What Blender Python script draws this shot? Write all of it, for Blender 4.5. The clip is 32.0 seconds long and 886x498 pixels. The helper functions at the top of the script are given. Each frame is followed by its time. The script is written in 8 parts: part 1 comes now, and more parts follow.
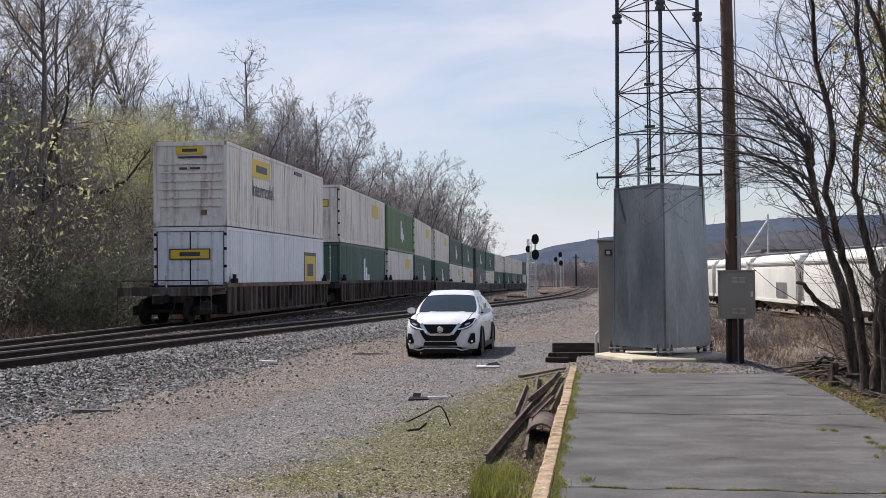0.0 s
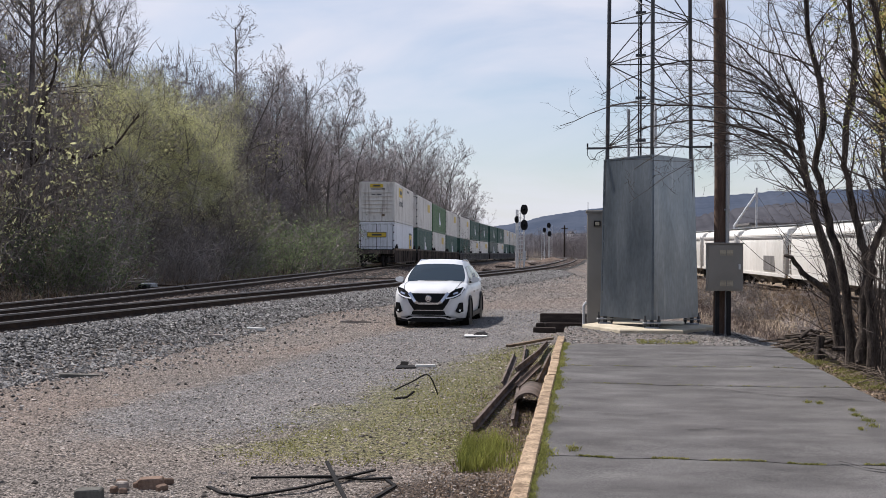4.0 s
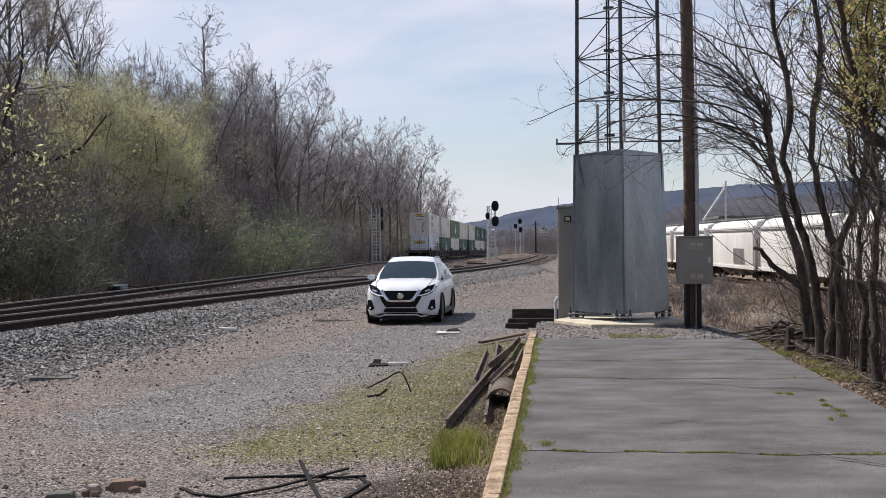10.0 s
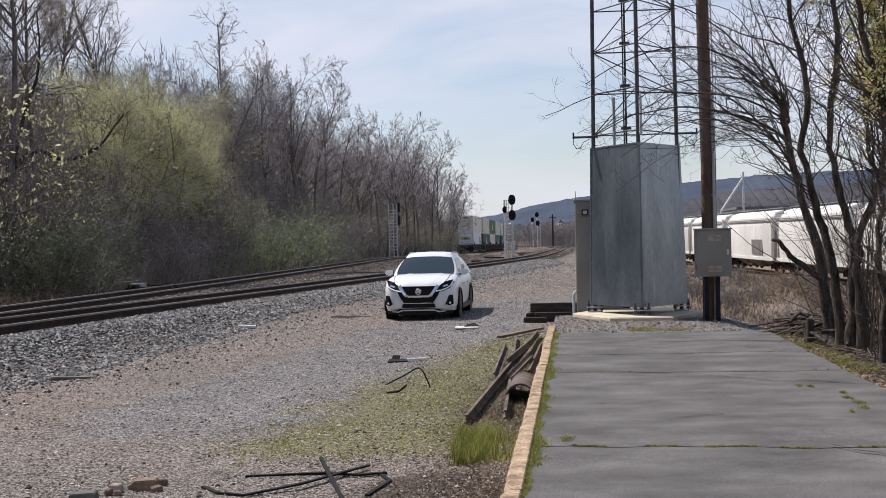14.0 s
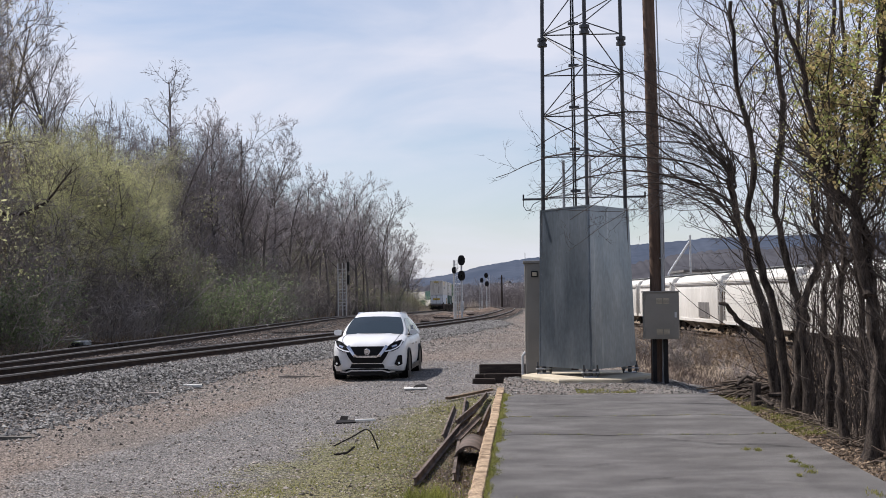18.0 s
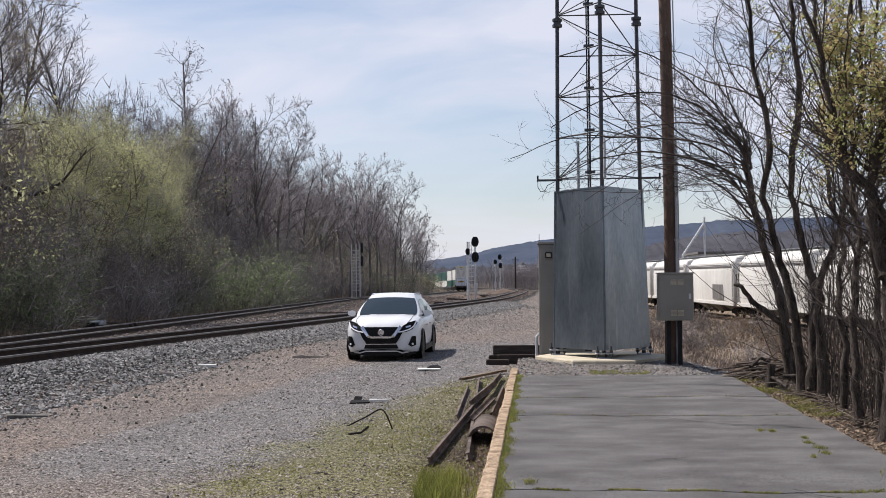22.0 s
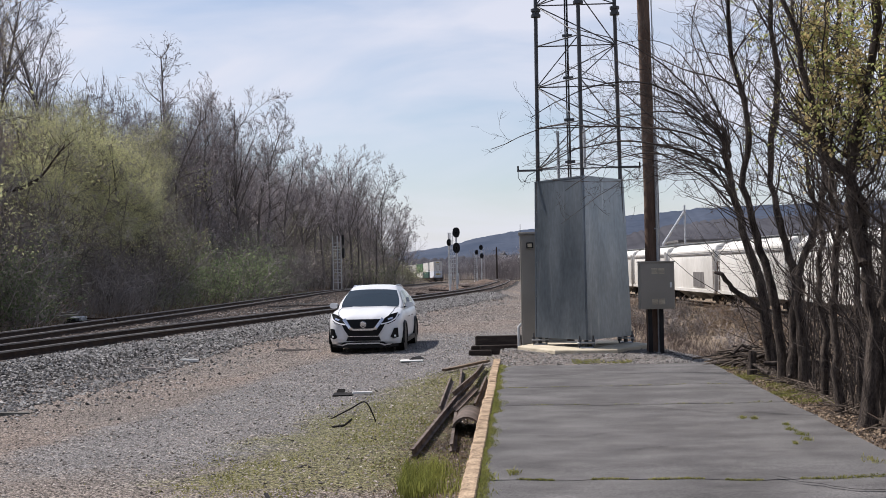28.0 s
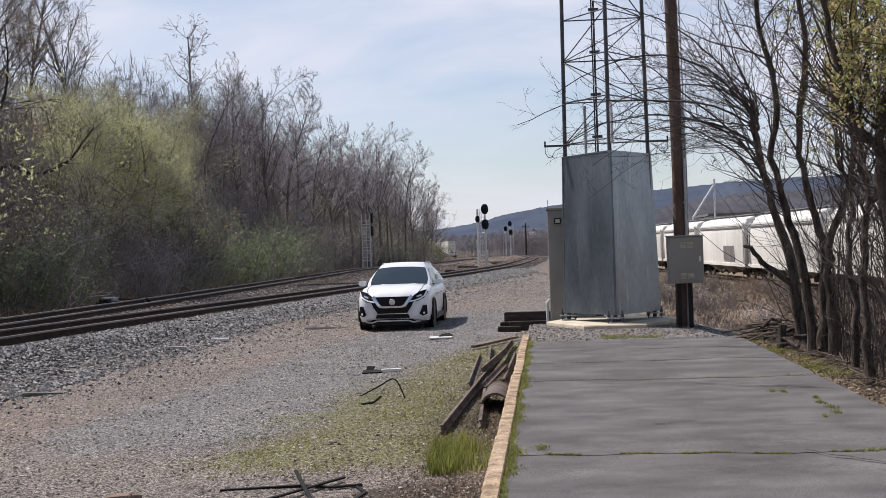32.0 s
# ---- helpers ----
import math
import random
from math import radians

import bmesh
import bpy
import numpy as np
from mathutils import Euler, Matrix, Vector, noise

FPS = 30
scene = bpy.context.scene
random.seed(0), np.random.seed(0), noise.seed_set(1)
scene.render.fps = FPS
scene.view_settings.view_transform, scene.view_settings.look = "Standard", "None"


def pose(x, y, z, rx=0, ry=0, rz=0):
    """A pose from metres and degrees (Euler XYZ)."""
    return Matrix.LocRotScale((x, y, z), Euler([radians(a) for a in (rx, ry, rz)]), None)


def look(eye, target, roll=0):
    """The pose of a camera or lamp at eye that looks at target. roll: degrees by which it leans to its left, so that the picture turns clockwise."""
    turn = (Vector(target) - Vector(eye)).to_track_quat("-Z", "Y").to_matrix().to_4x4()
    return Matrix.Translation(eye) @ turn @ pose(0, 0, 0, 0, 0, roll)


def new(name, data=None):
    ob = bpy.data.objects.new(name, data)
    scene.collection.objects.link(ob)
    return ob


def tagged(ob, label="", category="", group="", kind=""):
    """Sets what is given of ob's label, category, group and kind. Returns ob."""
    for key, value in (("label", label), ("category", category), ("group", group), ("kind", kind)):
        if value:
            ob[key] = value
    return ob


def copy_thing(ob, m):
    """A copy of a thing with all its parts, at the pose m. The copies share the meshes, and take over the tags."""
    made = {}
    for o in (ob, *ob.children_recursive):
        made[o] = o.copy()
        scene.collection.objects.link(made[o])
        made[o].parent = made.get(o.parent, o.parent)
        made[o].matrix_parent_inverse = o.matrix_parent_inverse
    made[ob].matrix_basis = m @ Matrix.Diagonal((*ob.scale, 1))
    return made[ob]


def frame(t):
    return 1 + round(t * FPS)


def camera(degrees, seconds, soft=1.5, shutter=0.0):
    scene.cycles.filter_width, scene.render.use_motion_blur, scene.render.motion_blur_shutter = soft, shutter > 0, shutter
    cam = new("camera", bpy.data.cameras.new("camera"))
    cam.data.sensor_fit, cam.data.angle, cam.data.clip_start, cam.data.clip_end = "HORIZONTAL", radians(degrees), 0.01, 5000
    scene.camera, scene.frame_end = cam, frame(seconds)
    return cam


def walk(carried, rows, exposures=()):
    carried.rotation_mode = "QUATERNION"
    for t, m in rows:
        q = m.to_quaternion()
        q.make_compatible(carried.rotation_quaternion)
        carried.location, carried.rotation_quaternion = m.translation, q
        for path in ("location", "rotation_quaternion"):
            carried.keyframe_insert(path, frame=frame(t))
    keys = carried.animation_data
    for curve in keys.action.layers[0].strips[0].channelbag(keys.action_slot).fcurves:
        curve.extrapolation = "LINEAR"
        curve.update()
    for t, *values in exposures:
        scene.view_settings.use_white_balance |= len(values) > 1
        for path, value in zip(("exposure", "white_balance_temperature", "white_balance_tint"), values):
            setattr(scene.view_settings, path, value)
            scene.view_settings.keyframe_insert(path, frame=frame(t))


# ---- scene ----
cam = camera(39.22, 32.0, soft=0.75)
# seconds, x, y, z, yaw, pitch, roll of a phone held by hand at the platform's edge
ROWS = [
    (0, 0.000, 0.000, 1.650, 7.070, 1.200, 0.500),
    (0.5, -0.002, -0.002, 1.644, 7.142, 0.490, 0.584),
    (1, -0.005, -0.005, 1.644, 6.716, 0.552, 0.836),
    (1.5, -0.004, 0.002, 1.647, 6.540, 0.561, 0.519),
    (2, -0.004, -0.004, 1.640, 6.600, 0.424, 0.020),
    (2.5, -0.005, -0.006, 1.642, 6.624, 0.311, -0.055),
    (3, -0.015, -0.002, 1.647, 6.595, 0.102, -0.142),
    (3.5, -0.013, -0.004, 1.643, 6.606, -0.078, -0.328),
    (5.5, -0.002, -0.007, 1.645, 6.172, -0.385, 0.568),
    (6, -0.001, -0.009, 1.654, 5.992, -0.349, 0.261),
    (6.5, -0.010, -0.009, 1.648, 5.787, -0.152, -0.109),
    (7, -0.012, -0.007, 1.649, 5.726, -0.095, 0.037),
    (7.5, -0.006, -0.006, 1.645, 5.657, -0.157, 0.351),
    (8, -0.003, -0.004, 1.651, 5.371, -0.180, 0.808),
    (8.5, -0.004, -0.005, 1.650, 5.250, -0.224, 0.775),
    (9, 0.001, 0.001, 1.650, 5.099, -0.266, 0.694),
    (9.5, 0.009, -0.004, 1.641, 5.091, -0.313, 0.508),
    (10, -0.002, -0.000, 1.640, 5.225, -0.344, 0.608),
    (10.5, -0.004, 0.005, 1.643, 5.445, -0.586, 0.529),
    (11, -0.006, 0.003, 1.640, 5.728, -0.741, 0.590),
    (11.5, -0.015, 0.007, 1.642, 5.876, -1.140, 0.719),
    (12, -0.013, -0.006, 1.640, 5.879, -1.314, 0.949),
    (12.1, -0.013, -0.006, 1.642, 5.716, -1.129, 0.900),
    (12.5, -0.013, -0.008, 1.650, 5.611, -0.912, 0.835),
    (13, -0.014, -0.002, 1.648, 5.616, -0.797, 0.877),
    (13.5, -0.012, -0.007, 1.643, 5.663, -0.641, 1.255),
    (14, -0.008, -0.009, 1.659, 6.011, -0.589, 1.288),
    (14.5, -0.016, -0.009, 1.648, 5.805, -0.571, 0.948),
    (14.6, -0.017, -0.007, 1.652, 4.760, -0.513, 0.412),
    (14.7, -0.018, -0.006, 1.656, 4.185, -0.190, -0.124),
    (14.8, -0.018, -0.004, 1.660, 3.716, 0.291, -0.439),
    (14.9, -0.019, -0.003, 1.664, 3.335, 0.946, -0.827),
    (15, -0.020, -0.001, 1.668, 3.282, 1.286, -0.901),
    (15.5, -0.029, 0.006, 1.658, 3.262, 1.689, -0.870),
    (17.5, -0.020, 0.011, 1.656, 3.701, 2.376, 0.474),
    (18, -0.020, 0.006, 1.670, 3.668, 2.128, 0.751),
    (18.5, -0.030, 0.004, 1.659, 3.835, 1.944, 0.686),
    (19, -0.026, 0.004, 1.658, 3.838, 1.719, 0.722),
    (19.5, -0.007, 0.001, 1.663, 3.859, 1.581, 0.865),
    (20, -0.017, 0.004, 1.654, 4.154, 1.502, 0.948),
    (20.5, -0.020, 0.007, 1.657, 4.630, 1.450, 0.534),
    (21, -0.021, -0.002, 1.661, 4.685, 1.538, 0.702),
    (21.5, -0.033, -0.001, 1.664, 4.317, 1.498, 1.109),
    (22, -0.031, 0.003, 1.656, 4.288, 1.286, 0.590),
    (22.5, -0.029, 0.010, 1.645, 4.483, 0.843, 1.281),
    (23, -0.016, 0.010, 1.656, 4.321, 0.590, 0.653),
    (23.5, -0.013, 0.007, 1.673, 4.009, 1.316, 0.514),
    (24, -0.043, 0.006, 1.652, 3.850, 0.753, -0.004),
    (24.5, -0.028, 0.007, 1.663, 3.956, 0.263, 0.547),
    (25, -0.030, 0.002, 1.663, 3.981, 0.250, 0.695),
    (25.5, -0.013, 0.001, 1.674, 4.002, 0.630, 0.887),
    (27.5, -0.018, 0.001, 1.670, 3.604, 0.992, 1.492),
    (28, -0.031, 0.005, 1.665, 3.436, 0.854, 1.301),
    (28.5, -0.017, 0.003, 1.664, 3.405, 0.622, 1.221),
    (29, -0.025, 0.005, 1.663, 3.233, 0.724, 0.744),
    (29.5, -0.004, 0.010, 1.678, 3.125, 1.050, 1.120),
    (30, -0.022, 0.018, 1.658, 3.599, 0.414, 0.836),
    (30.5, -0.023, 0.011, 1.659, 4.122, -0.208, 1.188),
    (31, -0.005, -0.001, 1.659, 4.283, -0.332, 1.265),
    (31.5, -0.010, 0.003, 1.655, 4.470, -0.260, 1.440),
    (32, -0.004, 0.003, 1.661, 4.782, -0.168, 1.975),
]
walk(cam, [(t, pose(x, y, z, 90 + pitch, roll, yaw)) for t, x, y, z, yaw, pitch, roll in ROWS], exposures=[(0.0, 0.33, 6420, 14), (32.0, 0.33, 6420, 14)])

# ---- light ----
SUN_ELEV, SUN_AZ = 54.0, -62.0   # degrees up; degrees east of the platform's axis
world = bpy.data.worlds.new("sky")
scene.world = world
world.use_nodes = True
wn, wl = world.node_tree.nodes, world.node_tree.links
wn.clear()
w_out = wn.new("ShaderNodeOutputWorld")
w_bg = wn.new("ShaderNodeBackground")
w_sky = wn.new("ShaderNodeTexSky")
w_sky.sky_type = "NISHITA"
w_sky.sun_disc = False
w_sky.sun_elevation, w_sky.sun_rotation = radians(SUN_ELEV), radians(SUN_AZ)
w_sky.air_density, w_sky.dust_density, w_sky.ozone_density = 1.0, 0.6, 2.6
w_bg.inputs["Strength"].default_value = 0.089
# thin high cloud over the whole dome
w_tc = wn.new("ShaderNodeTexCoord")
w_map = wn.new("ShaderNodeMapping")
w_map.inputs["Scale"].default_value = (1.6, 1.6, 6.5)
w_map.inputs["Rotation"].default_value = (0.0, 0.12, 0.3)
w_noise = wn.new("ShaderNodeTexNoise")
w_noise.inputs["Scale"].default_value = 2.1
w_noise.inputs["Detail"].default_value = 7.0
w_noise.inputs["Roughness"].default_value = 0.5
w_noise.inputs["Distortion"].default_value = 0.6
w_ramp = wn.new("ShaderNodeValToRGB")
w_ramp.color_ramp.elements[0].position, w_ramp.color_ramp.elements[0].color = 0.34, (0.22, 0.22, 0.22, 1)
w_ramp.color_ramp.elements[1].position, w_ramp.color_ramp.elements[1].color = 0.62, (0.88, 0.88, 0.88, 1)
w_mix = wn.new("ShaderNodeMix")
w_mix.data_type = "RGBA"
w_mix.inputs[7].default_value = (6.95, 7.2, 7.95, 1)
wl.new(w_tc.outputs["Generated"], w_map.inputs["Vector"])
wl.new(w_map.outputs["Vector"], w_noise.inputs["Vector"])
wl.new(w_noise.outputs["Fac"], w_ramp.inputs["Fac"])
w_sep = wn.new("ShaderNodeSeparateXYZ")   # the cloud thins out overhead
wl.new(w_tc.outputs["Generated"], w_sep.inputs[0])
w_thin = wn.new("ShaderNodeMapRange")
w_thin.inputs["From Min"].default_value, w_thin.inputs["From Max"].default_value = 0.2, 0.75
w_thin.inputs["To Min"].default_value, w_thin.inputs["To Max"].default_value = 1.0, 0.2
wl.new(w_sep.outputs["Z"], w_thin.inputs["Value"])
w_amt = wn.new("ShaderNodeMath")
w_amt.operation = "MULTIPLY"
wl.new(w_ramp.outputs["Color"], w_amt.inputs[0])
wl.new(w_thin.outputs["Result"], w_amt.inputs[1])
wl.new(w_amt.outputs["Value"], w_mix.inputs[0])
wl.new(w_sky.outputs["Color"], w_mix.inputs[6])
wl.new(w_mix.outputs[2], w_bg.inputs["Color"])
wl.new(w_bg.outputs["Background"], w_out.inputs["Surface"])
sun = new("sun", bpy.data.lights.new("sun", "SUN"))
sun.data.energy, sun.data.angle, sun.data.color = 5.0, radians(0.6), (1.0, 0.955, 0.89)
_az, _el = radians(SUN_AZ), radians(SUN_ELEV)
sun.matrix_world = look((0, 0, 40), (-math.sin(_az) * math.cos(_el), -math.cos(_az) * math.cos(_el), 40 - math.sin(_el)))


# ---- tools ----
class G:
    """Vertices and faces of one mesh."""

    def __init__(self):
        self.v, self.f = [], []

    def add(self, vs, fs):
        n = len(self.v)
        self.v.extend(vs)
        self.f.extend([tuple(i + n for i in f) for f in fs])

    def box(self, x0, x1, y0, y1, z0, z1, c=0.0):
        """A box; c: chamfer of its upright edges and top rim."""
        if c <= 0:
            self.add([(x0, y0, z0), (x1, y0, z0), (x1, y1, z0), (x0, y1, z0), (x0, y0, z1), (x1, y0, z1), (x1, y1, z1), (x0, y1, z1)],
                     [(3, 2, 1, 0), (4, 5, 6, 7), (0, 1, 5, 4), (1, 2, 6, 5), (2, 3, 7, 6), (3, 0, 4, 7)])
        else:
            self.prism([(x0 + c, y0), (x1 - c, y0), (x1, y0 + c), (x1, y1 - c), (x1 - c, y1), (x0 + c, y1), (x0, y1 - c), (x0, y0 + c)], z0, z1, c)

    def prism(self, poly, z0, z1, c=0.0):
        """An upright prism over a counter-clockwise outline, its top rim chamfered by c."""
        n = len(poly)
        cx, cy = sum(p[0] for p in poly) / n, sum(p[1] for p in poly) / n
        rings = [[(x, y, z0) for x, y in poly], [(x, y, z1 - c) for x, y in poly]]
        if c > 0:
            ring = []
            for x, y in poly:
                d = math.hypot(x - cx, y - cy) or 1
                ring.append((x - (x - cx) / d * c, y - (y - cy) / d * c, z1))
            rings.append(ring)
        self.rings(rings)

    def rings(self, rings, close=True, caps=True):
        n, base = len(rings[0]), len(self.v)
        for r in rings:
            self.v.extend(r)
        m = n if close else n - 1
        for k in range(len(rings) - 1):
            a, b = base + k * n, base + (k + 1) * n
            for i in range(m):
                j = (i + 1) % n
                self.f.append((a + i, a + j, b + j, b + i))
        if caps:
            self.f.append(tuple(base + i for i in reversed(range(n))))
            self.f.append(tuple(base + (len(rings) - 1) * n + i for i in range(n)))

    def tube(self, pts, rs, n=6, caps=True):
        """A round rod through points, with one radius or a radius a point."""
        pts = [Vector(p) for p in pts]
        if not hasattr(rs, "__len__"):
            rs = [rs] * len(pts)
        rings, u = [], None
        for k, p in enumerate(pts):
            d = (pts[min(k + 1, len(pts) - 1)] - pts[max(k - 1, 0)])
            d = d.normalized() if d.length > 1e-9 else Vector((0, 0, 1))
            if u is None:
                u = d.orthogonal().normalized()
                if n == 2:
                    u.rotate(Matrix.Rotation(len(self.v) * 0.77, 3, d))
            u = u - d * u.dot(d)
            u = u.normalized() if u.length > 1e-6 else d.orthogonal().normalized()
            w = d.cross(u)
            if n == 2:   # a flat sliver, for twigs too thin to show a section
                rings.append([tuple(p - u * rs[k]), tuple(p + u * rs[k])])
                continue
            rings.append([tuple(p + (u * math.cos(2 * math.pi * i / n) + w * math.sin(2 * math.pi * i / n)) * rs[k]) for i in range(n)])
        self.rings(rings, n > 2, caps and n > 2)

    def beam(self, p, q, w, h, up=(0, 0, 1)):
        """A bar of rectangular section from p to q."""
        p, q = Vector(p), Vector(q)
        d = (q - p).normalized()
        s = d.cross(Vector(up))
        s = s.normalized() if s.length > 1e-6 else d.orthogonal().normalized()
        t = s.cross(d)
        ring = lambda o: [tuple(o + s * a * w / 2 + t * b * h / 2) for a, b in ((-1, -1), (1, -1), (1, 1), (-1, 1))]
        self.rings([ring(p), ring(q)])

    def sweep(self, pts, profile):
        """A profile of (sideways, up) carried along a level path."""
        pts = [Vector(p) for p in pts]
        rings = []
        for k, p in enumerate(pts):
            d = pts[min(k + 1, len(pts) - 1)] - pts[max(k - 1, 0)]
            s = Vector((d.y, -d.x, 0)).normalized()
            rings.append([tuple(p + s * a + Vector((0, 0, b))) for a, b in profile])
        self.rings(rings)

    def quad(self, a, b, c, d):
        self.add([a, b, c, d], [(0, 1, 2, 3)])

    def lathe(self, o, axis, prof, n=16):
        """A turned body: prof of (along, radius) about an axis from o."""
        o, ax = Vector(o), Vector(axis).normalized()
        u = ax.orthogonal().normalized()
        w = ax.cross(u)
        self.rings([[tuple(o + ax * a + (u * math.cos(2 * math.pi * i / n) + w * math.sin(2 * math.pi * i / n)) * r) for i in range(n)] for a, r in prof])

    def moved(self, m):
        g = G()
        g.v = [tuple(m @ Vector(p)) for p in self.v]
        g.f = list(self.f)
        return g

    def join(self, g):
        self.add(g.v, g.f)
        return self

    def mesh(self, name, material, smooth=0):
        me = bpy.data.meshes.new(name)
        me.from_pydata(self.v, [], self.f)
        me.materials.append(material)
        if smooth:
            me.shade_smooth()
            me.set_sharp_from_angle(angle=radians(smooth))
        me.update()
        return me


def thing(name, m, label, category, group="", kind=""):
    ob = new(name)
    ob.empty_display_size = 0.2
    ob.matrix_basis = m
    return tagged(ob, label, category, group, kind)


def part(name, g, material, parent, label="", smooth=0, kind=""):
    ob = new(name, g if isinstance(g, bpy.types.Mesh) else g.mesh(name, material, smooth))
    ob.parent = parent
    return tagged(ob, label, kind=kind)


def solid(name, g, material, label, category, group="", kind="", smooth=0, m=None):
    ob = new(name, g.mesh(name, material, smooth))
    if m is not None:
        ob.matrix_basis = m
    return tagged(ob, label, category, group, kind)


# ---- materials ----
def mat(name, c1, c2, rough=0.8, metal=0.0, scale=3.0, fine=40.0, fine_amt=0.25, bump=0.2, dist=0.01, rough_var=0.1, island=0.0, rnd=0.0, stretch=(1, 1, 1), spec=None, alpha=None):
    """A surface of two colours mixed by a broad noise, broken by a fine one, with relief."""
    m = bpy.data.materials.new(name)
    m.use_nodes = True
    nt = m.node_tree
    n, l = nt.nodes, nt.links
    b = n["Principled BSDF"]
    tc = n.new("ShaderNodeTexCoord")
    mp = n.new("ShaderNodeMapping")
    mp.inputs["Scale"].default_value = stretch
    l.new(tc.outputs["Object"], mp.inputs["Vector"])
    a = n.new("ShaderNodeTexNoise")
    a.inputs["Scale"].default_value, a.inputs["Detail"].default_value = scale, 6
    f = n.new("ShaderNodeTexNoise")
    f.inputs["Scale"].default_value, f.inputs["Detail"].default_value = fine, 4
    for q in (a, f):
        l.new(mp.outputs["Vector"], q.inputs["Vector"])
    r = n.new("ShaderNodeValToRGB")
    r.color_ramp.elements[0].position, r.color_ramp.elements[0].color = 0.33, (*c1, 1)
    r.color_ramp.elements[1].position, r.color_ramp.elements[1].color = 0.67, (*c2, 1)
    l.new(a.outputs["Fac"], r.inputs["Fac"])
    mr = n.new("ShaderNodeMapRange")
    mr.inputs["From Min"].default_value, mr.inputs["From Max"].default_value = 0.25, 0.75
    mr.inputs["To Min"].default_value, mr.inputs["To Max"].default_value = 1 - fine_amt, 1 + fine_amt
    l.new(f.outputs["Fac"], mr.inputs["Value"])
    val = mr.outputs["Result"]
    for amt, node, out in ((island, "ShaderNodeNewGeometry", "Random Per Island"), (rnd, "ShaderNodeObjectInfo", "Random")):
        if amt:
            s = n.new(node)
            q = n.new("ShaderNodeMapRange")
            q.inputs["To Min"].default_value, q.inputs["To Max"].default_value = 1 - amt, 1 + amt
            l.new(s.outputs[out], q.inputs["Value"])
            k = n.new("ShaderNodeMath")
            k.operation = "MULTIPLY"
            l.new(val, k.inputs[0])
            l.new(q.outputs["Result"], k.inputs[1])
            val = k.outputs["Value"]
    mul = n.new("ShaderNodeVectorMath")
    mul.operation = "SCALE"
    l.new(r.outputs["Color"], mul.inputs[0])
    l.new(val, mul.inputs["Scale"])
    l.new(mul.outputs["Vector"], b.inputs["Base Color"])
    rr = n.new("ShaderNodeMapRange")
    rr.inputs["To Min"].default_value, rr.inputs["To Max"].default_value = max(rough - rough_var, 0.02), min(rough + rough_var, 1)
    l.new(a.outputs["Fac"], rr.inputs["Value"])
    l.new(rr.outputs["Result"], b.inputs["Roughness"])
    b.inputs["Metallic"].default_value = metal
    if spec is None and metal < 0.3 and (rough >= 0.7 or max(c2) < 0.05):
        spec = 0.12
    if spec is not None:
        b.inputs["Specular IOR Level"].default_value = spec
    if bump:
        bp = n.new("ShaderNodeBump")
        bp.inputs["Strength"].default_value, bp.inputs["Distance"].default_value = bump, dist
        l.new(f.outputs["Fac"], bp.inputs["Height"])
        l.new(bp.outputs["Normal"], b.inputs["Normal"])
    return m


def leafy(m, share=0.5):
    """Lets light through thin leaves."""
    n, l = m.node_tree.nodes, m.node_tree.links
    b, out = n["Principled BSDF"], n["Material Output"]
    t, x = n.new("ShaderNodeBsdfTranslucent"), n.new("ShaderNodeMixShader")
    l.new(b.inputs["Base Color"].links[0].from_socket, t.inputs["Color"])
    x.inputs[0].default_value = share
    l.new(b.outputs[0], x.inputs[1])
    l.new(t.outputs[0], x.inputs[2])
    l.new(x.outputs[0], out.inputs["Surface"])
    return m


def glass_mat(name, tint=(0.03, 0.04, 0.045), rough=0.03):
    m = bpy.data.materials.new(name)
    m.use_nodes = True
    b = m.node_tree.nodes["Principled BSDF"]
    b.inputs["Base Color"].default_value = (*tint, 1)
    b.inputs["Roughness"].default_value = rough
    b.inputs["IOR"].default_value = 1.5
    return m


M_ASPHALT = mat("old_asphalt", (0.087, 0.083, 0.0815), (0.152, 0.146, 0.143), 0.9, 0, 1.3, 95, 0.7, 1.0, 0.012, stretch=(0.8, 1.2, 1))
M_KERB = mat("weathered_kerb_concrete", (0.19, 0.135, 0.09), (0.46, 0.345, 0.235), 0.92, 0, 6, 45, 0.45, 1.0, 0.02)
M_CONC = mat("pale_concrete", (0.40, 0.35, 0.26), (0.54, 0.48, 0.37), 0.88, 0, 3, 60, 0.12, 0.3, 0.006)
M_RAIL = mat("rusty_rail_web", (0.028, 0.019, 0.015), (0.06, 0.038, 0.027), 0.75, 0.2, 4, 60, 0.3, 0.2, 0.004)
M_RAILTOP = mat("worn_steel", (0.15, 0.135, 0.125), (0.25, 0.235, 0.225), 0.5, 0.9, 5, 60, 0.1, 0.05, 0.002)
M_TIE = mat("creosoted_timber", (0.030, 0.023, 0.020), (0.066, 0.052, 0.044), 0.9, 0, 3, 40, 0.3, 0.5, 0.01, rnd=0.25, stretch=(0.6, 4, 4))
M_BALLAST = mat("ballast_stone", (0.13, 0.124, 0.118), (0.29, 0.28, 0.265), 0.9, 0, 6, 50, 0.25, 0.3, 0.005, island=0.85)
M_PEBBLE = mat("yard_gravel_stone", (0.20, 0.175, 0.155), (0.33, 0.295, 0.265), 0.92, 0, 5, 50, 0.25, 0.2, 0.004, island=0.85)
M_GALV = mat("galvanised_sheet", (0.150, 0.182, 0.215), (0.235, 0.268, 0.30), 0.34, 0.78, 1.5, 16, 0.16, 0.08, 0.004, 0.14, stretch=(1, 1, 0.45))
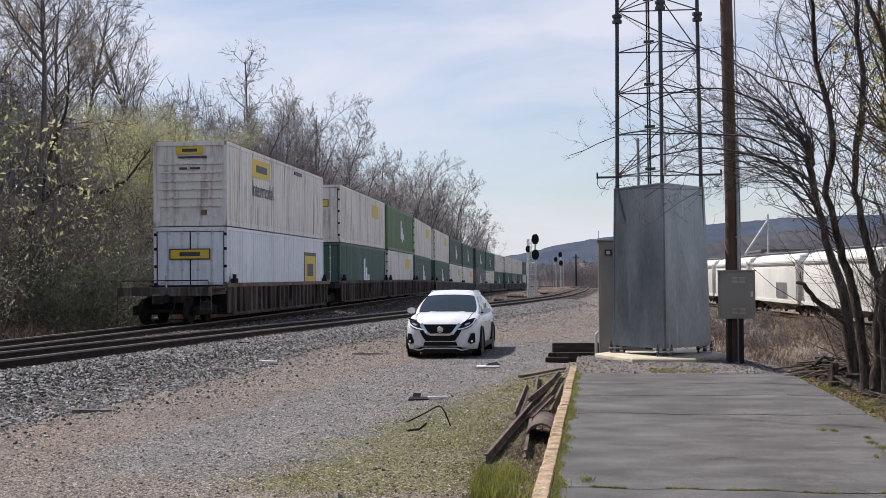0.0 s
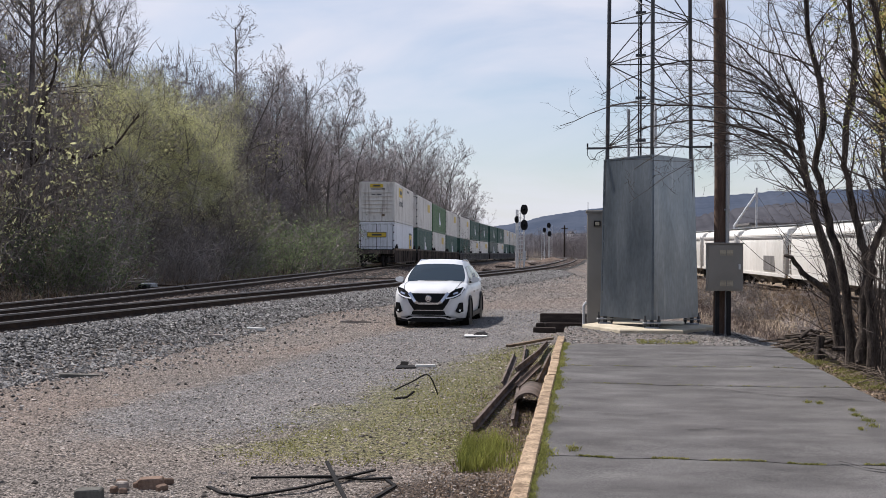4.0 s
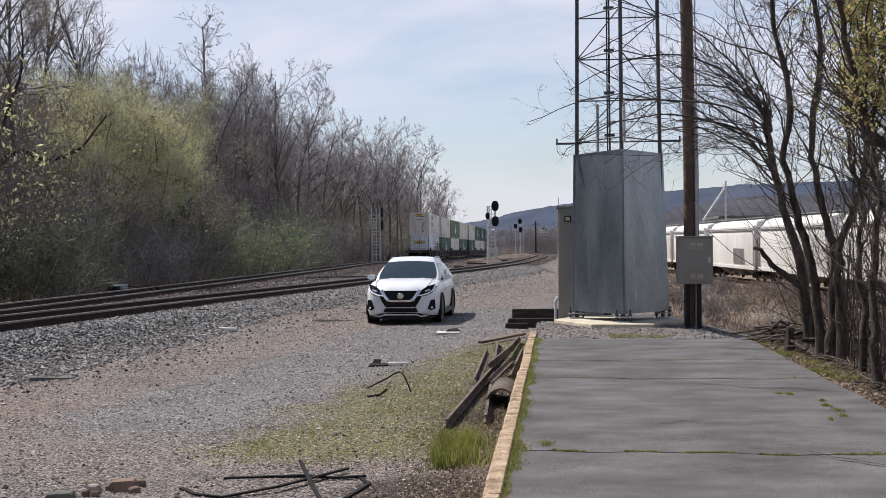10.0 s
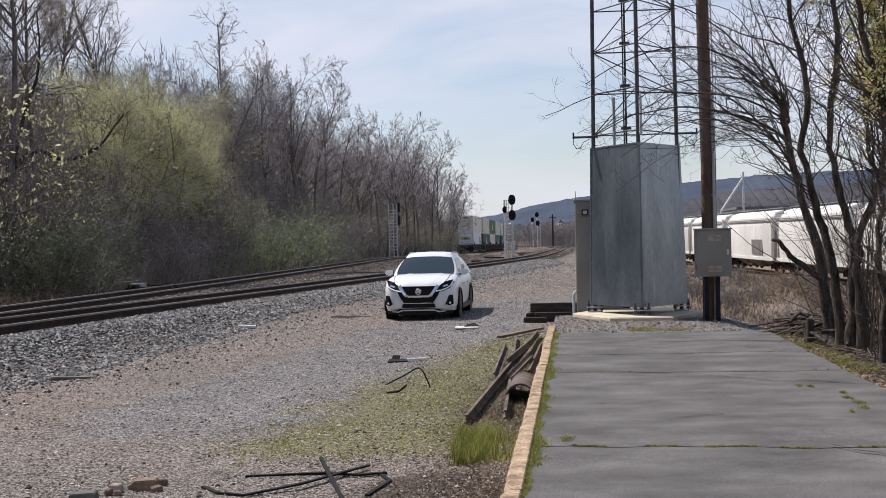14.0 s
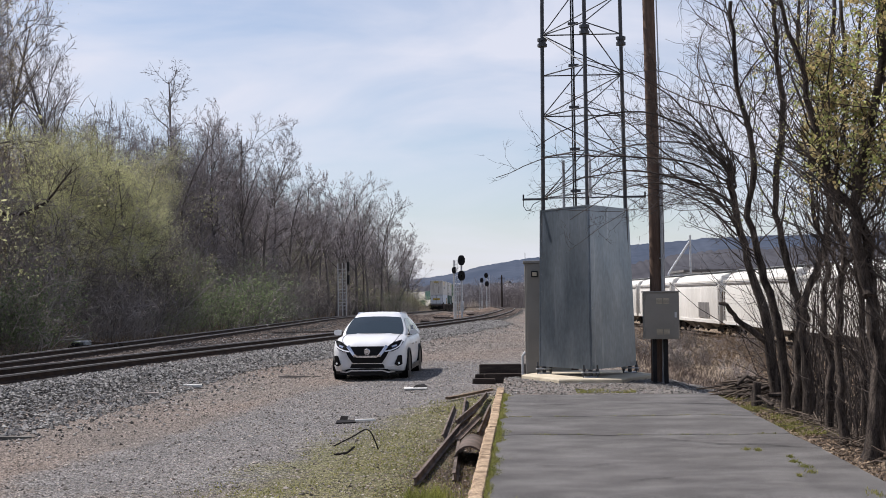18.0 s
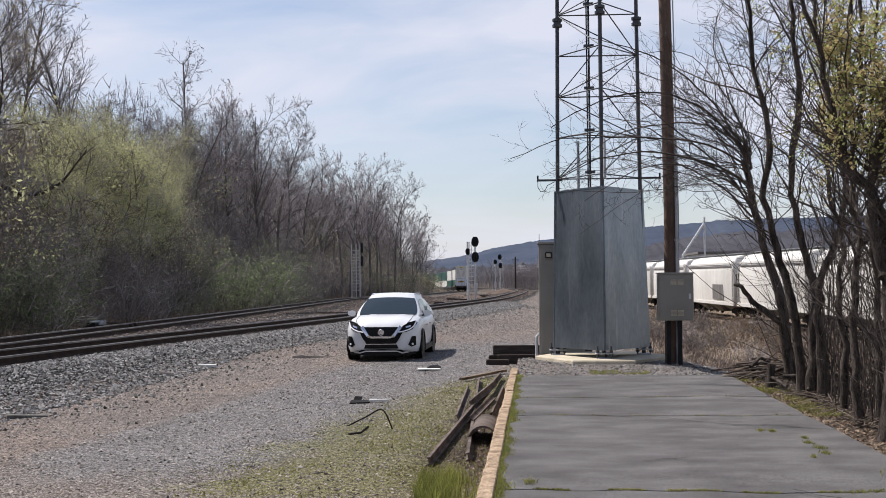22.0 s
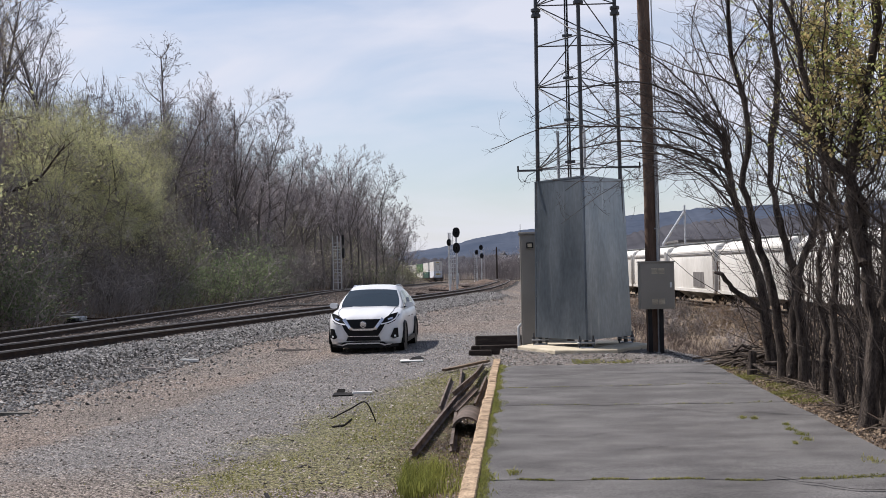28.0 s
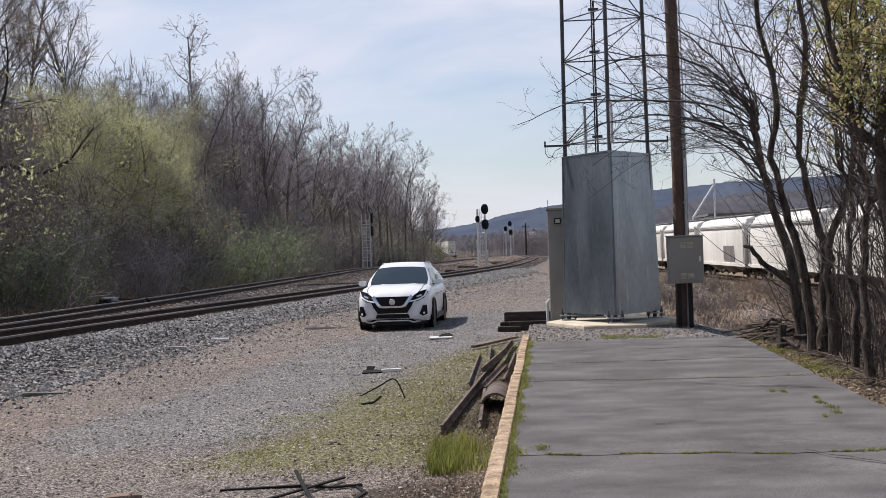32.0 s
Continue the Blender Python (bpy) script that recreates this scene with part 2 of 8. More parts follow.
M_GALVPOLE = mat("galvanised_steel", (0.27, 0.28, 0.29), (0.38, 0.39, 0.40), 0.5, 0.6, 8, 60, 0.1, 0.05, 0.002)
M_TOWER = mat("tower_steel", (0.045, 0.047, 0.052), (0.085, 0.088, 0.094), 0.55, 0.5, 8, 60, 0.15, 0.05, 0.002)
M_POLE = mat("weathered_pole_wood", (0.08, 0.053, 0.040), (0.155, 0.108, 0.083), 0.9, 0, 2.0, 30, 0.3, 0.5, 0.01, stretch=(3, 3, 0.25))
M_EBOX = mat("putty_painted_steel", (0.20, 0.187, 0.163), (0.245, 0.23, 0.203), 0.55, 0, 1.5, 50, 0.06, 0.05, 0.002)
M_CABINET = mat("grey_brown_painted_steel", (0.20, 0.185, 0.165), (0.25, 0.235, 0.21), 0.5, 0, 1.5, 50, 0.06, 0.05, 0.002)
M_BLACK = mat("black_paint", (0.012, 0.012, 0.013), (0.022, 0.022, 0.023), 0.55, 0, 5, 50, 0.1, 0.05, 0.002)
M_SILVER = mat("aluminium_paint", (0.45, 0.46, 0.47), (0.6, 0.61, 0.62), 0.5, 0.2, 5, 50, 0.1, 0.03, 0.002)
# bark and twigs of the bank are paled: aerial haze is in their colour
M_BARK = mat("hazed_grey_brown_bark", (0.09, 0.08, 0.076), (0.19, 0.17, 0.16), 0.95, 0, 4, 30, 0.3, 0.6, 0.012, rnd=0.25, stretch=(3, 3, 0.6))
M_TWIG = mat("hazed_bare_twigs", (0.235, 0.212, 0.214), (0.43, 0.392, 0.392), 0.95, 0, 0.35, 9, 0.2, 0, rnd=0.42)
# darker than the crowns' twigs: the wood's inner shade is put into this tone
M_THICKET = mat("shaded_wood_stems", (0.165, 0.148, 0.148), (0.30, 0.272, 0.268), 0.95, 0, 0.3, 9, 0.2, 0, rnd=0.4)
M_BRUSH = mat("dry_brush", (0.15, 0.132, 0.122), (0.29, 0.258, 0.238), 0.95, 0, 0.4, 9, 0.25, 0, rnd=0.5)
M_LEAF = mat("young_leaves", (0.38, 0.385, 0.20), (0.57, 0.56, 0.32), 0.7, 0, 0.5, 5, 0.2, 0, rnd=0.3, island=0.35)
M_LEAFDK = mat("shrub_leaves", (0.085, 0.112, 0.06), (0.16, 0.19, 0.10), 0.7, 0, 0.7, 5, 0.2, 0, rnd=0.45, island=0.3)
M_CATKIN = mat("tan_buds", (0.40, 0.32, 0.15), (0.60, 0.49, 0.26), 0.8, 0, 1.0, 5, 0.2, 0, island=0.3)
M_LITTER = mat("dead_stems_and_leaves", (0.16, 0.115, 0.08), (0.30, 0.23, 0.165), 0.95, 0, 1.5, 20, 0.25, 0, island=0.45)
M_GRASS = mat("fresh_grass", (0.14, 0.16, 0.038), (0.27, 0.275, 0.08), 0.75, 0, 1.5, 12, 0.2, 0, island=0.35)
M_MOSS = mat("low_yellow_green_weeds", (0.15, 0.16, 0.045), (0.27, 0.255, 0.095), 0.85, 0, 1.2, 12, 0.2, 0, island=0.4)
M_HAY = mat("dry_field_grass", (0.115, 0.09, 0.078), (0.25, 0.20, 0.165), 0.95, 0, 0.3, 12, 0.2, 0, island=0.4)

for _m in (M_LEAF, M_LEAFDK, M_CATKIN, M_GRASS, M_MOSS):
    leafy(_m)


# ---- shape of the land ----
def spline(knots):
    """A smooth x over y through knots (y, x), as a fine table."""
    ky, kx = np.array([k[0] for k in knots], float), np.array([k[1] for k in knots], float)
    tan = np.gradient(kx, ky)
    ys = np.arange(ky[0], ky[-1], 1.0)
    i = np.clip(np.searchsorted(ky, ys, side="right") - 1, 0, len(ky) - 2)
    h = ky[i + 1] - ky[i]
    u = (ys - ky[i]) / h
    xs = ((2 * u**3 - 3 * u**2 + 1) * kx[i] + (u**3 - 2 * u**2 + u) * h * tan[i] + (-2 * u**3 + 3 * u**2) * kx[i + 1] + (u**3 - u**2) * h * tan[i + 1])
    for _ in range(3):
        xs[1:-1] = (xs[:-2] + 2 * xs[1:-1] + xs[2:]) / 4
    return ys, xs


MAIN = spline([(-60, -14.5), (0, -14.2), (40, -13.85), (80, -14.75), (120, -16.7), (160, -17.9), (200, -18.3), (250, -18.0), (300, -18.3), (340, -20.2), (380, -24.4), (420, -31.2), (470, -43), (540, -63), (640, -96), (800, -175)])
NEAR = spline([(-60, -15.0), (0, -13.6), (22, -11.8), (30, -10.9), (41, -9.4), (50, -8.2), (62, -6.6), (80, -4.5), (95, -3.2), (115, -2.5), (150, -2.0), (180, -2.0), (210, -3.2), (250, -6.6), (300, -12.2), (350, -19), (400, -28.5), (460, -42)])
HOPPER = spline([(20, 19.1), (78, 15.2), (140, 11.0), (200, 7.0), (260, 2.6), (330, -3.5)])


def drop(y):
    return -1.1 * (np.minimum(np.maximum(y, 0), 440) / 270.0) ** 2


def dip(y):
    """How far the main line sinks below the yard track on the far curve."""
    t = np.clip((np.asarray(y, float) - 85) / 110, 0, 1)
    return -0.6 * t * t * (3 - 2 * t)


def track_x(track, y):
    return np.interp(y, *track)


def smooth(a, b, v):
    t = np.clip((v - a) / (b - a), 0, 1)
    return t * t * (3 - 2 * t)


def land(x, y):
    """Height of the ground."""
    x, y = np.asarray(x, float), np.asarray(y, float)
    d = drop(y)
    z = -0.44 + 0.02 * np.sin(x * 1.3 + y * 0.31) + 0.015 * np.sin(x * 2.9 - y * 0.83)
    # the old platform's bed and the mound round the tower
    bed = smooth(-0.50, -0.42, x) * (1 - smooth(3.5, 5.0, x)) * (1 - smooth(25.6, 28.0, y))
    z = z * (1 - bed) + bed * (-0.045)
    # falling ground beyond the platform's far side
    fall = smooth(3.5, 9.5, x) * (1 - 0.35 * smooth(3.5, 9.5, x))
    z = z - fall * 1.9 - 0.25 * smooth(26, 34, y) * smooth(1.0, 5.0, x)
    # gravel heaped against the tower pad
    z = z + 0.045 * np.exp(-(((x - 1.25) / 1.9) ** 2 + ((y - 24.4) / 2.0) ** 2) ** 2)
    # gravel shelving away beside the tower pad
    z = z - 0.20 * smooth(2.5, 3.7, x) * smooth(21.0, 22.6, y) * (1 - smooth(27, 31, y))
    # ballast beds
    bed_top = -0.02
    near = np.minimum(np.abs(x - track_x(NEAR, y)), np.abs(x - track_x(MAIN, y)))
    near = np.where((x < track_x(NEAR, y)) & (x > track_x(MAIN, y)) & (y < 55), np.minimum(near, 1.0), near)
    shoulder = 1 - smooth(1.75, 4.1, near)
    z = z + (bed_top - z) * shoulder
    hop = 1 - smooth(2.0, 4.5, np.abs(x - track_x(HOPPER, y)))
    hop = hop * smooth(40, 60, y) * (1 - smooth(250, 300, y))
    z = z + (-1.55 - z) * hop
    # wooded bank
    left = track_x(MAIN, y) - 3.4 - x
    bank = np.maximum(left, 0)
    z = z + 6.6 * smooth(0, 12.5, bank) + 3.5 * smooth(12, 60, bank) + 0.35 * np.sin(x * 0.7 + y * 0.21) * smooth(1, 6, bank) + 0.25 * np.sin(x * 0.33 - y * 0.57) * smooth(1, 6, bank)
    return z + d + dip(y) * (1 - smooth(2.2, 7.0, np.abs(x - track_x(MAIN, y))))


def land_at(x, y):
    return float(land(np.array([x]), np.array([y]))[0])


def axis_steps(pairs):
    out = []
    for a, b, s in pairs:
        out.extend(np.arange(a, b, s).tolist())
    return np.array(out + [pairs[-1][1]])


gx = axis_steps([(-2600, -600, 250), (-600, -100, 50), (-100, -40, 5), (-40, -20, 1.0), (-20, 8, 0.4), (8, 40, 2), (40, 120, 10), (120, 600, 60), (600, 2600, 250)])
gx = np.sort(np.concatenate([gx, [-0.62, -0.52, -0.49, -0.42, -0.38]]))
gy = axis_steps([(-900, -100, 100), (-100, 0, 10), (0, 60, 0.5), (60, 140, 1.5), (140, 460, 8), (460, 1000, 45), (1000, 4600, 300)])
XX, YY = np.meshgrid(gx, gy)
ZZ = land(XX, YY)
near_d = np.minimum(np.abs(XX - track_x(NEAR, YY)), np.abs(XX - track_x(MAIN, YY)))
near_d = np.where((XX < track_x(NEAR, YY)) & (XX > track_x(MAIN, YY)) & (YY < 55), 0.5, near_d)
k_ballast = 1 - smooth(2.3, 3.9 - 0.9 * smooth(22, 34, YY), near_d)
k_ballast = k_ballast * (1 - 0.6 * smooth(70, 95, YY) * smooth(1.6, 2.2, near_d))
k_bank = smooth(2.8, 5.5, track_x(MAIN, YY) - XX)
# weeds spread over the yard beside the kerb
wx = -0.5 - (2.7 * smooth(9, 12.5, YY) * (1 - smooth(13, 21, YY)) + 1.5 * smooth(14, 20, YY) * (1 - smooth(22, 29, YY)) + 0.3)
k_weed = smooth(-0.9, 0.9, XX - wx) * smooth(10.9, 12.7, YY) * (1 - smooth(24, 30, YY)) * (1 - smooth(-0.7, -0.3, XX))
k_field = smooth(3.0, 4.2, XX - 1.4 * smooth(20.5, 22, YY) * (1 - smooth(25.5, 27, YY)))
k_field = np.maximum(k_field, smooth(1.5, 4.0, XX) * smooth(27, 33, YY))
k_bank = np.maximum(k_bank, smooth(170, 290, YY) * (1 - k_ballast) * (XX < 40))
d_rail = np.minimum(np.abs(XX - track_x(NEAR, YY)), np.abs(XX - track_x(MAIN, YY)))
k_bed = 1 - smooth(1.25, 1.75, d_rail)
k_bed = np.maximum(k_bed, np.where((XX < track_x(NEAR, YY)) & (XX > track_x(MAIN, YY)) & (YY < 58), 0.6, 0.0))
mesh = bpy.data.meshes.new("ground")
ny, nx = XX.shape
verts = np.stack([XX.ravel(), YY.ravel(), ZZ.ravel()], 1)
ids = np.arange(nx * ny).reshape(ny, nx)
faces = np.stack([ids[:-1, :-1].ravel(), ids[:-1, 1:].ravel(), ids[1:, 1:].ravel(), ids[1:, :-1].ravel()], 1)
mesh.from_pydata(verts.tolist(), [], faces.tolist())
attr = mesh.color_attributes.new("cover", "FLOAT_COLOR", "POINT")
attr.data.foreach_set("color", np.stack([k_ballast.ravel(), k_weed.ravel(), k_bank.ravel(), k_field.ravel()], 1).ravel().astype(np.float32))
bed_attr = mesh.attributes.new("bed", "FLOAT", "POINT")
bed_attr.data.foreach_set("value", k_bed.ravel().astype(np.float32))
# grey gravel across the middle of the yard, dark soil below the kerb
off_near = XX - track_x(NEAR, YY)
k_grey = smooth(5.6, 7.4, off_near) * (1 - 0.6 * smooth(9.0, 10.4, off_near)) * (1 - smooth(34, 48, YY)) * (0.2 + 0.8 * smooth(11.5, 15.5, YY))
k_dirt = smooth(-1.55, -1.0, XX) * (XX < -0.4) * (1 - smooth(20, 24, YY)) * 0.62
k_dirt = np.maximum(k_dirt, smooth(-2.3, -1.5, XX) * (XX < -0.4) * (1 - smooth(10.4, 11.3, YY)) * 0.75)
k_dirt = np.maximum(k_dirt, smooth(3.05, 3.3, XX) * (1 - smooth(5.5, 7.5, XX)) * (1 - smooth(20.5, 22.5, YY)) * 0.9)
zones = mesh.color_attributes.new("zones", "FLOAT_COLOR", "POINT")
k_between = smooth(56, 72, YY) * (1 - smooth(260, 300, YY)) * smooth(-1.0, 0.5, track_x(NEAR, YY) - XX) * smooth(-1.0, 0.5, XX - track_x(MAIN, YY))
zones.data.foreach_set("color", np.stack([k_grey.ravel(), k_dirt.ravel(), k_between.ravel(), 0 * k_grey.ravel()], 1).ravel().astype(np.float32))
mesh.shade_smooth()


def ground_material():
    m = bpy.data.materials.new("ground_cover")
    m.use_nodes = True
    nt = m.node_tree
    n, l = nt.nodes, nt.links
    b = n["Principled BSDF"]
    b.inputs["Roughness"].default_value = 0.95
    b.inputs["Specular IOR Level"].default_value = 0.2
    tc = n.new("ShaderNodeTexCoord")

    def pebbles(scale):
        """A value for each small stone of a gravel."""
        q = n.new("ShaderNodeTexVoronoi")
        q.inputs["Scale"].default_value = scale
        l.new(tc.outputs["Object"], q.inputs["Vector"])
        s = n.new("ShaderNodeSeparateColor")
        l.new(q.outputs["Color"], s.inputs["Color"])
        return s.outputs["Red"], q.outputs["Distance"]

    def noise_tex(scale, detail=5, rough=0.55):
        q = n.new("ShaderNodeTexNoise")
        q.inputs["Scale"].default_value, q.inputs["Detail"].default_value, q.inputs["Roughness"].default_value = scale, detail, rough
        l.new(tc.outputs["Object"], q.inputs["Vector"])
        return q.outputs["Fac"]

    def ramp(fac, stops):
        q = n.new("ShaderNodeValToRGB")
        while len(q.color_ramp.elements) < len(stops):
            q.color_ramp.elements.new(0.5)
        for e, (p, c) in zip(q.color_ramp.elements, stops):
            e.position, e.color = p, (*c, 1)
        l.new(fac, q.inputs["Fac"])
        return q.outputs["Color"]

    def mix(fac, a, c):
        q = n.new("ShaderNodeMix")
        q.data_type = "RGBA"
        l.new(fac, q.inputs[0])
        l.new(a, q.inputs[6])
        l.new(c, q.inputs[7])
        return q.outputs[2]

    def math_node(op, a, c):
        q = n.new("ShaderNodeMath")
        q.operation = op
        for i, s in enumerate((a, c)):
            if isinstance(s, (int, float)):
                q.inputs[i].default_value = s
            else:
                l.new(s, q.inputs[i])
        return q.outputs["Value"]

    cov = n.new("ShaderNodeVertexColor")
    cov.layer_name = "cover"
    sep = n.new("ShaderNodeSeparateColor")
    l.new(cov.outputs["Color"], sep.inputs["Color"])
    big, mid, fine, grit = noise_tex(0.16), noise_tex(0.9), noise_tex(14), noise_tex(55, 3)
    vor = n.new("ShaderNodeTexVoronoi")
    vor.inputs["Scale"].default_value = 26
    l.new(tc.outputs["Object"], vor.inputs["Vector"])
    yard = ramp(big, [(0.36, (0.185, 0.165, 0.148)), (0.48, (0.23, 0.195, 0.168)), (0.60, (0.26, 0.20, 0.162))])
    yard2 = ramp(mid, [(0.3, (0.15, 0.138, 0.128)), (0.7, (0.29, 0.245, 0.21))])
    grey = ramp(mid, [(0.3, (0.165, 0.163, 0.163)), (0.7, (0.24, 0.233, 0.228))])
    dirt = ramp(fine, [(0.3, (0.04, 0.031, 0.025)), (0.7, (0.12, 0.09, 0.07))])
    half = n.new("ShaderNodeValue")
    half.outputs[0].default_value = 0.45
    yard = mix(half.outputs[0], yard, yard2)
    zones = n.new("ShaderNodeVertexColor")
    zones.layer_name = "zones"
    zsep = n.new("ShaderNodeSeparateColor")
    l.new(zones.outputs["Color"], zsep.inputs["Color"])
    # ballast colour falls to dark at stone borders, painting the shade of the gaps
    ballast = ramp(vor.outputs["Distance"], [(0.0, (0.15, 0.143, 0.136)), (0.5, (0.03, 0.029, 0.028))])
    weed = ramp(fine, [(0.3, (0.10, 0.112, 0.03)), (0.5, (0.17, 0.165, 0.055)), (0.7, (0.23, 0.20, 0.13))])
    litter = ramp(mid, [(0.3, (0.06, 0.048, 0.037)), (0.55, (0.115, 0.088, 0.066)), (0.75, (0.085, 0.085, 0.04))])
    field = ramp(mid, [(0.3, (0.20, 0.15, 0.105)), (0.6, (0.29, 0.225, 0.155)), (0.8, (0.17, 0.165, 0.075))])

    def soft(mask, amount=0.55):
        v = math_node("ADD", mask, math_node("MULTIPLY", math_node("SUBTRACT", mid, 0.5), amount))
        v = math_node("ADD", v, math_node("MULTIPLY", math_node("SUBTRACT", fine, 0.5), amount))
        q = n.new("ShaderNodeMapRange")
        q.interpolation_type = "SMOOTHSTEP"
        q.inputs["From Min"].default_value, q.inputs["From Max"].default_value = 0.3, 0.7
        l.new(v, q.inputs["Value"])
        return q.outputs["Result"]

    yard = mix(math_node("MULTIPLY", soft(zsep.outputs["Red"], 0.9), 0.8), yard, grey)
    rough_ground = ramp(mid, [(0.3, (0.085, 0.072, 0.064)), (0.7, (0.19, 0.155, 0.135))])
    yard = mix(math_node("MULTIPLY", soft(zsep.outputs["Blue"], 0.6), 0.9), yard, rough_ground)
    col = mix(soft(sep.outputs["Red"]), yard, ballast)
    bed = n.new("ShaderNodeAttribute")
    bed.attribute_name = "bed"
    rust = ramp(fine, [(0.3, (0.035, 0.028, 0.024)), (0.7, (0.075, 0.058, 0.048))])
    col = mix(math_node("MULTIPLY", bed.outputs["Fac"], 0.9), col, rust)
    col = mix(math_node("MULTIPLY", soft(sep.outputs["Green"], 1.5), 0.72), col, weed)
    col = mix(soft(sep.outputs["Blue"], 0.4), col, litter)
    col = mix(soft(cov.outputs["Alpha"], 0.5), col, field)
    col = mix(soft(zsep.outputs["Green"], 1.2), col, dirt)
    q = n.new("ShaderNodeMapRange")
    q.inputs["From Min"].default_value, q.inputs["From Max"].default_value = 0.3, 0.7
    q.inputs["To Min"].default_value, q.inputs["To Max"].default_value = 0.7, 1.3
    l.new(grit, q.inputs["Value"])
    tone, edge = pebbles(48)
    tone2, edge2 = pebbles(110)
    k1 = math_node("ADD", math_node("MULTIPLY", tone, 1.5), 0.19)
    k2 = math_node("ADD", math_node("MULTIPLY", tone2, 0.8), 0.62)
    # pebble borders darkened as well, for shade sunk between the stones
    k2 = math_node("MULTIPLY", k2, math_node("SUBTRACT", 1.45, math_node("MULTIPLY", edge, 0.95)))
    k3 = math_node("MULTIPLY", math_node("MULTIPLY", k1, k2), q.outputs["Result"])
    s = n.new("ShaderNodeVectorMath")
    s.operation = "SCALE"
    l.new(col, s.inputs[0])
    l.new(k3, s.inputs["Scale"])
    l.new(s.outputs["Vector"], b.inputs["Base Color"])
    bp = n.new("ShaderNodeBump")
    bp.inputs["Strength"].default_value, bp.inputs["Distance"].default_value = 1.0, 0.05
    l.new(fine, bp.inputs["Height"])
    bp2 = n.new("ShaderNodeBump")
    bp2.inputs["Strength"].default_value, bp2.inputs["Distance"].default_value = 1.0, 0.02
    l.new(math_node("ADD", math_node("MULTIPLY", edge, -1.2), grit), bp2.inputs["Height"])
    l.new(bp.outputs["Normal"], bp2.inputs["Normal"])
    l.new(bp2.outputs["Normal"], b.inputs["Normal"])
    return m


mesh.materials.append(ground_material())
ground = tagged(new("ground", mesh), "gravel yard with weeds, ballast beds and a brushy bank", "ground", kind="structure")

# the old platform: asphalt bays between cracks, and its concrete kerb
M_TAR = mat("crack_filler", (0.018, 0.017, 0.016), (0.035, 0.033, 0.03), 0.9, 0, 5, 50, 0.2, 0.2, 0.004)
platform = thing("platform", Matrix(), "cracked dark grey asphalt platform with a worn concrete kerb", "platform", kind="structure")
BAYS = [-8.0, -2.2, 3.6, 9.72, 14.92, 17.2, 19.05, 20.9]
prng = random.Random(5)


def wavy(y, a, b, amp, seed):
    r = random.Random(seed)
    ph = [r.uniform(0, 6) for _ in range(3)]
    pts = []
    for i in range(25):
        x = a + (b - a) * i / 24
        pts.append((x, y + amp * (math.sin(x * 1.7 + ph[0]) * 0.5 + math.sin(x * 4.3 + ph[1]) * 0.3 + math.sin(x * 9.1 + ph[2]) * 0.25)))
    return pts


def edge_x(y):
    return 3.09 + 0.05 * math.sin(y * 1.9) + 0.04 * math.sin(y * 4.7 + 1)


for i in range(len(BAYS) - 1):
    lo, hi = wavy(BAYS[i], -0.36, 3.1, 0.10, i), wavy(BAYS[i + 1], -0.36, 3.1, 0.10, i + 1)
    gap = 0.013 if i < 5 else 0.008
    side = [(edge_x(lo[-1][1] + (hi[-1][1] - lo[-1][1]) * k / 8), lo[-1][1] + (hi[-1][1] - lo[-1][1]) * k / 8) for k in range(1, 8)]
    poly = [(x, y + gap) for x, y in lo] + side + [(x, y - gap) for x, y in reversed(hi)]
    g = G()
    n = len(poly)
    g.add([(x, y, -0.12) for x, y in poly] + [(x, y, -0.012) for x, y in poly], [(a, (a + 1) % n, n + (a + 1) % n, n + a) for a in range(n)])
    # crowned top strip by strip
    rows = []
    for k in range(25):
        rows.append([(lo[k][0], lo[k][1] + gap + (hi[k][1] - lo[k][1] - 2 * gap) * j / 6, (0.0 if 0 < j < 6 else -0.012) + 0.0015 * math.sin(k * 0.8 + j * 1.3 + i)) for j in range(7)])
    g.rings(rows, close=False, caps=False)
    g.f = [tuple(f) for f in g.f]
    part("asphalt_bay", g, M_ASPHALT, platform, smooth=40)
for pts, w in (([(1.25, 14.75), (1.7, 14.2), (2.1, 13.85), (2.6, 13.75), (3.08, 13.4)], 0.018), ([(1.9, 9.7), (2.2, 9.25), (2.6, 9.0), (3.08, 8.8)], 0.02), ([(0.1, 12.2), (0.5, 12.05), (0.8, 12.3)], 0.01), ([(2.3, 17.1), (2.6, 16.6), (3.05, 16.5)], 0.012), ([(0.9, 11.2), (1.3, 11.35)], 0.012)):
    fine = []
    for k in range(len(pts) - 1):
        for u in range(6):
            f = u / 6
            fine.append((pts[k][0] * (1 - f) + pts[k + 1][0] * f + prng.gauss(0, 0.012), pts[k][1] * (1 - f) + pts[k + 1][1] * f + prng.gauss(0, 0.018)))
    fine.append(pts[-1])
    g = G()
    g.rings([[(x, y - w * prng.uniform(0.4, 1), 0.009), (x, y + w * prng.uniform(0.4, 1), 0.009)] for x, y in fine], close=False, caps=False)
    part("crack", g, M_TAR, platform, "dark ragged crack in the asphalt")
ky = -8.0
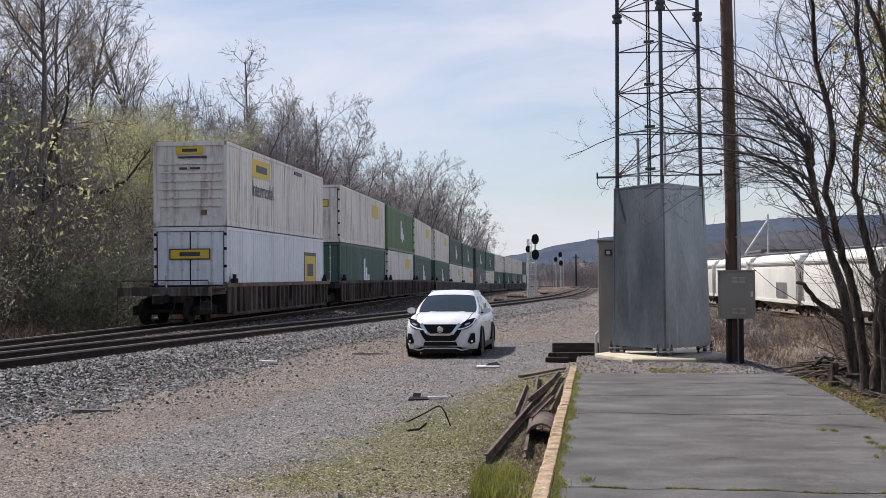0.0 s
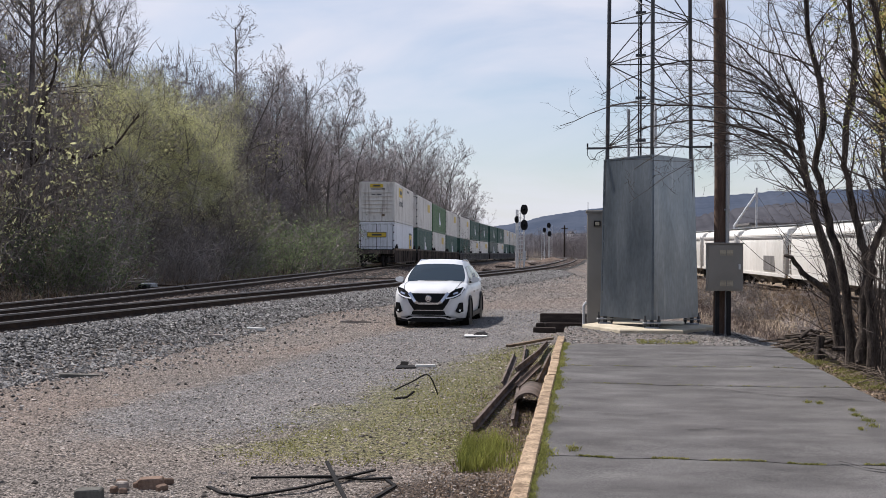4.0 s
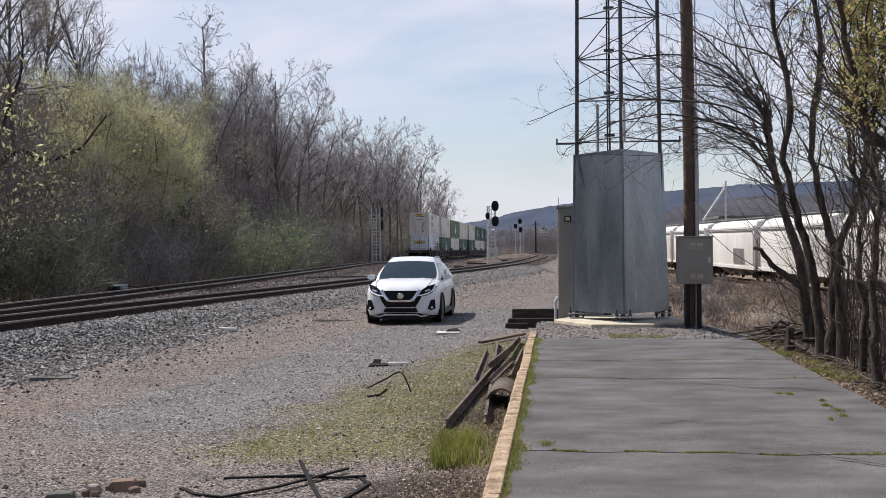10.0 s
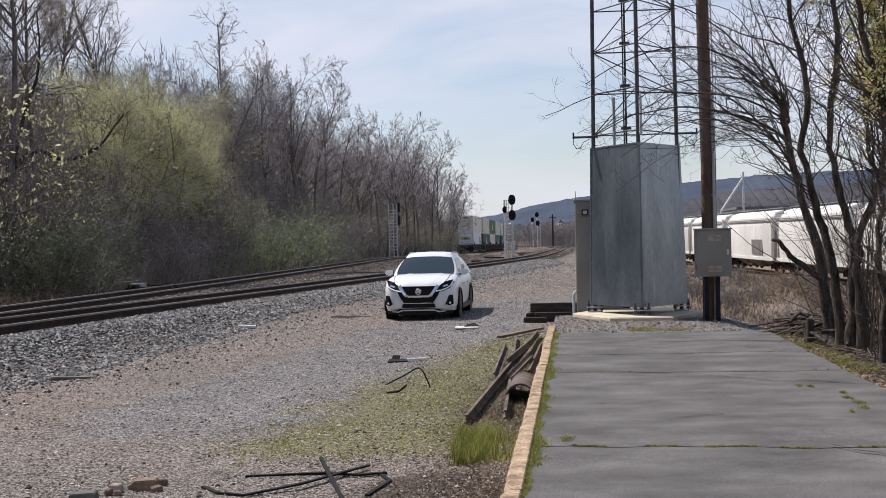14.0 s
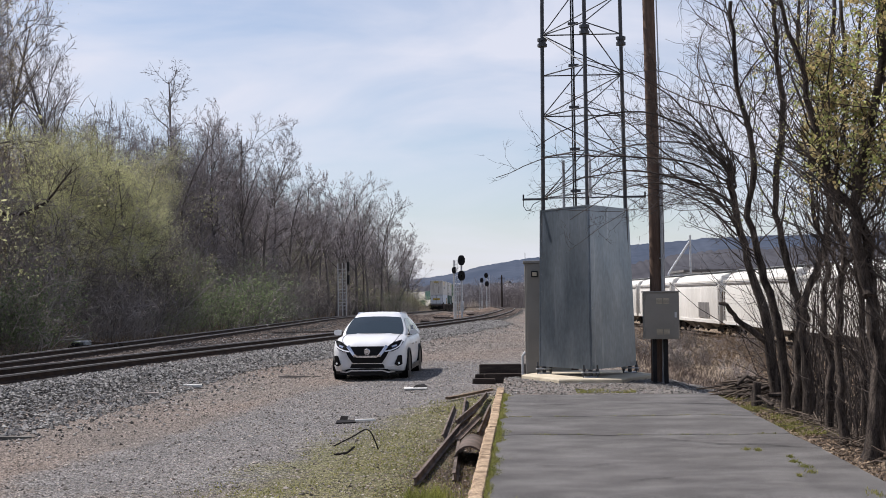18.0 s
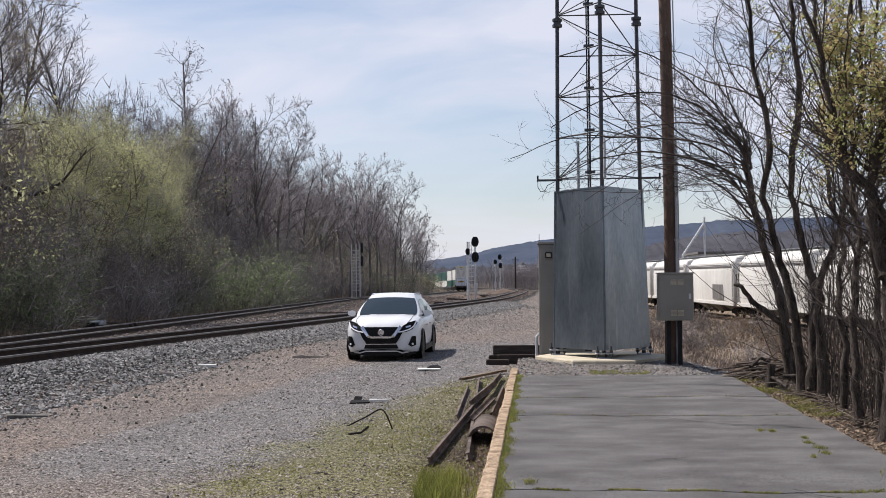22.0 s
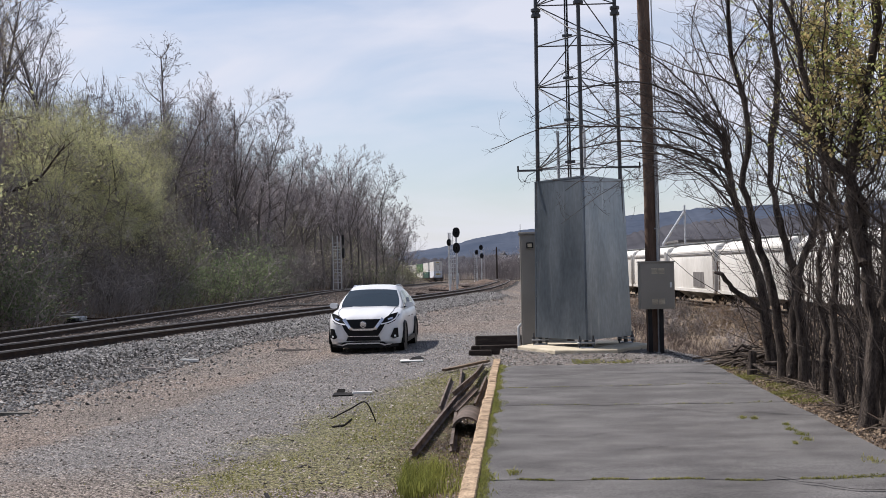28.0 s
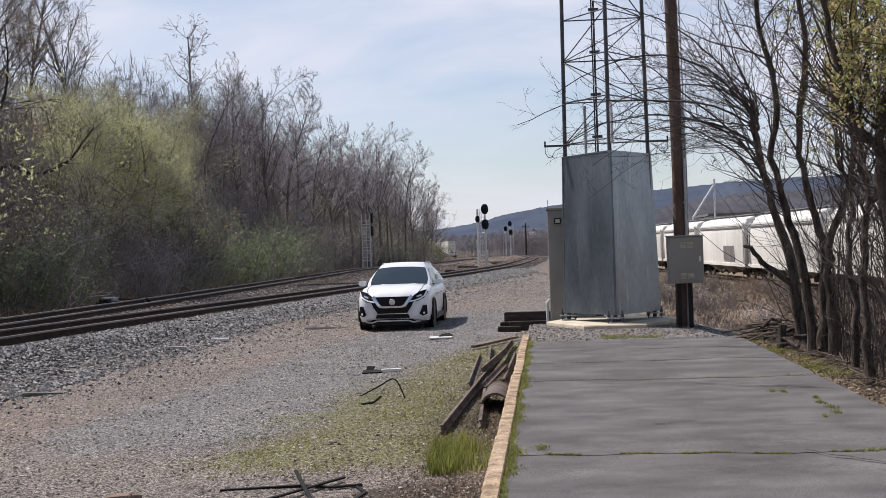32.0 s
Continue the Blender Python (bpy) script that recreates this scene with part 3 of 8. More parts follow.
while ky < 22.3:
    ln = prng.uniform(2.2, 3.1)
    g = G()
    o = prng.uniform(-0.012, 0.012)
    y0, y1, zt = ky + 0.012, min(ky + ln, 22.4) - 0.012, 0.012 + prng.uniform(-0.012, 0.008)
    rings = []
    for k in range(17):
        y = y0 + (y1 - y0) * k / 16
        chip = max(0.0, prng.gauss(-0.004, 0.010)) + (0.02 if k in (0, 16) else 0)
        e = 0.016 + max(0, prng.gauss(0.002, 0.008)) + chip
        zz = zt - chip * 0.6 + prng.gauss(0, 0.003)
        rings.append([(-0.50 + o, y, -0.6), (-0.37 + o, y, -0.6), (-0.37 + o, y, zz - 0.012), (-0.38 + o, y, zz), (-0.50 + o + e, y, zz), (-0.50 + o, y, zz - e * prng.uniform(0.7, 1.5))])
    g.rings(rings[::-1])
    part("kerb_stone", g, M_KERB, platform, "stained tan concrete kerb length")
    ky += ln

# ---- tracks ----
RAIL_Z = 0.15


def track_points(track, y0, y1, step, dx=0.0, z=None):
    out = []
    for y in np.arange(y0, y1, step):
        out.append((float(track_x(track, y)) + dx, float(y), (RAIL_Z if z is None else z) + float(drop(y)) + (float(dip(y)) if track is MAIN else 0.0)))
    return out


HEAD = [(-0.036, -0.04), (0.036, -0.04), (0.036, -0.006), (0.03, 0.0), (-0.03, 0.0), (-0.036, -0.006)]
WEB = [(-0.07, -0.172), (0.07, -0.172), (0.07, -0.158), (0.012, -0.13), (0.010, -0.04), (-0.010, -0.04), (-0.012, -0.13), (-0.07, -0.158)]
tie_mesh = None


def railway(label, track, y0, y1, ties_to, z=None, tops=M_RAILTOP):
    global tie_mesh
    tr = thing("railway_track", Matrix(), label, "track", kind="structure")
    for dx in (-0.735, 0.735):
        g = G()
        pts = track_points(track, y0, y1, 3.0, dx, z)
        g.sweep(pts, WEB)
        rail = part("rail", g, M_RAIL, tr)
        g = G()
        g.sweep(pts, HEAD)
        part("railhead", g, tops, rail, "shiny worn running surface")
    if tie_mesh is None:
        g = G()
        g.box(-1.3, 1.3, -0.115, 0.115, -0.16, 0.0, 0.012)
        tie_mesh = g.mesh("crosstie", M_TIE)
    y = max(y0, 12.0)
    r = random.Random(int(y1))
    while y < ties_to:
        ob = part("crosstie", tie_mesh, M_TIE, tr)
        x = float(track_x(track, y))
        ang = math.degrees(math.atan2(float(track_x(track, y + 1)) - x, 1.0))
        ob.matrix_basis = pose(x + r.uniform(-0.05, 0.05), y, (RAIL_Z if z is None else z) - 0.172 + float(drop(y)) + r.uniform(-0.01, 0.004), 0, 0, -ang + r.uniform(-1, 1))
        y += 0.56
    return tr


railway("main line on dark ties in grey ballast", MAIN, -50, 620, 110)
railway("diverging track curving away through the gravel yard", NEAR, -50, 440, 110)
railway("side track under a row of parked hopper cars", HOPPER, 30, 320, 31, z=-1.33)

# switch machine beside the main line
sm = thing("switch_machine", pose(float(track_x(MAIN, 44)) - 1.9, 44, 0.0), "low grey railway switch machine on two long ties", "switch machine")
g = G(); g.box(-0.5, 1.3, -0.35, -0.12, -0.12, 0.05, 0.01); part("headblock_tie", g, M_TIE, sm)
g = G(); g.box(-0.5, 1.3, 0.25, 0.48, -0.12, 0.05, 0.01); part("headblock_tie", g, M_TIE, sm)
g = G(); g.box(-0.32, 0.12, -0.3, 0.35, 0.05, 0.20, 0.03); part("machine_case", g, M_GALVPOLE, sm, "pale grey machine case")
g = G(); g.box(-0.26, 0.06, -0.7, -0.32, 0.05, 0.15, 0.02); part("motor_case", g, M_BLACK, sm)
g = G(); g.tube([(0.18, 0.1, 0.12), (1.3, 0.1, 0.08)], 0.025); part("throw_rod", g, M_RAIL, sm)

# ---- train ----
def paint(name, a, b, streak=0.35):
    return mat(name, a, b, 0.5, 0, 0.35, 7, 0.08, 0.04, 0.003, 0.08, rnd=0.04, stretch=(1, 1, 0.45))


M_WHITE = paint("dirty_white_paint", (0.69, 0.66, 0.605), (0.80, 0.775, 0.73))
M_WHITECLEAN = paint("white_paint", (0.70, 0.72, 0.755), (0.79, 0.81, 0.845))
M_GREEN = paint("leaf_green_paint", (0.055, 0.135, 0.05), (0.08, 0.18, 0.07))
M_TEAL = paint("dark_green_paint", (0.018, 0.075, 0.058), (0.03, 0.10, 0.08))
M_YELLOW = paint("yellow_sign_paint", (0.62, 0.42, 0.03), (0.72, 0.52, 0.06))
M_DKMARK = paint("dark_lettering_paint", (0.03, 0.035, 0.04), (0.05, 0.055, 0.06))
M_WELL = mat("grimy_brown_black_steel", (0.026, 0.022, 0.021), (0.125, 0.10, 0.088), 0.85, 0.0, 1.2, 18, 0.3, 0.15, 0.006, stretch=(1, 1, 0.3))
M_WELLGREY = mat("grimy_grey_steel", (0.11, 0.105, 0.10), (0.20, 0.19, 0.185), 0.75, 0.1, 1.2, 18, 0.25, 0.15, 0.006, stretch=(1, 1, 0.3))
M_WELLRIM = mat("rusted_sill", (0.12, 0.085, 0.06), (0.26, 0.20, 0.145), 0.8, 0.1, 1.5, 20, 0.3, 0.15, 0.006)
M_UNDER = mat("black_running_gear", (0.012, 0.011, 0.011), (0.03, 0.026, 0.024), 0.85, 0.1, 4, 40, 0.3, 0.15, 0.006)


def stained(m, dirt, amount, lo=0.50, hi=0.70, spread=(2.0, 2.0, 0.22)):
    """Runs of rust and soot down a painted side, or pale sheen streaks on bare sheet."""
    n, l = m.node_tree.nodes, m.node_tree.links
    b = n["Principled BSDF"]
    src = b.inputs["Base Color"].links[0].from_socket
    tc, mp, q = n.new("ShaderNodeTexCoord"), n.new("ShaderNodeMapping"), n.new("ShaderNodeTexNoise")
    mp.inputs["Scale"].default_value = spread
    q.inputs["Scale"].default_value, q.inputs["Detail"].default_value, q.inputs["Roughness"].default_value = 2.2, 7, 0.65
    l.new(tc.outputs["Object"], mp.inputs["Vector"])
    l.new(mp.outputs["Vector"], q.inputs["Vector"])
    r = n.new("ShaderNodeMapRange")
    r.inputs["From Min"].default_value, r.inputs["From Max"].default_value, r.inputs["To Max"].default_value = lo, hi, amount
    l.new(q.outputs["Fac"], r.inputs["Value"])
    x = n.new("ShaderNodeMix")
    x.data_type = "RGBA"
    x.inputs[7].default_value = (*dirt, 1)
    l.new(r.outputs["Result"], x.inputs[0])
    l.new(src, x.inputs[6])
    l.new(x.outputs[2], b.inputs["Base Color"])


stained(M_ASPHALT, (0.05, 0.047, 0.046), 0.55, 0.47, 0.66, (0.30, 0.42, 1))
stained(M_ASPHALT, (0.21, 0.20, 0.19), 0.22, 0.50, 0.66, (0.9, 1.1, 1))
stained(M_WHITE, (0.22, 0.16, 0.12), 0.75)
stained(M_WHITECLEAN, (0.30, 0.28, 0.27), 0.4, 0.52)
stained(M_GREEN, (0.16, 0.17, 0.13), 0.6)
stained(M_TEAL, (0.13, 0.15, 0.13), 0.6)
stained(M_WELL, (0.24, 0.19, 0.15), 0.55, 0.48, 0.62)
# pale upright runs: scuffs, plus the sheet's sheen put into its colour
stained(M_GALV, (0.46, 0.49, 0.51), 0.4, 0.60, 0.74)
CL, CW, CH = 16.15, 2.59, 2.90


def text_mesh(name, body, size, material, squeeze=1.0):
    cu = bpy.data.curves.new(name, "FONT")
    cu.body, cu.size, cu.extrude, cu.align_x, cu.align_y = body, size, 0.002, "CENTER", "CENTER"
    ob = new(name, cu)
    dg = bpy.context.evaluated_depsgraph_get()
    me = bpy.data.meshes.new_from_object(ob.evaluated_get(dg))
    bpy.data.objects.remove(ob)
    me.name = name
    me.materials.clear()
    me.materials.append(material)
    for v in me.vertices:
        v.co.x *= squeeze
    return me


def rib_side(g, x, y0, y1, z0, z1, sx, pitch, depth):
    """Upright corrugations on a side wall at x facing sx."""
    y, line = y0, []
    e = x + sx * depth
    while y < y1 - pitch * 0.6:
        line += [(x, y + pitch * 0.15), (e, y + pitch * 0.3), (e, y + pitch * 0.7), (x, y + pitch * 0.85)]
        y += pitch
    g.rings([[(a, b, z0), (a, b, z1)] for a, b in (line if sx > 0 else line[::-1])], close=False, caps=False)


def container(label, paint_mat, style, detail, sign=True):
    """A 53 foot box: its rear at y 0, its length along +y, its floor at z 0."""
    c = thing("shipping_container", Matrix(), label, "container", "stacked containers on the train")
    h = CW / 2
    g = G()
    g.box(-h + 0.03, h - 0.03, 0.06, CL - 0.06, 0.12, CH - 0.05)
    part("body", g, paint_mat, c)
    for sx in (-1, 1):
        g = G(); rib_side(g, sx * (h - 0.027), 0.35, CL - 0.35, 0.2, CH - 0.14, sx, 0.31, 0.024); part("corrugated_side", g, paint_mat, c)
    g = G()
    for sx in (-1, 1):
        for z0, z1 in ((0.0, 0.17), (CH - 0.12, CH)):
            g.box(min(sx * h, sx * (h - 0.09)), max(sx * h, sx * (h - 0.09)), 0.0, CL, z0, z1)
        for y in (0.0, CL - 0.12, 1.97, CL - 2.1):
            g.box(min(sx * (h + 0.004), sx * (h - 0.1)), max(sx * (h + 0.004), sx * (h - 0.1)), y, y + 0.12, 0, CH)
    for y in (0.0, CL - 0.1):
        g.box(-h, h, y, y + 0.1, 0, 0.16)
        g.box(-h, h, y, y + 0.1, CH - 0.14, CH)
    part("corner_frame", g, paint_mat, c)
    if style == "doors":
        for sx in (-1, 1):
            g = G()
            a, b = (0.02, h - 0.12) if sx > 0 else (-h + 0.12, -0.02)
            g.box(a, b, 0.02, 0.07, 0.17, CH - 0.15)
            for k in range(4):
                z = 0.38 + k * 0.62
                g.box(a + 0.08, b - 0.08, 0.005, 0.03, z, z + 0.42, 0.015)
            d = part("door", g, paint_mat, c)
            for dx in (0.28, 0.78):
                g = G()
                g.tube([(sx * dx, -0.02, 0.1), (sx * dx, -0.02, CH - 0.1)], 0.022)
                for z in (0.2, 0.75, 1.4, 2.1, 2.65):
                    g.box(sx * dx - 0.05, sx * dx + 0.05, -0.045, 0.03, z, z + 0.06)
                part("lock_rod", g, M_SILVER, d, "steel door lock rod")
            g = G()
            g.box(sx * 0.78 - 0.25, sx * 0.78 + 0.05, -0.06, -0.035, 0.98, 1.02)
            part("door_handle", g, M_SILVER, d)
        g = G()
        for x in (-h + 0.10, -0.02, h - 0.13):
            g.box(x, x + 0.035, -0.006, 0.03, 0.17, CH - 0.14)
        g.box(-h + 0.1, h - 0.1, -0.006, 0.03, CH - 0.165, CH - 0.14)
        part("door_gasket", g, M_BLACK, c, "black rubber door gasket")
        for sx in (-1, 1):
            for z in (0.3, 0.9, 1.5, 2.1, 2.6):
                g = G()
                g.box(sx * (h - 0.06) - 0.05, sx * (h - 0.06) + 0.05, -0.02, 0.02, z, z + 0.1, 0.01)
                part("hinge", g, M_BLACK if sign else paint_mat, c)
        if sign:
            g = G(); g.box(-0.72, 0.72, -0.062, -0.05, 1.78, 2.16); s = part("sign", g, M_DKMARK, c, "yellow sign panel with dark border")
            g = G(); g.box(-0.68, 0.68, -0.068, -0.06, 1.82, 2.12); part("sign_face", g, M_YELLOW, s)
            g = G(); g.box(-0.36, 0.36, -0.072, -0.066, 1.9, 2.04); part("dark_mark", g, M_DKMARK, s)
            g = G(); g.box(-1.05, -0.58, -0.03, -0.004, 0.22, 0.45); part("placard", g, M_DKMARK, c, "small dark data placard")
    else:
        for k, z in enumerate((0.66, 0.95, 1.25, 1.53, 1.82, 2.12)):
            g = G(); g.box(-h + 0.2, h - 0.2, -0.012, 0.07, z, z + 0.05, 0.01); part("wall_rib", g, paint_mat, c)
        g = G(); g.box(-0.5, 0.45, -0.008, 0.06, CH - 0.42, CH - 0.17); s = part("sign", g, M_YELLOW, c, "small yellow sign panel")
        g = G(); g.box(-0.28, 0.25, -0.012, -0.006, CH - 0.35, CH - 0.24); part("dark_mark", g, M_DKMARK, s)
        g = G(); g.box(-0.42, 0.38, -0.004, 0.06, CH - 0.56, CH - 0.50); part("number_bar", g, M_DKMARK, c)
        g = G(); g.box(0.38, 0.58, -0.006, 0.06, CH - 0.57, CH - 0.49); part("number_plate_bar", g, M_DKMARK, c)
        g = G(); g.box(-0.38, -0.12, -0.004, 0.06, CH - 0.95, CH - 0.88); part("number_bar", g, M_DKMARK, c)
        g = G(); g.box(0.0, 0.34, -0.004, 0.06, CH - 0.95, CH - 0.88); part("number_bar", g, M_DKMARK, c)
        for z in (0.42, 1.78):
            g = G()
            for a, b in (((0, 0.2), (0.2, 0)), ((0.2, 0), (0, -0.2)), ((0, -0.2), (-0.2, 0)), ((-0.2, 0), (0, 0.2))):
                g.beam((-0.82 + a[0], -0.013, z + a[1]), (-0.82 + b[0], -0.013, z + b[1]), 0.012, 0.02, up=(0, 1, 0))
            part("placard_holder", g, M_SILVER, c, "diamond placard holder")
        g = G(); g.box(0.38, 0.58, -0.01, 0.06, 0.38, 0.55); part("data_panel", g, M_WELLRIM, c)
        g = G(); g.box(0.78, 0.98, -0.006, 0.06, 0.30, 0.60); part("rust_patch_plate", g, M_WHITE, c)
    if detail:
        e = h + 0.012
        g = G()
        if detail == "upper":
            g.box(h - 0.02, e, 3.3, 6.0, CH - 0.95, CH - 0.28); s = part("side_sign", g, M_YELLOW, c, "yellow sign panel on the side")
            g = G(); g.box(e - 0.004, e + 0.006, 3.9, 5.5, CH - 0.75, CH - 0.48); part("dark_mark", g, M_DKMARK, s)
            me = text_mesh("lettering", "Intermodal", 0.80, M_DKMARK, 0.92)
            t = part("lettering", me, M_DKMARK, c, "dark word on the side wall")
            t.matrix_basis = pose(e + 0.006, 4.9, CH - 1.42, 90, 0, 90)
            g = G(); g.box(h - 0.03, e + 0.01, 10.2, 11.6, CH - 0.34, CH - 0.2); part("side_vent", g, M_DKMARK, c)
        elif detail == "lower":
            g.box(h - 0.02, e, 12.0, 14.4, 0.75, 2.25); s = part("side_sign", g, M_DKMARK, c, "yellow sign with a dark border on the side")
            g = G(); g.box(e - 0.004, e + 0.006, 12.12, 14.28, 0.87, 2.1); part("sign_face", g, M_YELLOW, s)
            g = G(); g.box(e, e + 0.010, 12.6, 13.8, 1.2, 1.75); part("dark_mark", g, M_DKMARK, s)
        elif detail == "mark":
            for k, (y0, y1, z0, z1) in enumerate(((7.6, 8.1, 0.9, 2.2), (8.25, 8.75, 0.7, 1.7), (8.9, 9.6, 0.9, 1.3))):
                g = G(); g.box(h - 0.02, e, y0, y1, z0, z1); part("white_mark", g, M_WHITECLEAN, c, "plain white mark on the side")
        elif detail == "yellow":
            g.box(h - 0.02, e, 10.8, 13.4, 1.75, 2.5); part("side_sign", g, M_YELLOW, c, "faded yellow sign on the side")
    return c


WHEEL_PROF = [(-0.07, 0.3), (-0.065, 0.40), (-0.045, 0.42), (0.0, 0.42), (0.05, 0.425), (0.055, 0.45), (0.075, 0.45), (0.08, 0.3)]


def truck(parent, y):
    """A two-axle railway truck."""
    g = G()
    for sx in (-1, 1):
        g.rings([[(sx * 1.0 + o, y - 1.1, 0.40), (sx * 1.0 + o, y - 0.45, 0.72), (sx * 1.0 + o, y + 0.45, 0.72), (sx * 1.0 + o, y + 1.1, 0.40), (sx * 1.0 + o, y + 0.4, 0.30), (sx * 1.0 + o, y - 0.4, 0.30)] for o in (-0.07, 0.07)])
        for yy in (y - 0.88, y + 0.88):
            g.box(sx * 1.0 - 0.11, sx * 1.0 + 0.11, yy - 0.15, yy + 0.15, 0.3, 0.6, 0.03)
        g.tube([(sx * 1.0, y - 0.18, 0.3), (sx * 1.0, y - 0.18, 0.66)], 0.09, 8)
        g.tube([(sx * 1.0, y + 0.18, 0.3), (sx * 1.0, y + 0.18, 0.66)], 0.09, 8)
    g.box(-1.05, 1.05, y - 0.2, y + 0.2, 0.4, 0.7)
    t = part("truck_frame", g, M_UNDER, parent, "black cast truck frame")
    for yy in (y - 0.88, y + 0.88):
        g = G()
        g.lathe((0, yy, 0.425), (1, 0, 0), [(-1.05, 0.06), (-0.76, 0.07), (0.76, 0.07), (1.05, 0.06)], 8)
        for sx in (-1, 1):
            g.lathe((sx * 0.745, yy, 0.425), (-sx, 0, 0), WHEEL_PROF, 20)
        part("wheelset", g, M_UNDER, t, smooth=30)


def well_car(label, steel, rear_platform, gap_after):
    """A well unit whose container starts at y 0; the railhead is z 0."""
    w = thing("well_car", Matrix(), label, "rail car", "well cars of the train")
    h = 1.42
    for sx in (-1, 1):
        g = G()
        g.box(min(sx * h, sx * (h - 0.06)), max(sx * h, sx * (h - 0.06)), -0.3, CL + 0.3, 0.30, 1.18)
        part("side_sheet", g, steel, w)
        g = G()
        g.box(min(sx * (h - 0.1), sx * (h + 0.06)), max(sx * (h - 0.1), sx * (h + 0.06)), -0.6, CL + 0.6, 1.18, 1.32, 0.01)
        part("top_sill", g, M_WELLRIM if rear_platform else steel, w, "worn top sill")
        g = G()
        g.box(min(sx * (h - 0.05), sx * (h + 0.05)), max(sx * (h - 0.05), sx * (h + 0.05)), 0.2, CL - 0.2, 0.22, 0.32)
        part("bottom_sill", g, steel, w)
        for k in range(23):
            y = 0.1 + k * (CL - 0.4) / 22
            g = G()
            g.box(min(sx * h, sx * (h + 0.10)), max(sx * h, sx * (h + 0.10)), y, y + 0.13, 0.32, 1.18)
            part("side_post", g, steel, w)
        for y in (0.3, CL - 0.5):
            g = G()
            g.box(sx * h - 0.10, sx * h + 0.10, y, y + 0.35, 1.32, 1.48, 0.04)
            g.tube([(sx * h, y + 0.17, 1.46), (sx * h, y + 0.17, 1.62)], 0.07, 8)
            part("corner_guide", g, M_UNDER, w)
    for k in range(6):
        y = 0.4 + k * (CL - 1.1) / 5
        g = G(); g.box(-h, h, y, y + 0.3, 0.24, 0.36); part("floor_beam", g, steel, w)
    g = G(); g.box(-1.37, 1.37, -0.36, -0.24, 0.32, 1.26); part("end_bulkhead", g, M_UNDER, w, "black end bulkhead")
    g = G()
    g.box(-1.35, 1.35, -1.9, -0.3, 0.95, 1.12)
    g.box(-0.35, 0.35, -2.1, -0.3, 0.7, 0.98)
    g.box(-1.38, -1.25, -1.9, -0.3, 1.05, 1.22)
    g.box(1.25, 1.38, -1.9, -0.3, 1.05, 1.22)
    part("end_platform", g, M_UNDER if not rear_platform else steel, w)
    truck(w, -1.55 if rear_platform else -gap_after / 2 - 0.3)
    if rear_platform:
        g = G(); g.box(-1.55, 1.55, -2.75, -2.55, 0.92, 1.2, 0.02); part("end_sill", g, steel, w)
        g = G(); g.box(-1.5, 1.5, -2.7, -1.0, 1.1, 1.15); part("deck_grating", g, M_UNDER, w)
        g = G()
        g.tube([(-1.45, -2.7, 1.1), (-1.45, -2.7, 1.42), (1.45, -2.7, 1.42), (1.45, -2.7, 1.1)], 0.02)
        part("crossover_rail", g, M_UNDER, w)
        for sx in (-1, 1):
            g = G()
            for z in (0.5, 0.75, 1.0):
                g.tube([(sx * 1.2, -2.72, z), (sx * 1.55, -2.72, z)], 0.014, 5)
            g.tube([(sx * 1.2, -2.72, 0.45), (sx * 1.2, -2.72, 1.2)], 0.014, 5)
            g.tube([(sx * 1.55, -2.72, 0.45), (sx * 1.55, -2.72, 1.2)], 0.014, 5)
            part("step_ladder", g, M_WELL, w, "grimy grab irons")
        g = G()
        g.box(-0.16, 0.16, -3.15, -2.55, 0.72, 0.98, 0.03)
        g.box(-0.19, 0.14, -3.38, -3.1, 0.68, 1.0, 0.06)
        part("coupler", g, M_UNDER, w)
        g = G(); g.tube([(0.4, -2.76, 0.9), (0.36, -2.9, 0.5), (0.3, -3.0, 0.32)], 0.03); part("air_hose", g, M_BLACK, w)
        g = G(); g.tube([(0.05, -2.62, 0.95), (0.05, -2.68, 1.5), (0.05, -2.72, 1.62)], 0.03); part("brake_staff", g, M_SILVER, w, "pale hand brake staff")
        truck(w, CL + 1.2)
    else:
        g = G(); g.box(-0.3, 0.3, -gap_after - 0.2, -1.6, 0.7, 0.95); part("drawbar", g, M_UNDER, w)
    return w


# ---- parked hopper cars ----
M_HOPPER = paint("chalky_white_car_paint", (0.56, 0.545, 0.505), (0.70, 0.685, 0.645))


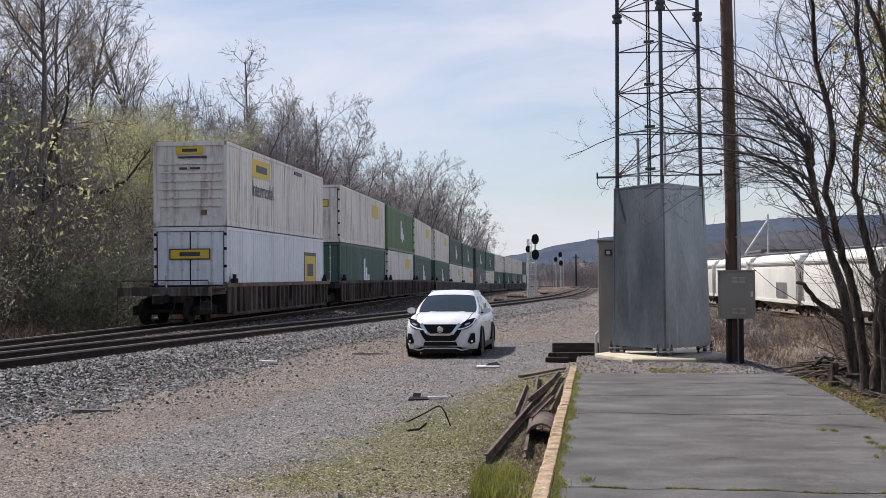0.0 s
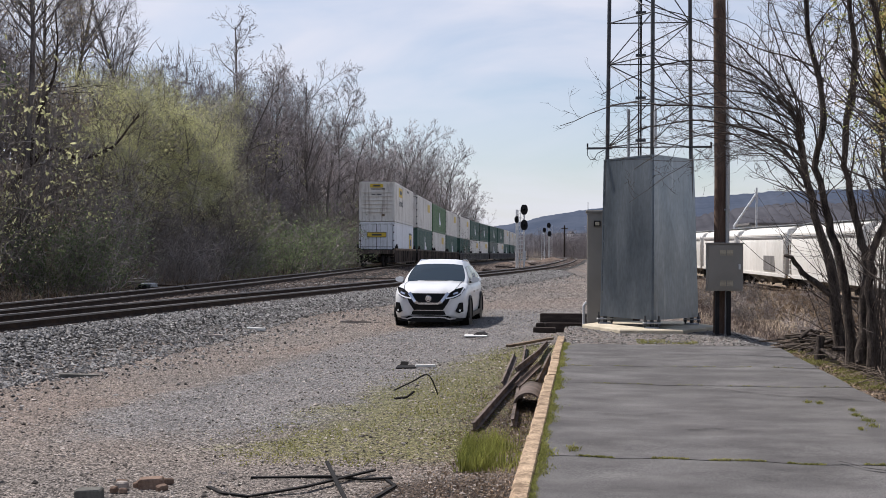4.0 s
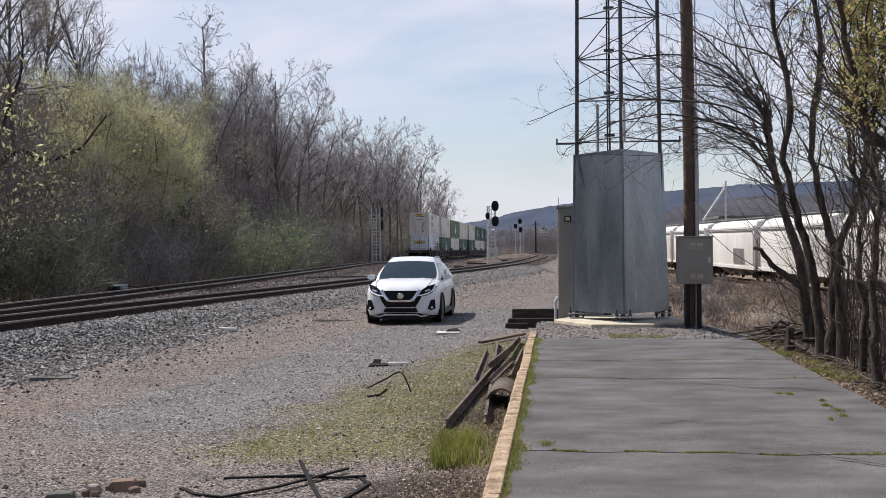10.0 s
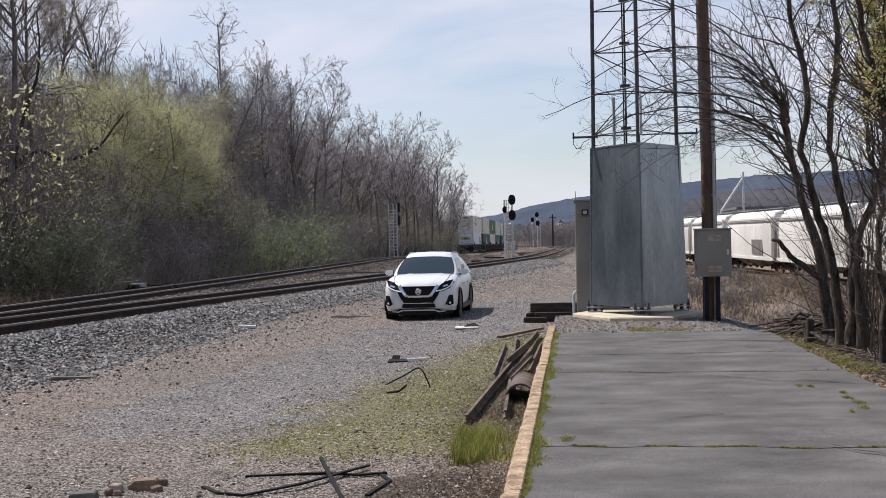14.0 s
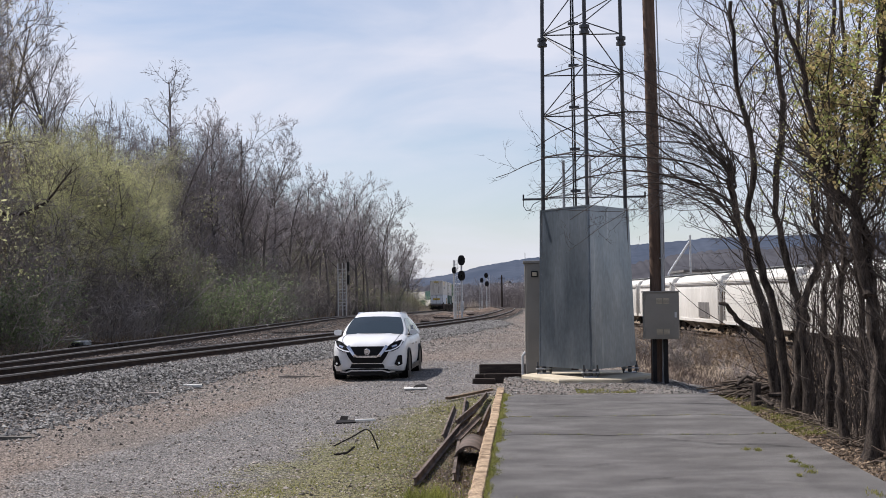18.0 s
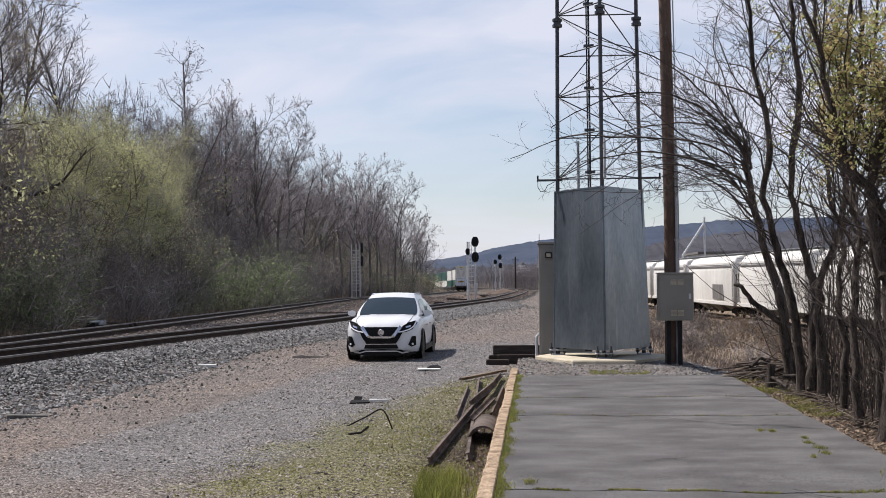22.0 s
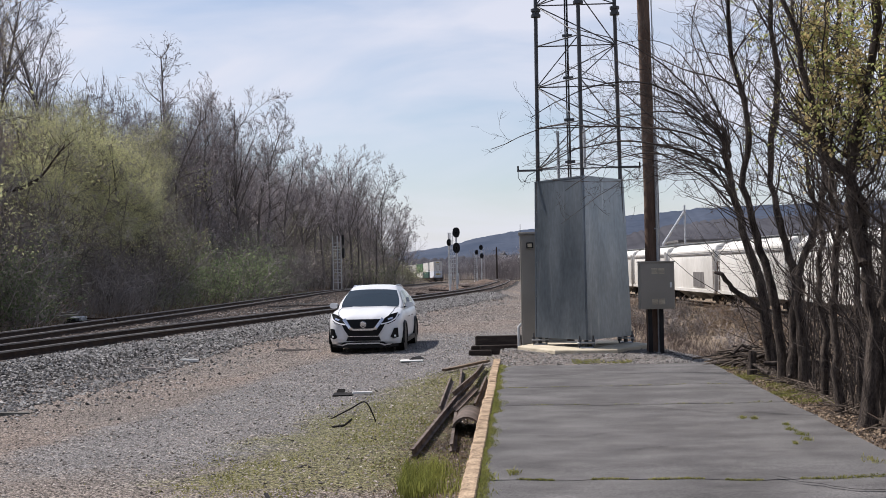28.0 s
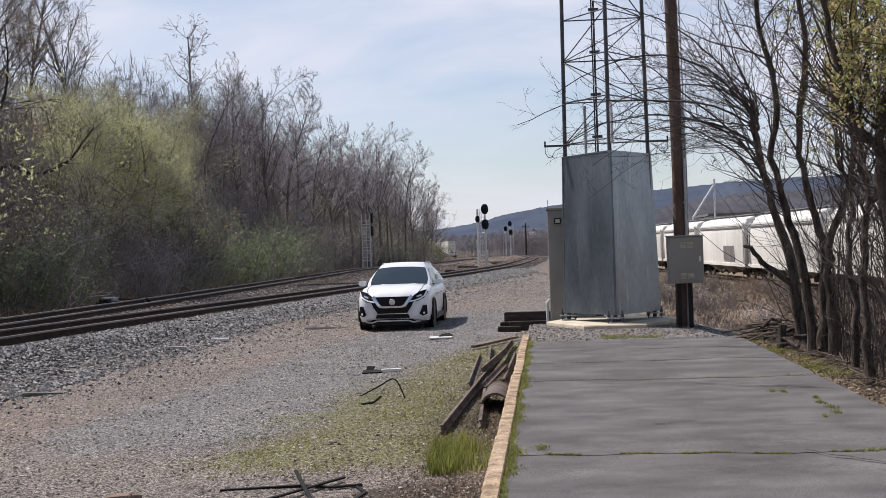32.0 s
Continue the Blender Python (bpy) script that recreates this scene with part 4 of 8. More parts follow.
def hopper_car(label):
    """A covered hopper: car's middle at y 0, railhead z 0."""
    c = thing("covered_hopper_car", Matrix(), label, "rail car", "parked covered hopper cars")
    half = [(1.46, 0.95), (1.50, 1.25), (1.54, 2.2), (1.52, 3.2), (1.44, 3.75), (1.15, 4.15), (0.6, 4.32), (0.0, 4.36)]
    prof = half + [(-x, z) for x, z in reversed(half[:-1])]
    g = G()
    rings = []
    for y, s in ((-7.55, 0.96), (-7.45, 1.0), (-2.6, 1.0), (-2.55, 1.006), (-2.45, 1.006), (-2.4, 1.0), (2.4, 1.0), (2.45, 1.006), (2.55, 1.006), (2.6, 1.0), (7.45, 1.0), (7.55, 0.96)):
        rings.append([(x * s, y, z if z < 1 else 0.95 + (z - 0.95) * s) for x, z in prof])
    g.rings(rings)
    part("body", g, M_HOPPER, c, smooth=40)
    g = G()
    for sx in (-1, 1):
        g.box(min(sx * 1.44, sx * 1.56), max(sx * 1.44, sx * 1.56), -8.2, 8.2, 0.88, 1.08)
    part("side_sill", g, M_HOPPER, c)
    g = G()
    for sx in (-1, 1):
        g.box(min(sx * 1.30, sx * 1.50), max(sx * 1.30, sx * 1.50), -7.5, 7.5, 3.68, 3.8)
    part("roof_rail", g, M_HOPPER, c)
    for k in range(3):
        y = -4.8 + 4.8 * k
        g = G()
        g.rings([[(-1.3, y - 2.0, 0.95), (1.3, y - 2.0, 0.95), (1.3, y + 2.0, 0.95), (-1.3, y + 2.0, 0.95)], [(-0.5, y - 0.5, 0.3), (0.5, y - 0.5, 0.3), (0.5, y + 0.5, 0.3), (-0.5, y + 0.5, 0.3)]])
        part("discharge_hopper", g, M_WELLGREY, c)
    g = G()
    for sx in (-1, 1):
        g.box(sx * 0.45 - 0.25, sx * 0.45 + 0.25, -7.8, 7.8, 4.42, 4.47)
    for k in range(14):
        y = -7.4 + k * 1.14
        g.box(-0.7, 0.7, y, y + 0.06, 4.32, 4.42)
    part("roof_walkway", g, M_GALVPOLE, c, "grating walkway along the roof")
    for k in range(4):
        g = G()
        g.lathe((0, -5.4 + 3.6 * k, 4.3), (0, 0, 1), [(0, 0.4), (0.14, 0.4), (0.18, 0.3)], 14)
        part("hatch", g, M_HOPPER, c)
    for sy in (-1, 1):
        for sx in (-1, 1):
            g = G()
            for a in (7.62, 8.1):
                g.tube([(sx * 1.5, sy * a, 0.95), (sx * 1.5, sy * a, 3.9)], 0.03, 5)
            for k in range(9):
                g.tube([(sx * 1.5, sy * 7.62, 1.1 + 0.33 * k), (sx * 1.5, sy * 8.1, 1.1 + 0.33 * k)], 0.02, 5)
            part("end_ladder", g, M_HOPPER, c)
        g = G()
        g.box(-1.4, 1.4, min(sy * 7.4, sy * 8.4), max(sy * 7.4, sy * 8.4), 0.8, 1.0)
        g.rings([[(-1.2, sy * 7.5, 3.2), (1.2, sy * 7.5, 3.2), (1.2, sy * 8.2, 1.0), (-1.2, sy * 8.2, 1.0)], [(-1.2, sy * 7.4, 3.2), (1.2, sy * 7.4, 3.2), (1.2, sy * 8.1, 1.0), (-1.2, sy * 8.1, 1.0)]])
        part("end_slope_sheet", g, M_WELLRIM, c, "rusty sloping end sheet")
        truck(c, sy * 6.6)
        g = G(); g.box(-0.14, 0.14, min(sy * 8.3, sy * 8.75), max(sy * 8.3, sy * 8.75), 0.65, 0.95); part("coupler", g, M_UNDER, c)
    g = G(); g.box(-1.553, -1.50, -5.0, -1.5, 1.25, 2.3); part("stencil_panel", g, M_WELLGREY, c, "grey stencilled panel")
    for sx in (-1, 1):
        g = G(); g.box(min(sx * 1.46, sx * 1.535), max(sx * 1.46, sx * 1.535), -7.4, 7.4, 3.50, 3.60); part("eaves_strip", g, M_WELLGREY, c, "dark strip below the roof")
    return c


stained(M_HOPPER, (0.40, 0.35, 0.29), 0.55, 0.52)
hopper = None
for k in range(10):
    y = 41.0 + 17.4 * k
    x = float(track_x(HOPPER, y))
    yaw = -math.degrees(math.atan2(float(track_x(HOPPER, y + 8)) - float(track_x(HOPPER, y - 8)), 16))
    m = pose(x, y, -1.33 + float(drop(y)) * 0.35, 0, 0, yaw)
    if hopper is None:
        hopper = hopper_car("chalky white covered hopper car parked on the side track")
        hopper.matrix_basis = m
    else:
        copy_thing(hopper, m)

# ---- radio tower, its guard and cabinets ----
PADZ = 0.06
pad = thing("concrete_pad", pose(1.25, 24.9, 0), "pale six-sided concrete footing pad under the tower", "footing")
g = G()
g.prism([(-1.32, 0.1), (-0.62, -1.38), (0.55, -1.38), (1.36, 0.0), (0.8, 1.35), (-0.75, 1.35)], -0.3, PADZ, 0.02)
part("slab", g, M_CONC, pad)
tower = thing("radio_tower", pose(1.25, 24.85, PADZ), "three-legged dark steel lattice radio tower", "tower")
LEGS = [Vector((0.0, -0.86, 0)), Vector((-0.86, 0.42, 0)), Vector((0.86, 0.45, 0))]


def leg(i, z):
    return Vector((LEGS[i].x * (1 - 0.011 * z), LEGS[i].y * (1 - 0.011 * z), z))


for i in range(3):
    g = G(); g.tube([leg(i, 0.0), leg(i, 14.0)], [0.042, 0.036], 10); L = part("leg", g, M_TOWER, tower, smooth=40)
    for z in (6.72, 13.0):
        g = G(); g.lathe(leg(i, z), (0, 0, 1), [(-0.09, 0.05), (-0.085, 0.10), (-0.03, 0.10), (-0.025, 0.075), (0.025, 0.075), (0.03, 0.10), (0.085, 0.10), (0.09, 0.05)], 10); part("leg_flange", g, M_TOWER, L)
    g = G()
    p = leg(i, 0)
    g.box(p.x - 0.17, p.x + 0.17, p.y - 0.09, p.y + 0.09, 0.09, 0.115, 0.01)
    g.box(p.x - 0.13, p.x + 0.13, p.y - 0.12, p.y + 0.12, 0.0, 0.025, 0.01)
    f = part("base_plate", g, M_GALVPOLE, L)
    for sx in (-0.13, 0.13):
        g = G()
        g.tube([(p.x + sx, p.y - 0.05, 0), (p.x + sx, p.y - 0.05, 0.24)], 0.016, 6)
        g.lathe((p.x + sx, p.y - 0.05, 0.115), (0, 0, 1), [(0, 0.034), (0.05, 0.034)], 6)
        g.lathe((p.x + sx, p.y - 0.05, 0.045), (0, 0, 1), [(0, 0.034), (0.045, 0.034)], 6)
        part("anchor_bolt", g, M_TOWER, f)
STEP = 0.83
for k in range(12):
    z0 = 3.55 + k * STEP
    for i in range(3):
        a, b = leg(i, z0), leg((i + 1) % 3, z0)
        g = G(); g.tube([a, b], 0.013, 6); part("girt", g, M_TOWER, tower)
        g = G(); g.tube([leg(i, z0), leg((i + 1) % 3, z0 + STEP)] if (k + i) % 2 else [leg((i + 1) % 3, z0), leg(i, z0 + STEP)], 0.012, 6); part("diagonal_brace", g, M_TOWER, tower)
for dx, r in ((-0.24, 0.014), (-0.19, 0.011), (-0.21, 0.009)):
    g = G(); g.tube([(dx, -0.3, 2.5), (dx, -0.3 + 0.02, 14)], r, 6); part("feed_cable", g, M_BLACK, tower, "black coaxial feed cable")
for k in range(13):
    g = G(); z = 3.6 + k * 0.83; g.box(-0.30, -0.10, -0.34, -0.27, z, z + 0.05, 0.005); part("cable_hanger", g, M_TOWER, tower)
for sx, z in ((-1, 3.53), (1, 3.55)):
    p = leg(1 if sx < 0 else 2, z)
    g = G(); g.box(min(p.x - sx * 0.1, p.x + sx * 0.42), max(p.x - sx * 0.1, p.x + sx * 0.42), p.y - 0.03, p.y + 0.03, z - 0.02, z + 0.02, 0.004)
    arm = part("side_arm", g, M_TOWER, tower)
    g = G(); g.tube([(p.x + sx * 0.40, p.y, z), (p.x + sx * 0.40, p.y, z + 0.10)], 0.017, 8); part("small_antenna", g, M_BLACK, arm)
    g = G(); g.tube([(p.x + sx * 0.40, p.y, z - 0.02), (p.x + sx * 0.40, p.y, z - 0.14), (p.x + sx * 0.34, p.y, z - 0.23), (p.x + sx * 0.27, p.y, z - 0.22), (p.x + sx * 0.2, p.y, z - 0.1), (p.x + sx * 0.06, p.y, z - 0.03)], 0.007, 5); part("looped_cable", g, M_BLACK, arm)
g = G(); g.tube([(-0.43, -0.25, 3.1), (-0.43, -0.25, 4.24)], 0.028, 10); part("whip_antenna_tube", g, M_GALVPOLE, tower, "grey tube antenna", smooth=40)
g = G(); g.tube([(0.05, -0.92, 3.45), (0.05, -0.92, 4.12), (0.05, -0.92, 4.3)], [0.03, 0.03, 0.012], 10); part("sleeve_antenna", g, M_SILVER, tower, "pale sleeve antenna", smooth=40)

guard = thing("climb_guard", pose(1.25, 24.85, PADZ), "tall galvanised sheet metal anti-climb box round the tower base", "climb guard")
top = [Vector((0.0, -0.97, 3.29)), Vector((0.88, 0.50, 3.29)), Vector((-0.88, 0.46, 3.29))]
bot = [Vector((0.0, -0.99, 0.16)), Vector((0.98, 0.52, 0.14)), Vector((-0.94, 0.48, 0.15))]
for i in range(3):
    j = (i + 1) % 3
    nrm = (bot[j] - bot[i]).cross(Vector((0, 0, 1))).normalized()
    g = G()
    o = [v + nrm * d for d in (0.0, 0.018) for v in (bot[i], bot[j], top[j], top[i])]
    g.add([tuple(v) for v in o], [(4, 5, 6, 7), (3, 2, 1, 0), (0, 1, 5, 4), (1, 2, 6, 5), (2, 3, 7, 6), (3, 0, 4, 7)])
    sheet = part("sheet_panel", g, M_GALV, guard)
    g = G()
    for a in (0.004,):
        for t0, t1 in ((a, a + 0.022),):
            q = [bot[i].lerp(bot[j], t0), bot[i].lerp(bot[j], t1), top[i].lerp(top[j], t1), top[i].lerp(top[j], t0)]
            g.add([tuple(v + nrm * 0.018) for v in q] + [tuple(v + nrm * 0.028) for v in q], [(4, 5, 6, 7), (0, 1, 5, 4), (1, 2, 6, 5), (2, 3, 7, 6), (3, 0, 4, 7)])
    part("seam", g, M_GALV, sheet, "folded seam")
    for k in range(9):
        z = 0.3 + k * 0.34
        p = bot[i].lerp(top[i], (z - 0.15) / 3.14) + (bot[j] - bot[i]).normalized() * 0.06 + nrm * 0.018
        g = G(); g.lathe(p, nrm, [(0, 0.013), (0.008, 0.010)], 6); part("rivet", g, M_GALVPOLE, sheet)
    g = G()
    q = [top[i], top[j]]
    g.beam(q[0] + nrm * 0.012, q[1] + nrm * 0.012, 0.03, 0.03)
    part("top_rim", g, M_GALV, sheet)
g = G()
g.add([tuple(v - Vector((0, 0, 0.03))) for v in top] + [tuple(v - Vector((0, 0, 0.012))) for v in top], [(2, 1, 0), (3, 4, 5)])
part("lid", g, M_GALV, guard)

cab = thing("equipment_cabinet", pose(0.42, 26.55, -0.06), "tall grey-brown painted steel equipment cabinet behind the tower", "cabinet")
g = G(); g.box(-0.40, 0.55, -0.4, 0.4, 0.0, 2.38, 0.015); part("body", g, M_CABINET, cab)
g = G(); g.box(-0.43, 0.58, -0.43, 0.43, 2.38, 2.43, 0.01); part("roof_cap", g, M_CABINET, cab)
g = G(); g.box(-0.36, 0.5, -0.42, -0.40, 0.1, 2.3, 0.005); d = part("door", g, M_CABINET, cab)
g = G(); g.box(-0.26, -0.12, -0.48, -0.42, 2.09, 2.21, 0.01); lamp = part("wall_lamp", g, M_BLACK, cab, "small square bulkhead lamp")
g = G(); g.box(-0.235, -0.145, -0.49, -0.478, 2.11, 2.185, 0.005); part("lamp_lens", g, M_CONC, lamp)
g = G(); g.tube([(-0.38, -0.3, 2.43), (-0.38, -0.3, 2.6)], 0.006, 5); part("spike", g, M_TOWER, cab)
g = G(); g.tube([(-0.46, -0.1, 0.0), (-0.46, -0.1, 0.42), (-0.40, -0.1, 0.5)], 0.03, 8); part("conduit", g, M_SILVER, cab)
for y in (-0.25, 0.25):
    g = G(); g.box(-0.45, 0.6, y - 0.06, y + 0.06, -0.04, 0.02); part("skid", g, M_UNDER, cab)

# ---- pole and meter box ----
pole = thing("utility_pole", pose(2.52, 23.95, -0.1), "weathered reddish brown wooden utility pole", "utility pole")
g = G()
g.tube([(0.0, 0, -0.2), (0.01, 0, 3.0), (-0.04, 0, 7.0), (-0.10, 0, 12.5)], [0.126, 0.122, 0.114, 0.105], 20)
part("pole_shaft", g, M_POLE, pole, smooth=50)
g = G(); g.tube([(0.15, -0.03, 0.0), (0.16, -0.03, 3.0), (0.11, -0.03, 7.0), (0.04, -0.03, 12.0)], 0.012, 6); part("ground_wire", g, M_GALVPOLE, pole)
g = G(); g.tube([(0.10, -0.13, 0.0), (0.11, -0.13, 1.9), (0.11, -0.125, 4.4)], 0.028, 8); part("riser_conduit", g, M_GALVPOLE, pole, smooth=40)
for z in (2.4, 3.6, 5.2):
    g = G(); g.box(0.06, 0.16, -0.165, -0.10, z, z + 0.03); part("conduit_strap", g, M_GALVPOLE, pole)
ebox = thing("meter_box", pose(2.56, 23.62, 0.03), "putty-coloured steel electrical box on two shade-darkened channel posts", "electrical box")
g = G(); g.box(-0.325, 0.325, -0.19, 0.13, 0.77, 1.64, 0.012); body = part("body", g, M_EBOX, ebox)
g = G(); g.box(-0.34, 0.34, -0.21, 0.14, 1.64, 1.665, 0.008); part("drip_cap", g, M_EBOX, body)
g = G(); g.box(-0.30, 0.305, -0.205, -0.188, 0.80, 1.61, 0.004); d = part("door", g, M_EBOX, ebox)
for z in (0.86, 1.43):
    for sx in (-0.10, 0.03):
        for k in range(5):
            g = G(); g.box(sx, sx + 0.11, -0.213, -0.203, z + k * 0.022, z + k * 0.022 + 0.012); part("louvre_slat", g, M_CONC, d, "pale vent slat")
g = G(); g.box(0.235, 0.275, -0.225, -0.2, 1.17, 1.27, 0.005); part("latch", g, M_SILVER, d)
for z in (0.9, 1.5):
    g = G(); g.tube([(-0.33, -0.20, z), (-0.33, -0.20, z + 0.09)], 0.012, 6); part("hinge", g, M_EBOX, d)
# post colour carries the shade below the box, hence the black
for x in (-0.165, 0.045):
    g = G(); g.box(x, x + 0.075, -0.06, 0.05, -0.3, 0.77); part("channel_post", g, M_BLACK, ebox, "post coloured black for the shade under the box")

# ---- signals ----
def hooded_head(parent, p, r, face):
    """A black target signal: backplate, hood and lens towards the face direction."""
    g = G()
    n = 22
    f = Vector((0, face, 0))
    ring = lambda o, s: [tuple(Vector(p) + Vector((math.cos(2 * math.pi * i / n) * r * s, 0, max(-0.9, min(0.9, math.sin(2 * math.pi * i / n))) * r * 1.5 * s)) + f * o) for i in range(n)]
    rings = [ring(0.0, 1.0), ring(0.03, 1.0)] if face < 0 else [ring(0.03, 1.0), ring(0.0, 1.0)]
    g.rings(rings)
    h = part("signal_head", g, M_BLACK, parent, "round black signal target with a hood")
    g = G(); g.lathe(Vector(p) + f * 0.03, f, [(0, r * 0.34), (0.34, r * 0.36), (0.35, r * 0.30), (0.05, r * 0.28)], 16); part("hood", g, M_BLACK, h)
    g = G(); g.box(p[0] - r * 0.4, p[0] + r * 0.4, min(p[1], p[1] - face * 0.35), max(p[1], p[1] - face * 0.35), p[2] - r * 0.45, p[2] + r * 0.45, 0.03); part("housing", g, M_SILVER, h)


def signal(x, y, z0, top, heads, side, label, size=0.31):
    s = thing("railway_signal", pose(x, y, z0), label, "railway signal", "railway signals along the line")
    H = top - z0
    g = G(); g.tube([(0, 0, -0.3), (0, 0, H)], 0.065, 10); mast = part("mast", g, M_SILVER, s, "aluminium painted mast", smooth=40)
    g = G(); g.box(-0.3, 0.3, -0.3, 0.3, -0.4, 0.12, 0.03); part("footing", g, M_CONC, s)
    g = G(); g.box(-0.14, 0.14, 0.08, 0.32, 0.9, 1.75, 0.02); part("relay_case", g, M_SILVER, s)
    for sx in (-0.2, 0.2):
        g = G(); g.tube([(sx + side, 0.18, 0.1), (sx + side, 0.18, H)], 0.022, 6); part("ladder_rail", g, M_SILVER, s)
    for k in range(int(H / 0.33)):
        g = G(); g.tube([(side - 0.2, 0.18, 0.3 + k * 0.33), (side + 0.2, 0.18, 0.3 + k * 0.33)], 0.014, 5); part("rung", g, M_SILVER, s)
    g = G()
    for z in (H - 2.0, H - 0.7):
        g.tube([(0, 0, z), (side, 0.18, z)], 0.025, 6)
    part("ladder_stay", g, M_SILVER, s)
    for hx, hz in heads:
        hooded_head(s, (hx, -0.15, hz - z0), size, -1)
    return s


signal(-5.15, 105, -0.62, 4.6, [(0, 4.6), (0, 3.3)], -0.28, "silver mast signal with two stacked black heads")
s2 = signal(-5.85, 106.5, -0.64, 4.65, [(0, 3.8)], 0.1, "silver ladder mast signal with one black head", 0.21)
signal(-5.85, 200, -1.05, 4.75, [(0, 4.75), (0.1, 3.4)], 0.3, "distant silver mast signal with two black heads")
signal(-6.6, 201, -1.05, 4.1, [(0, 4.0)], -0.25, "distant mast signal with one black head", 0.28)

lm = thing("railway_signal", pose(-19.66, 135, land_at(-19.66, 135)), "silver ladder-framed signal mast with heads turned away", "railway signal", "railway signals along the line")
zb = land_at(-19.66, 135)
for sx in (-0.5, 0.0, 0.4):
    g = G(); g.box(sx - 0.05, sx + 0.05, -0.05, 0.05, -0.2, 5.35 - zb); part("ladder_rail", g, M_SILVER, lm)
for k in range(13):
    z = 0.9 + k * 0.36
    g = G(); g.box(-0.5, 0.4, -0.03, 0.03, z, z + 0.07); part("rung", g, M_SILVER, lm)
g = G()
for k in range(5):
    z = 1.2 + k * 0.85
    g.tube([(-0.4, 0, z), (0.4, 0.0, z + 0.8)], 0.02, 5)
part("bracing", g, M_SILVER, lm)
for z in (4.95 - zb, 3.5 - zb):
    g = G(); g.box(0.55, 0.80, -0.45, 0.15, z - 0.55, z + 0.55, 0.08); hd_ = part("signal_head", g, M_BLACK, lm, "black signal head seen from the side")
    g = G(); g.tube([(0.42, 0, z), (0.6, 0, z)], 0.05, 8); part("bracket", g, M_SILVER, hd_)

fp = thing("distant_utility_pole", pose(-4.35, 260, -1.2), "distant dark wooden pole", "utility pole")
g = G(); g.tube([(0, 0, 0), (0, 0, 6.9)], [0.2, 0.15], 10); part("pole_shaft", g, M_TIE, fp)
g = G(); g.box(-0.7, 0.7, -0.06, 0.06, 6.2, 6.32); part("crossarm", g, M_TIE, fp)

# heaps of spoil and odd timbers between the lines
M_SPOIL = mat("brown_spoil", (0.085, 0.062, 0.05), (0.17, 0.13, 0.105), 0.95, 0, 2, 12, 0.35, 0.8, 0.05)
for x, y, r, h, seed in ((-6.3, 125, 1.8, 0.55, 1), (-4.4, 168, 2.4, 0.5, 2), (-9.6, 150, 1.6, 0.35, 3)):
    g = G()
    hr = random.Random(seed)
    rows = []
    for k in range(6):
        f = k / 5
        rows.append([(math.cos(a) * r * (1 - f ** 1.3 * 0.96) * hr.uniform(0.85, 1.15), math.sin(a) * r * (1 - f ** 1.3 * 0.96) * hr.uniform(0.85, 1.15), -0.1 + (h + 0.1) * f * hr.uniform(0.9, 1.08)) for a in np.linspace(0, 2 * math.pi, 19)[:-1]])
    g.rings(rows)
    solid("spoil_mound", g, M_SPOIL, "low mound of brown spoil between the lines", "mound", "spoil mounds", m=pose(x, y, land_at(x, y)), smooth=50)
for x, y, l, a in ((-7.8, 122, 2.0, -12), (-8.2, 104, 0.8, 30), (-6.6, 88, 1.4, 15), (-7.4, 96, 1.1, 70), (-5.4, 140, 2.0, 5)):
    g = G(); g.box(-l / 2, l / 2, -0.11, 0.11, -0.05, 0.16, 0.02); solid("old_crosstie", g, M_TIE, "old crosstie lying between the lines", "timber", "ties between the lines", m=pose(x, y, land_at(x, y), 0, 2, a))


# ---- white crossover car ----
M_CARWHITE = mat("white_car_paint", (0.62, 0.63, 0.64), (0.67, 0.68, 0.69), 0.22, 0, 1.0, 30, 0.02, 0, rough_var=0.05)
M_CARBLACK = mat("black_plastic_trim", (0.005, 0.005, 0.0055), (0.010, 0.010, 0.0105), 0.45, 0, 5, 60, 0.1, 0.05, 0.002)
M_TYRE = mat("tyre_rubber", (0.008, 0.008, 0.008), (0.016, 0.015, 0.0145), 0.85, 0, 8, 60, 0.15, 0.1, 0.003)
M_CHROME = mat("chrome", (0.6, 0.6, 0.62), (0.7, 0.7, 0.72), 0.18, 1.0, 5, 30, 0.03, 0)
M_RIM = mat("alloy_rim", (0.38, 0.38, 0.39), (0.5, 0.5, 0.51), 0.35, 0.8, 5, 30, 0.05, 0)
M_CARGLASS = glass_mat("tinted_car_glass", (0.022, 0.033, 0.042), 0.04)
M_LAMP = glass_mat("headlamp_glass", (0.80, 0.81, 0.83), 0.15)


def lerp_table(y, tab):
    return float(np.interp(y, [a for a, _ in tab], [b for _, b in tab]))


WID = [(-2.46, 0.66), (-2.40, 0.80), (-2.2, 0.90), (-1.7, 0.95), (-0.5, 0.955), (0.8, 0.955), (1.5, 0.955), (1.95, 0.945), (2.15, 0.90), (2.28, 0.82), (2.37, 0.70), (2.43, 0.52)]
TOP = [(-2.46, 0.95), (-2.38, 1.12), (-2.0, 1.18), (-0.5, 1.13), (0.9, 1.12), (1.1, 1.165), (1.6, 1.135), (2.0, 1.065), (2.2, 1.0), (2.33, 0.92), (2.43, 0.78)]
BOT = [(-2.46, 0.42), (-2.2, 0.30), (-1.0, 0.24), (1.6, 0.22), (2.2, 0.24), (2.43, 0.32)]
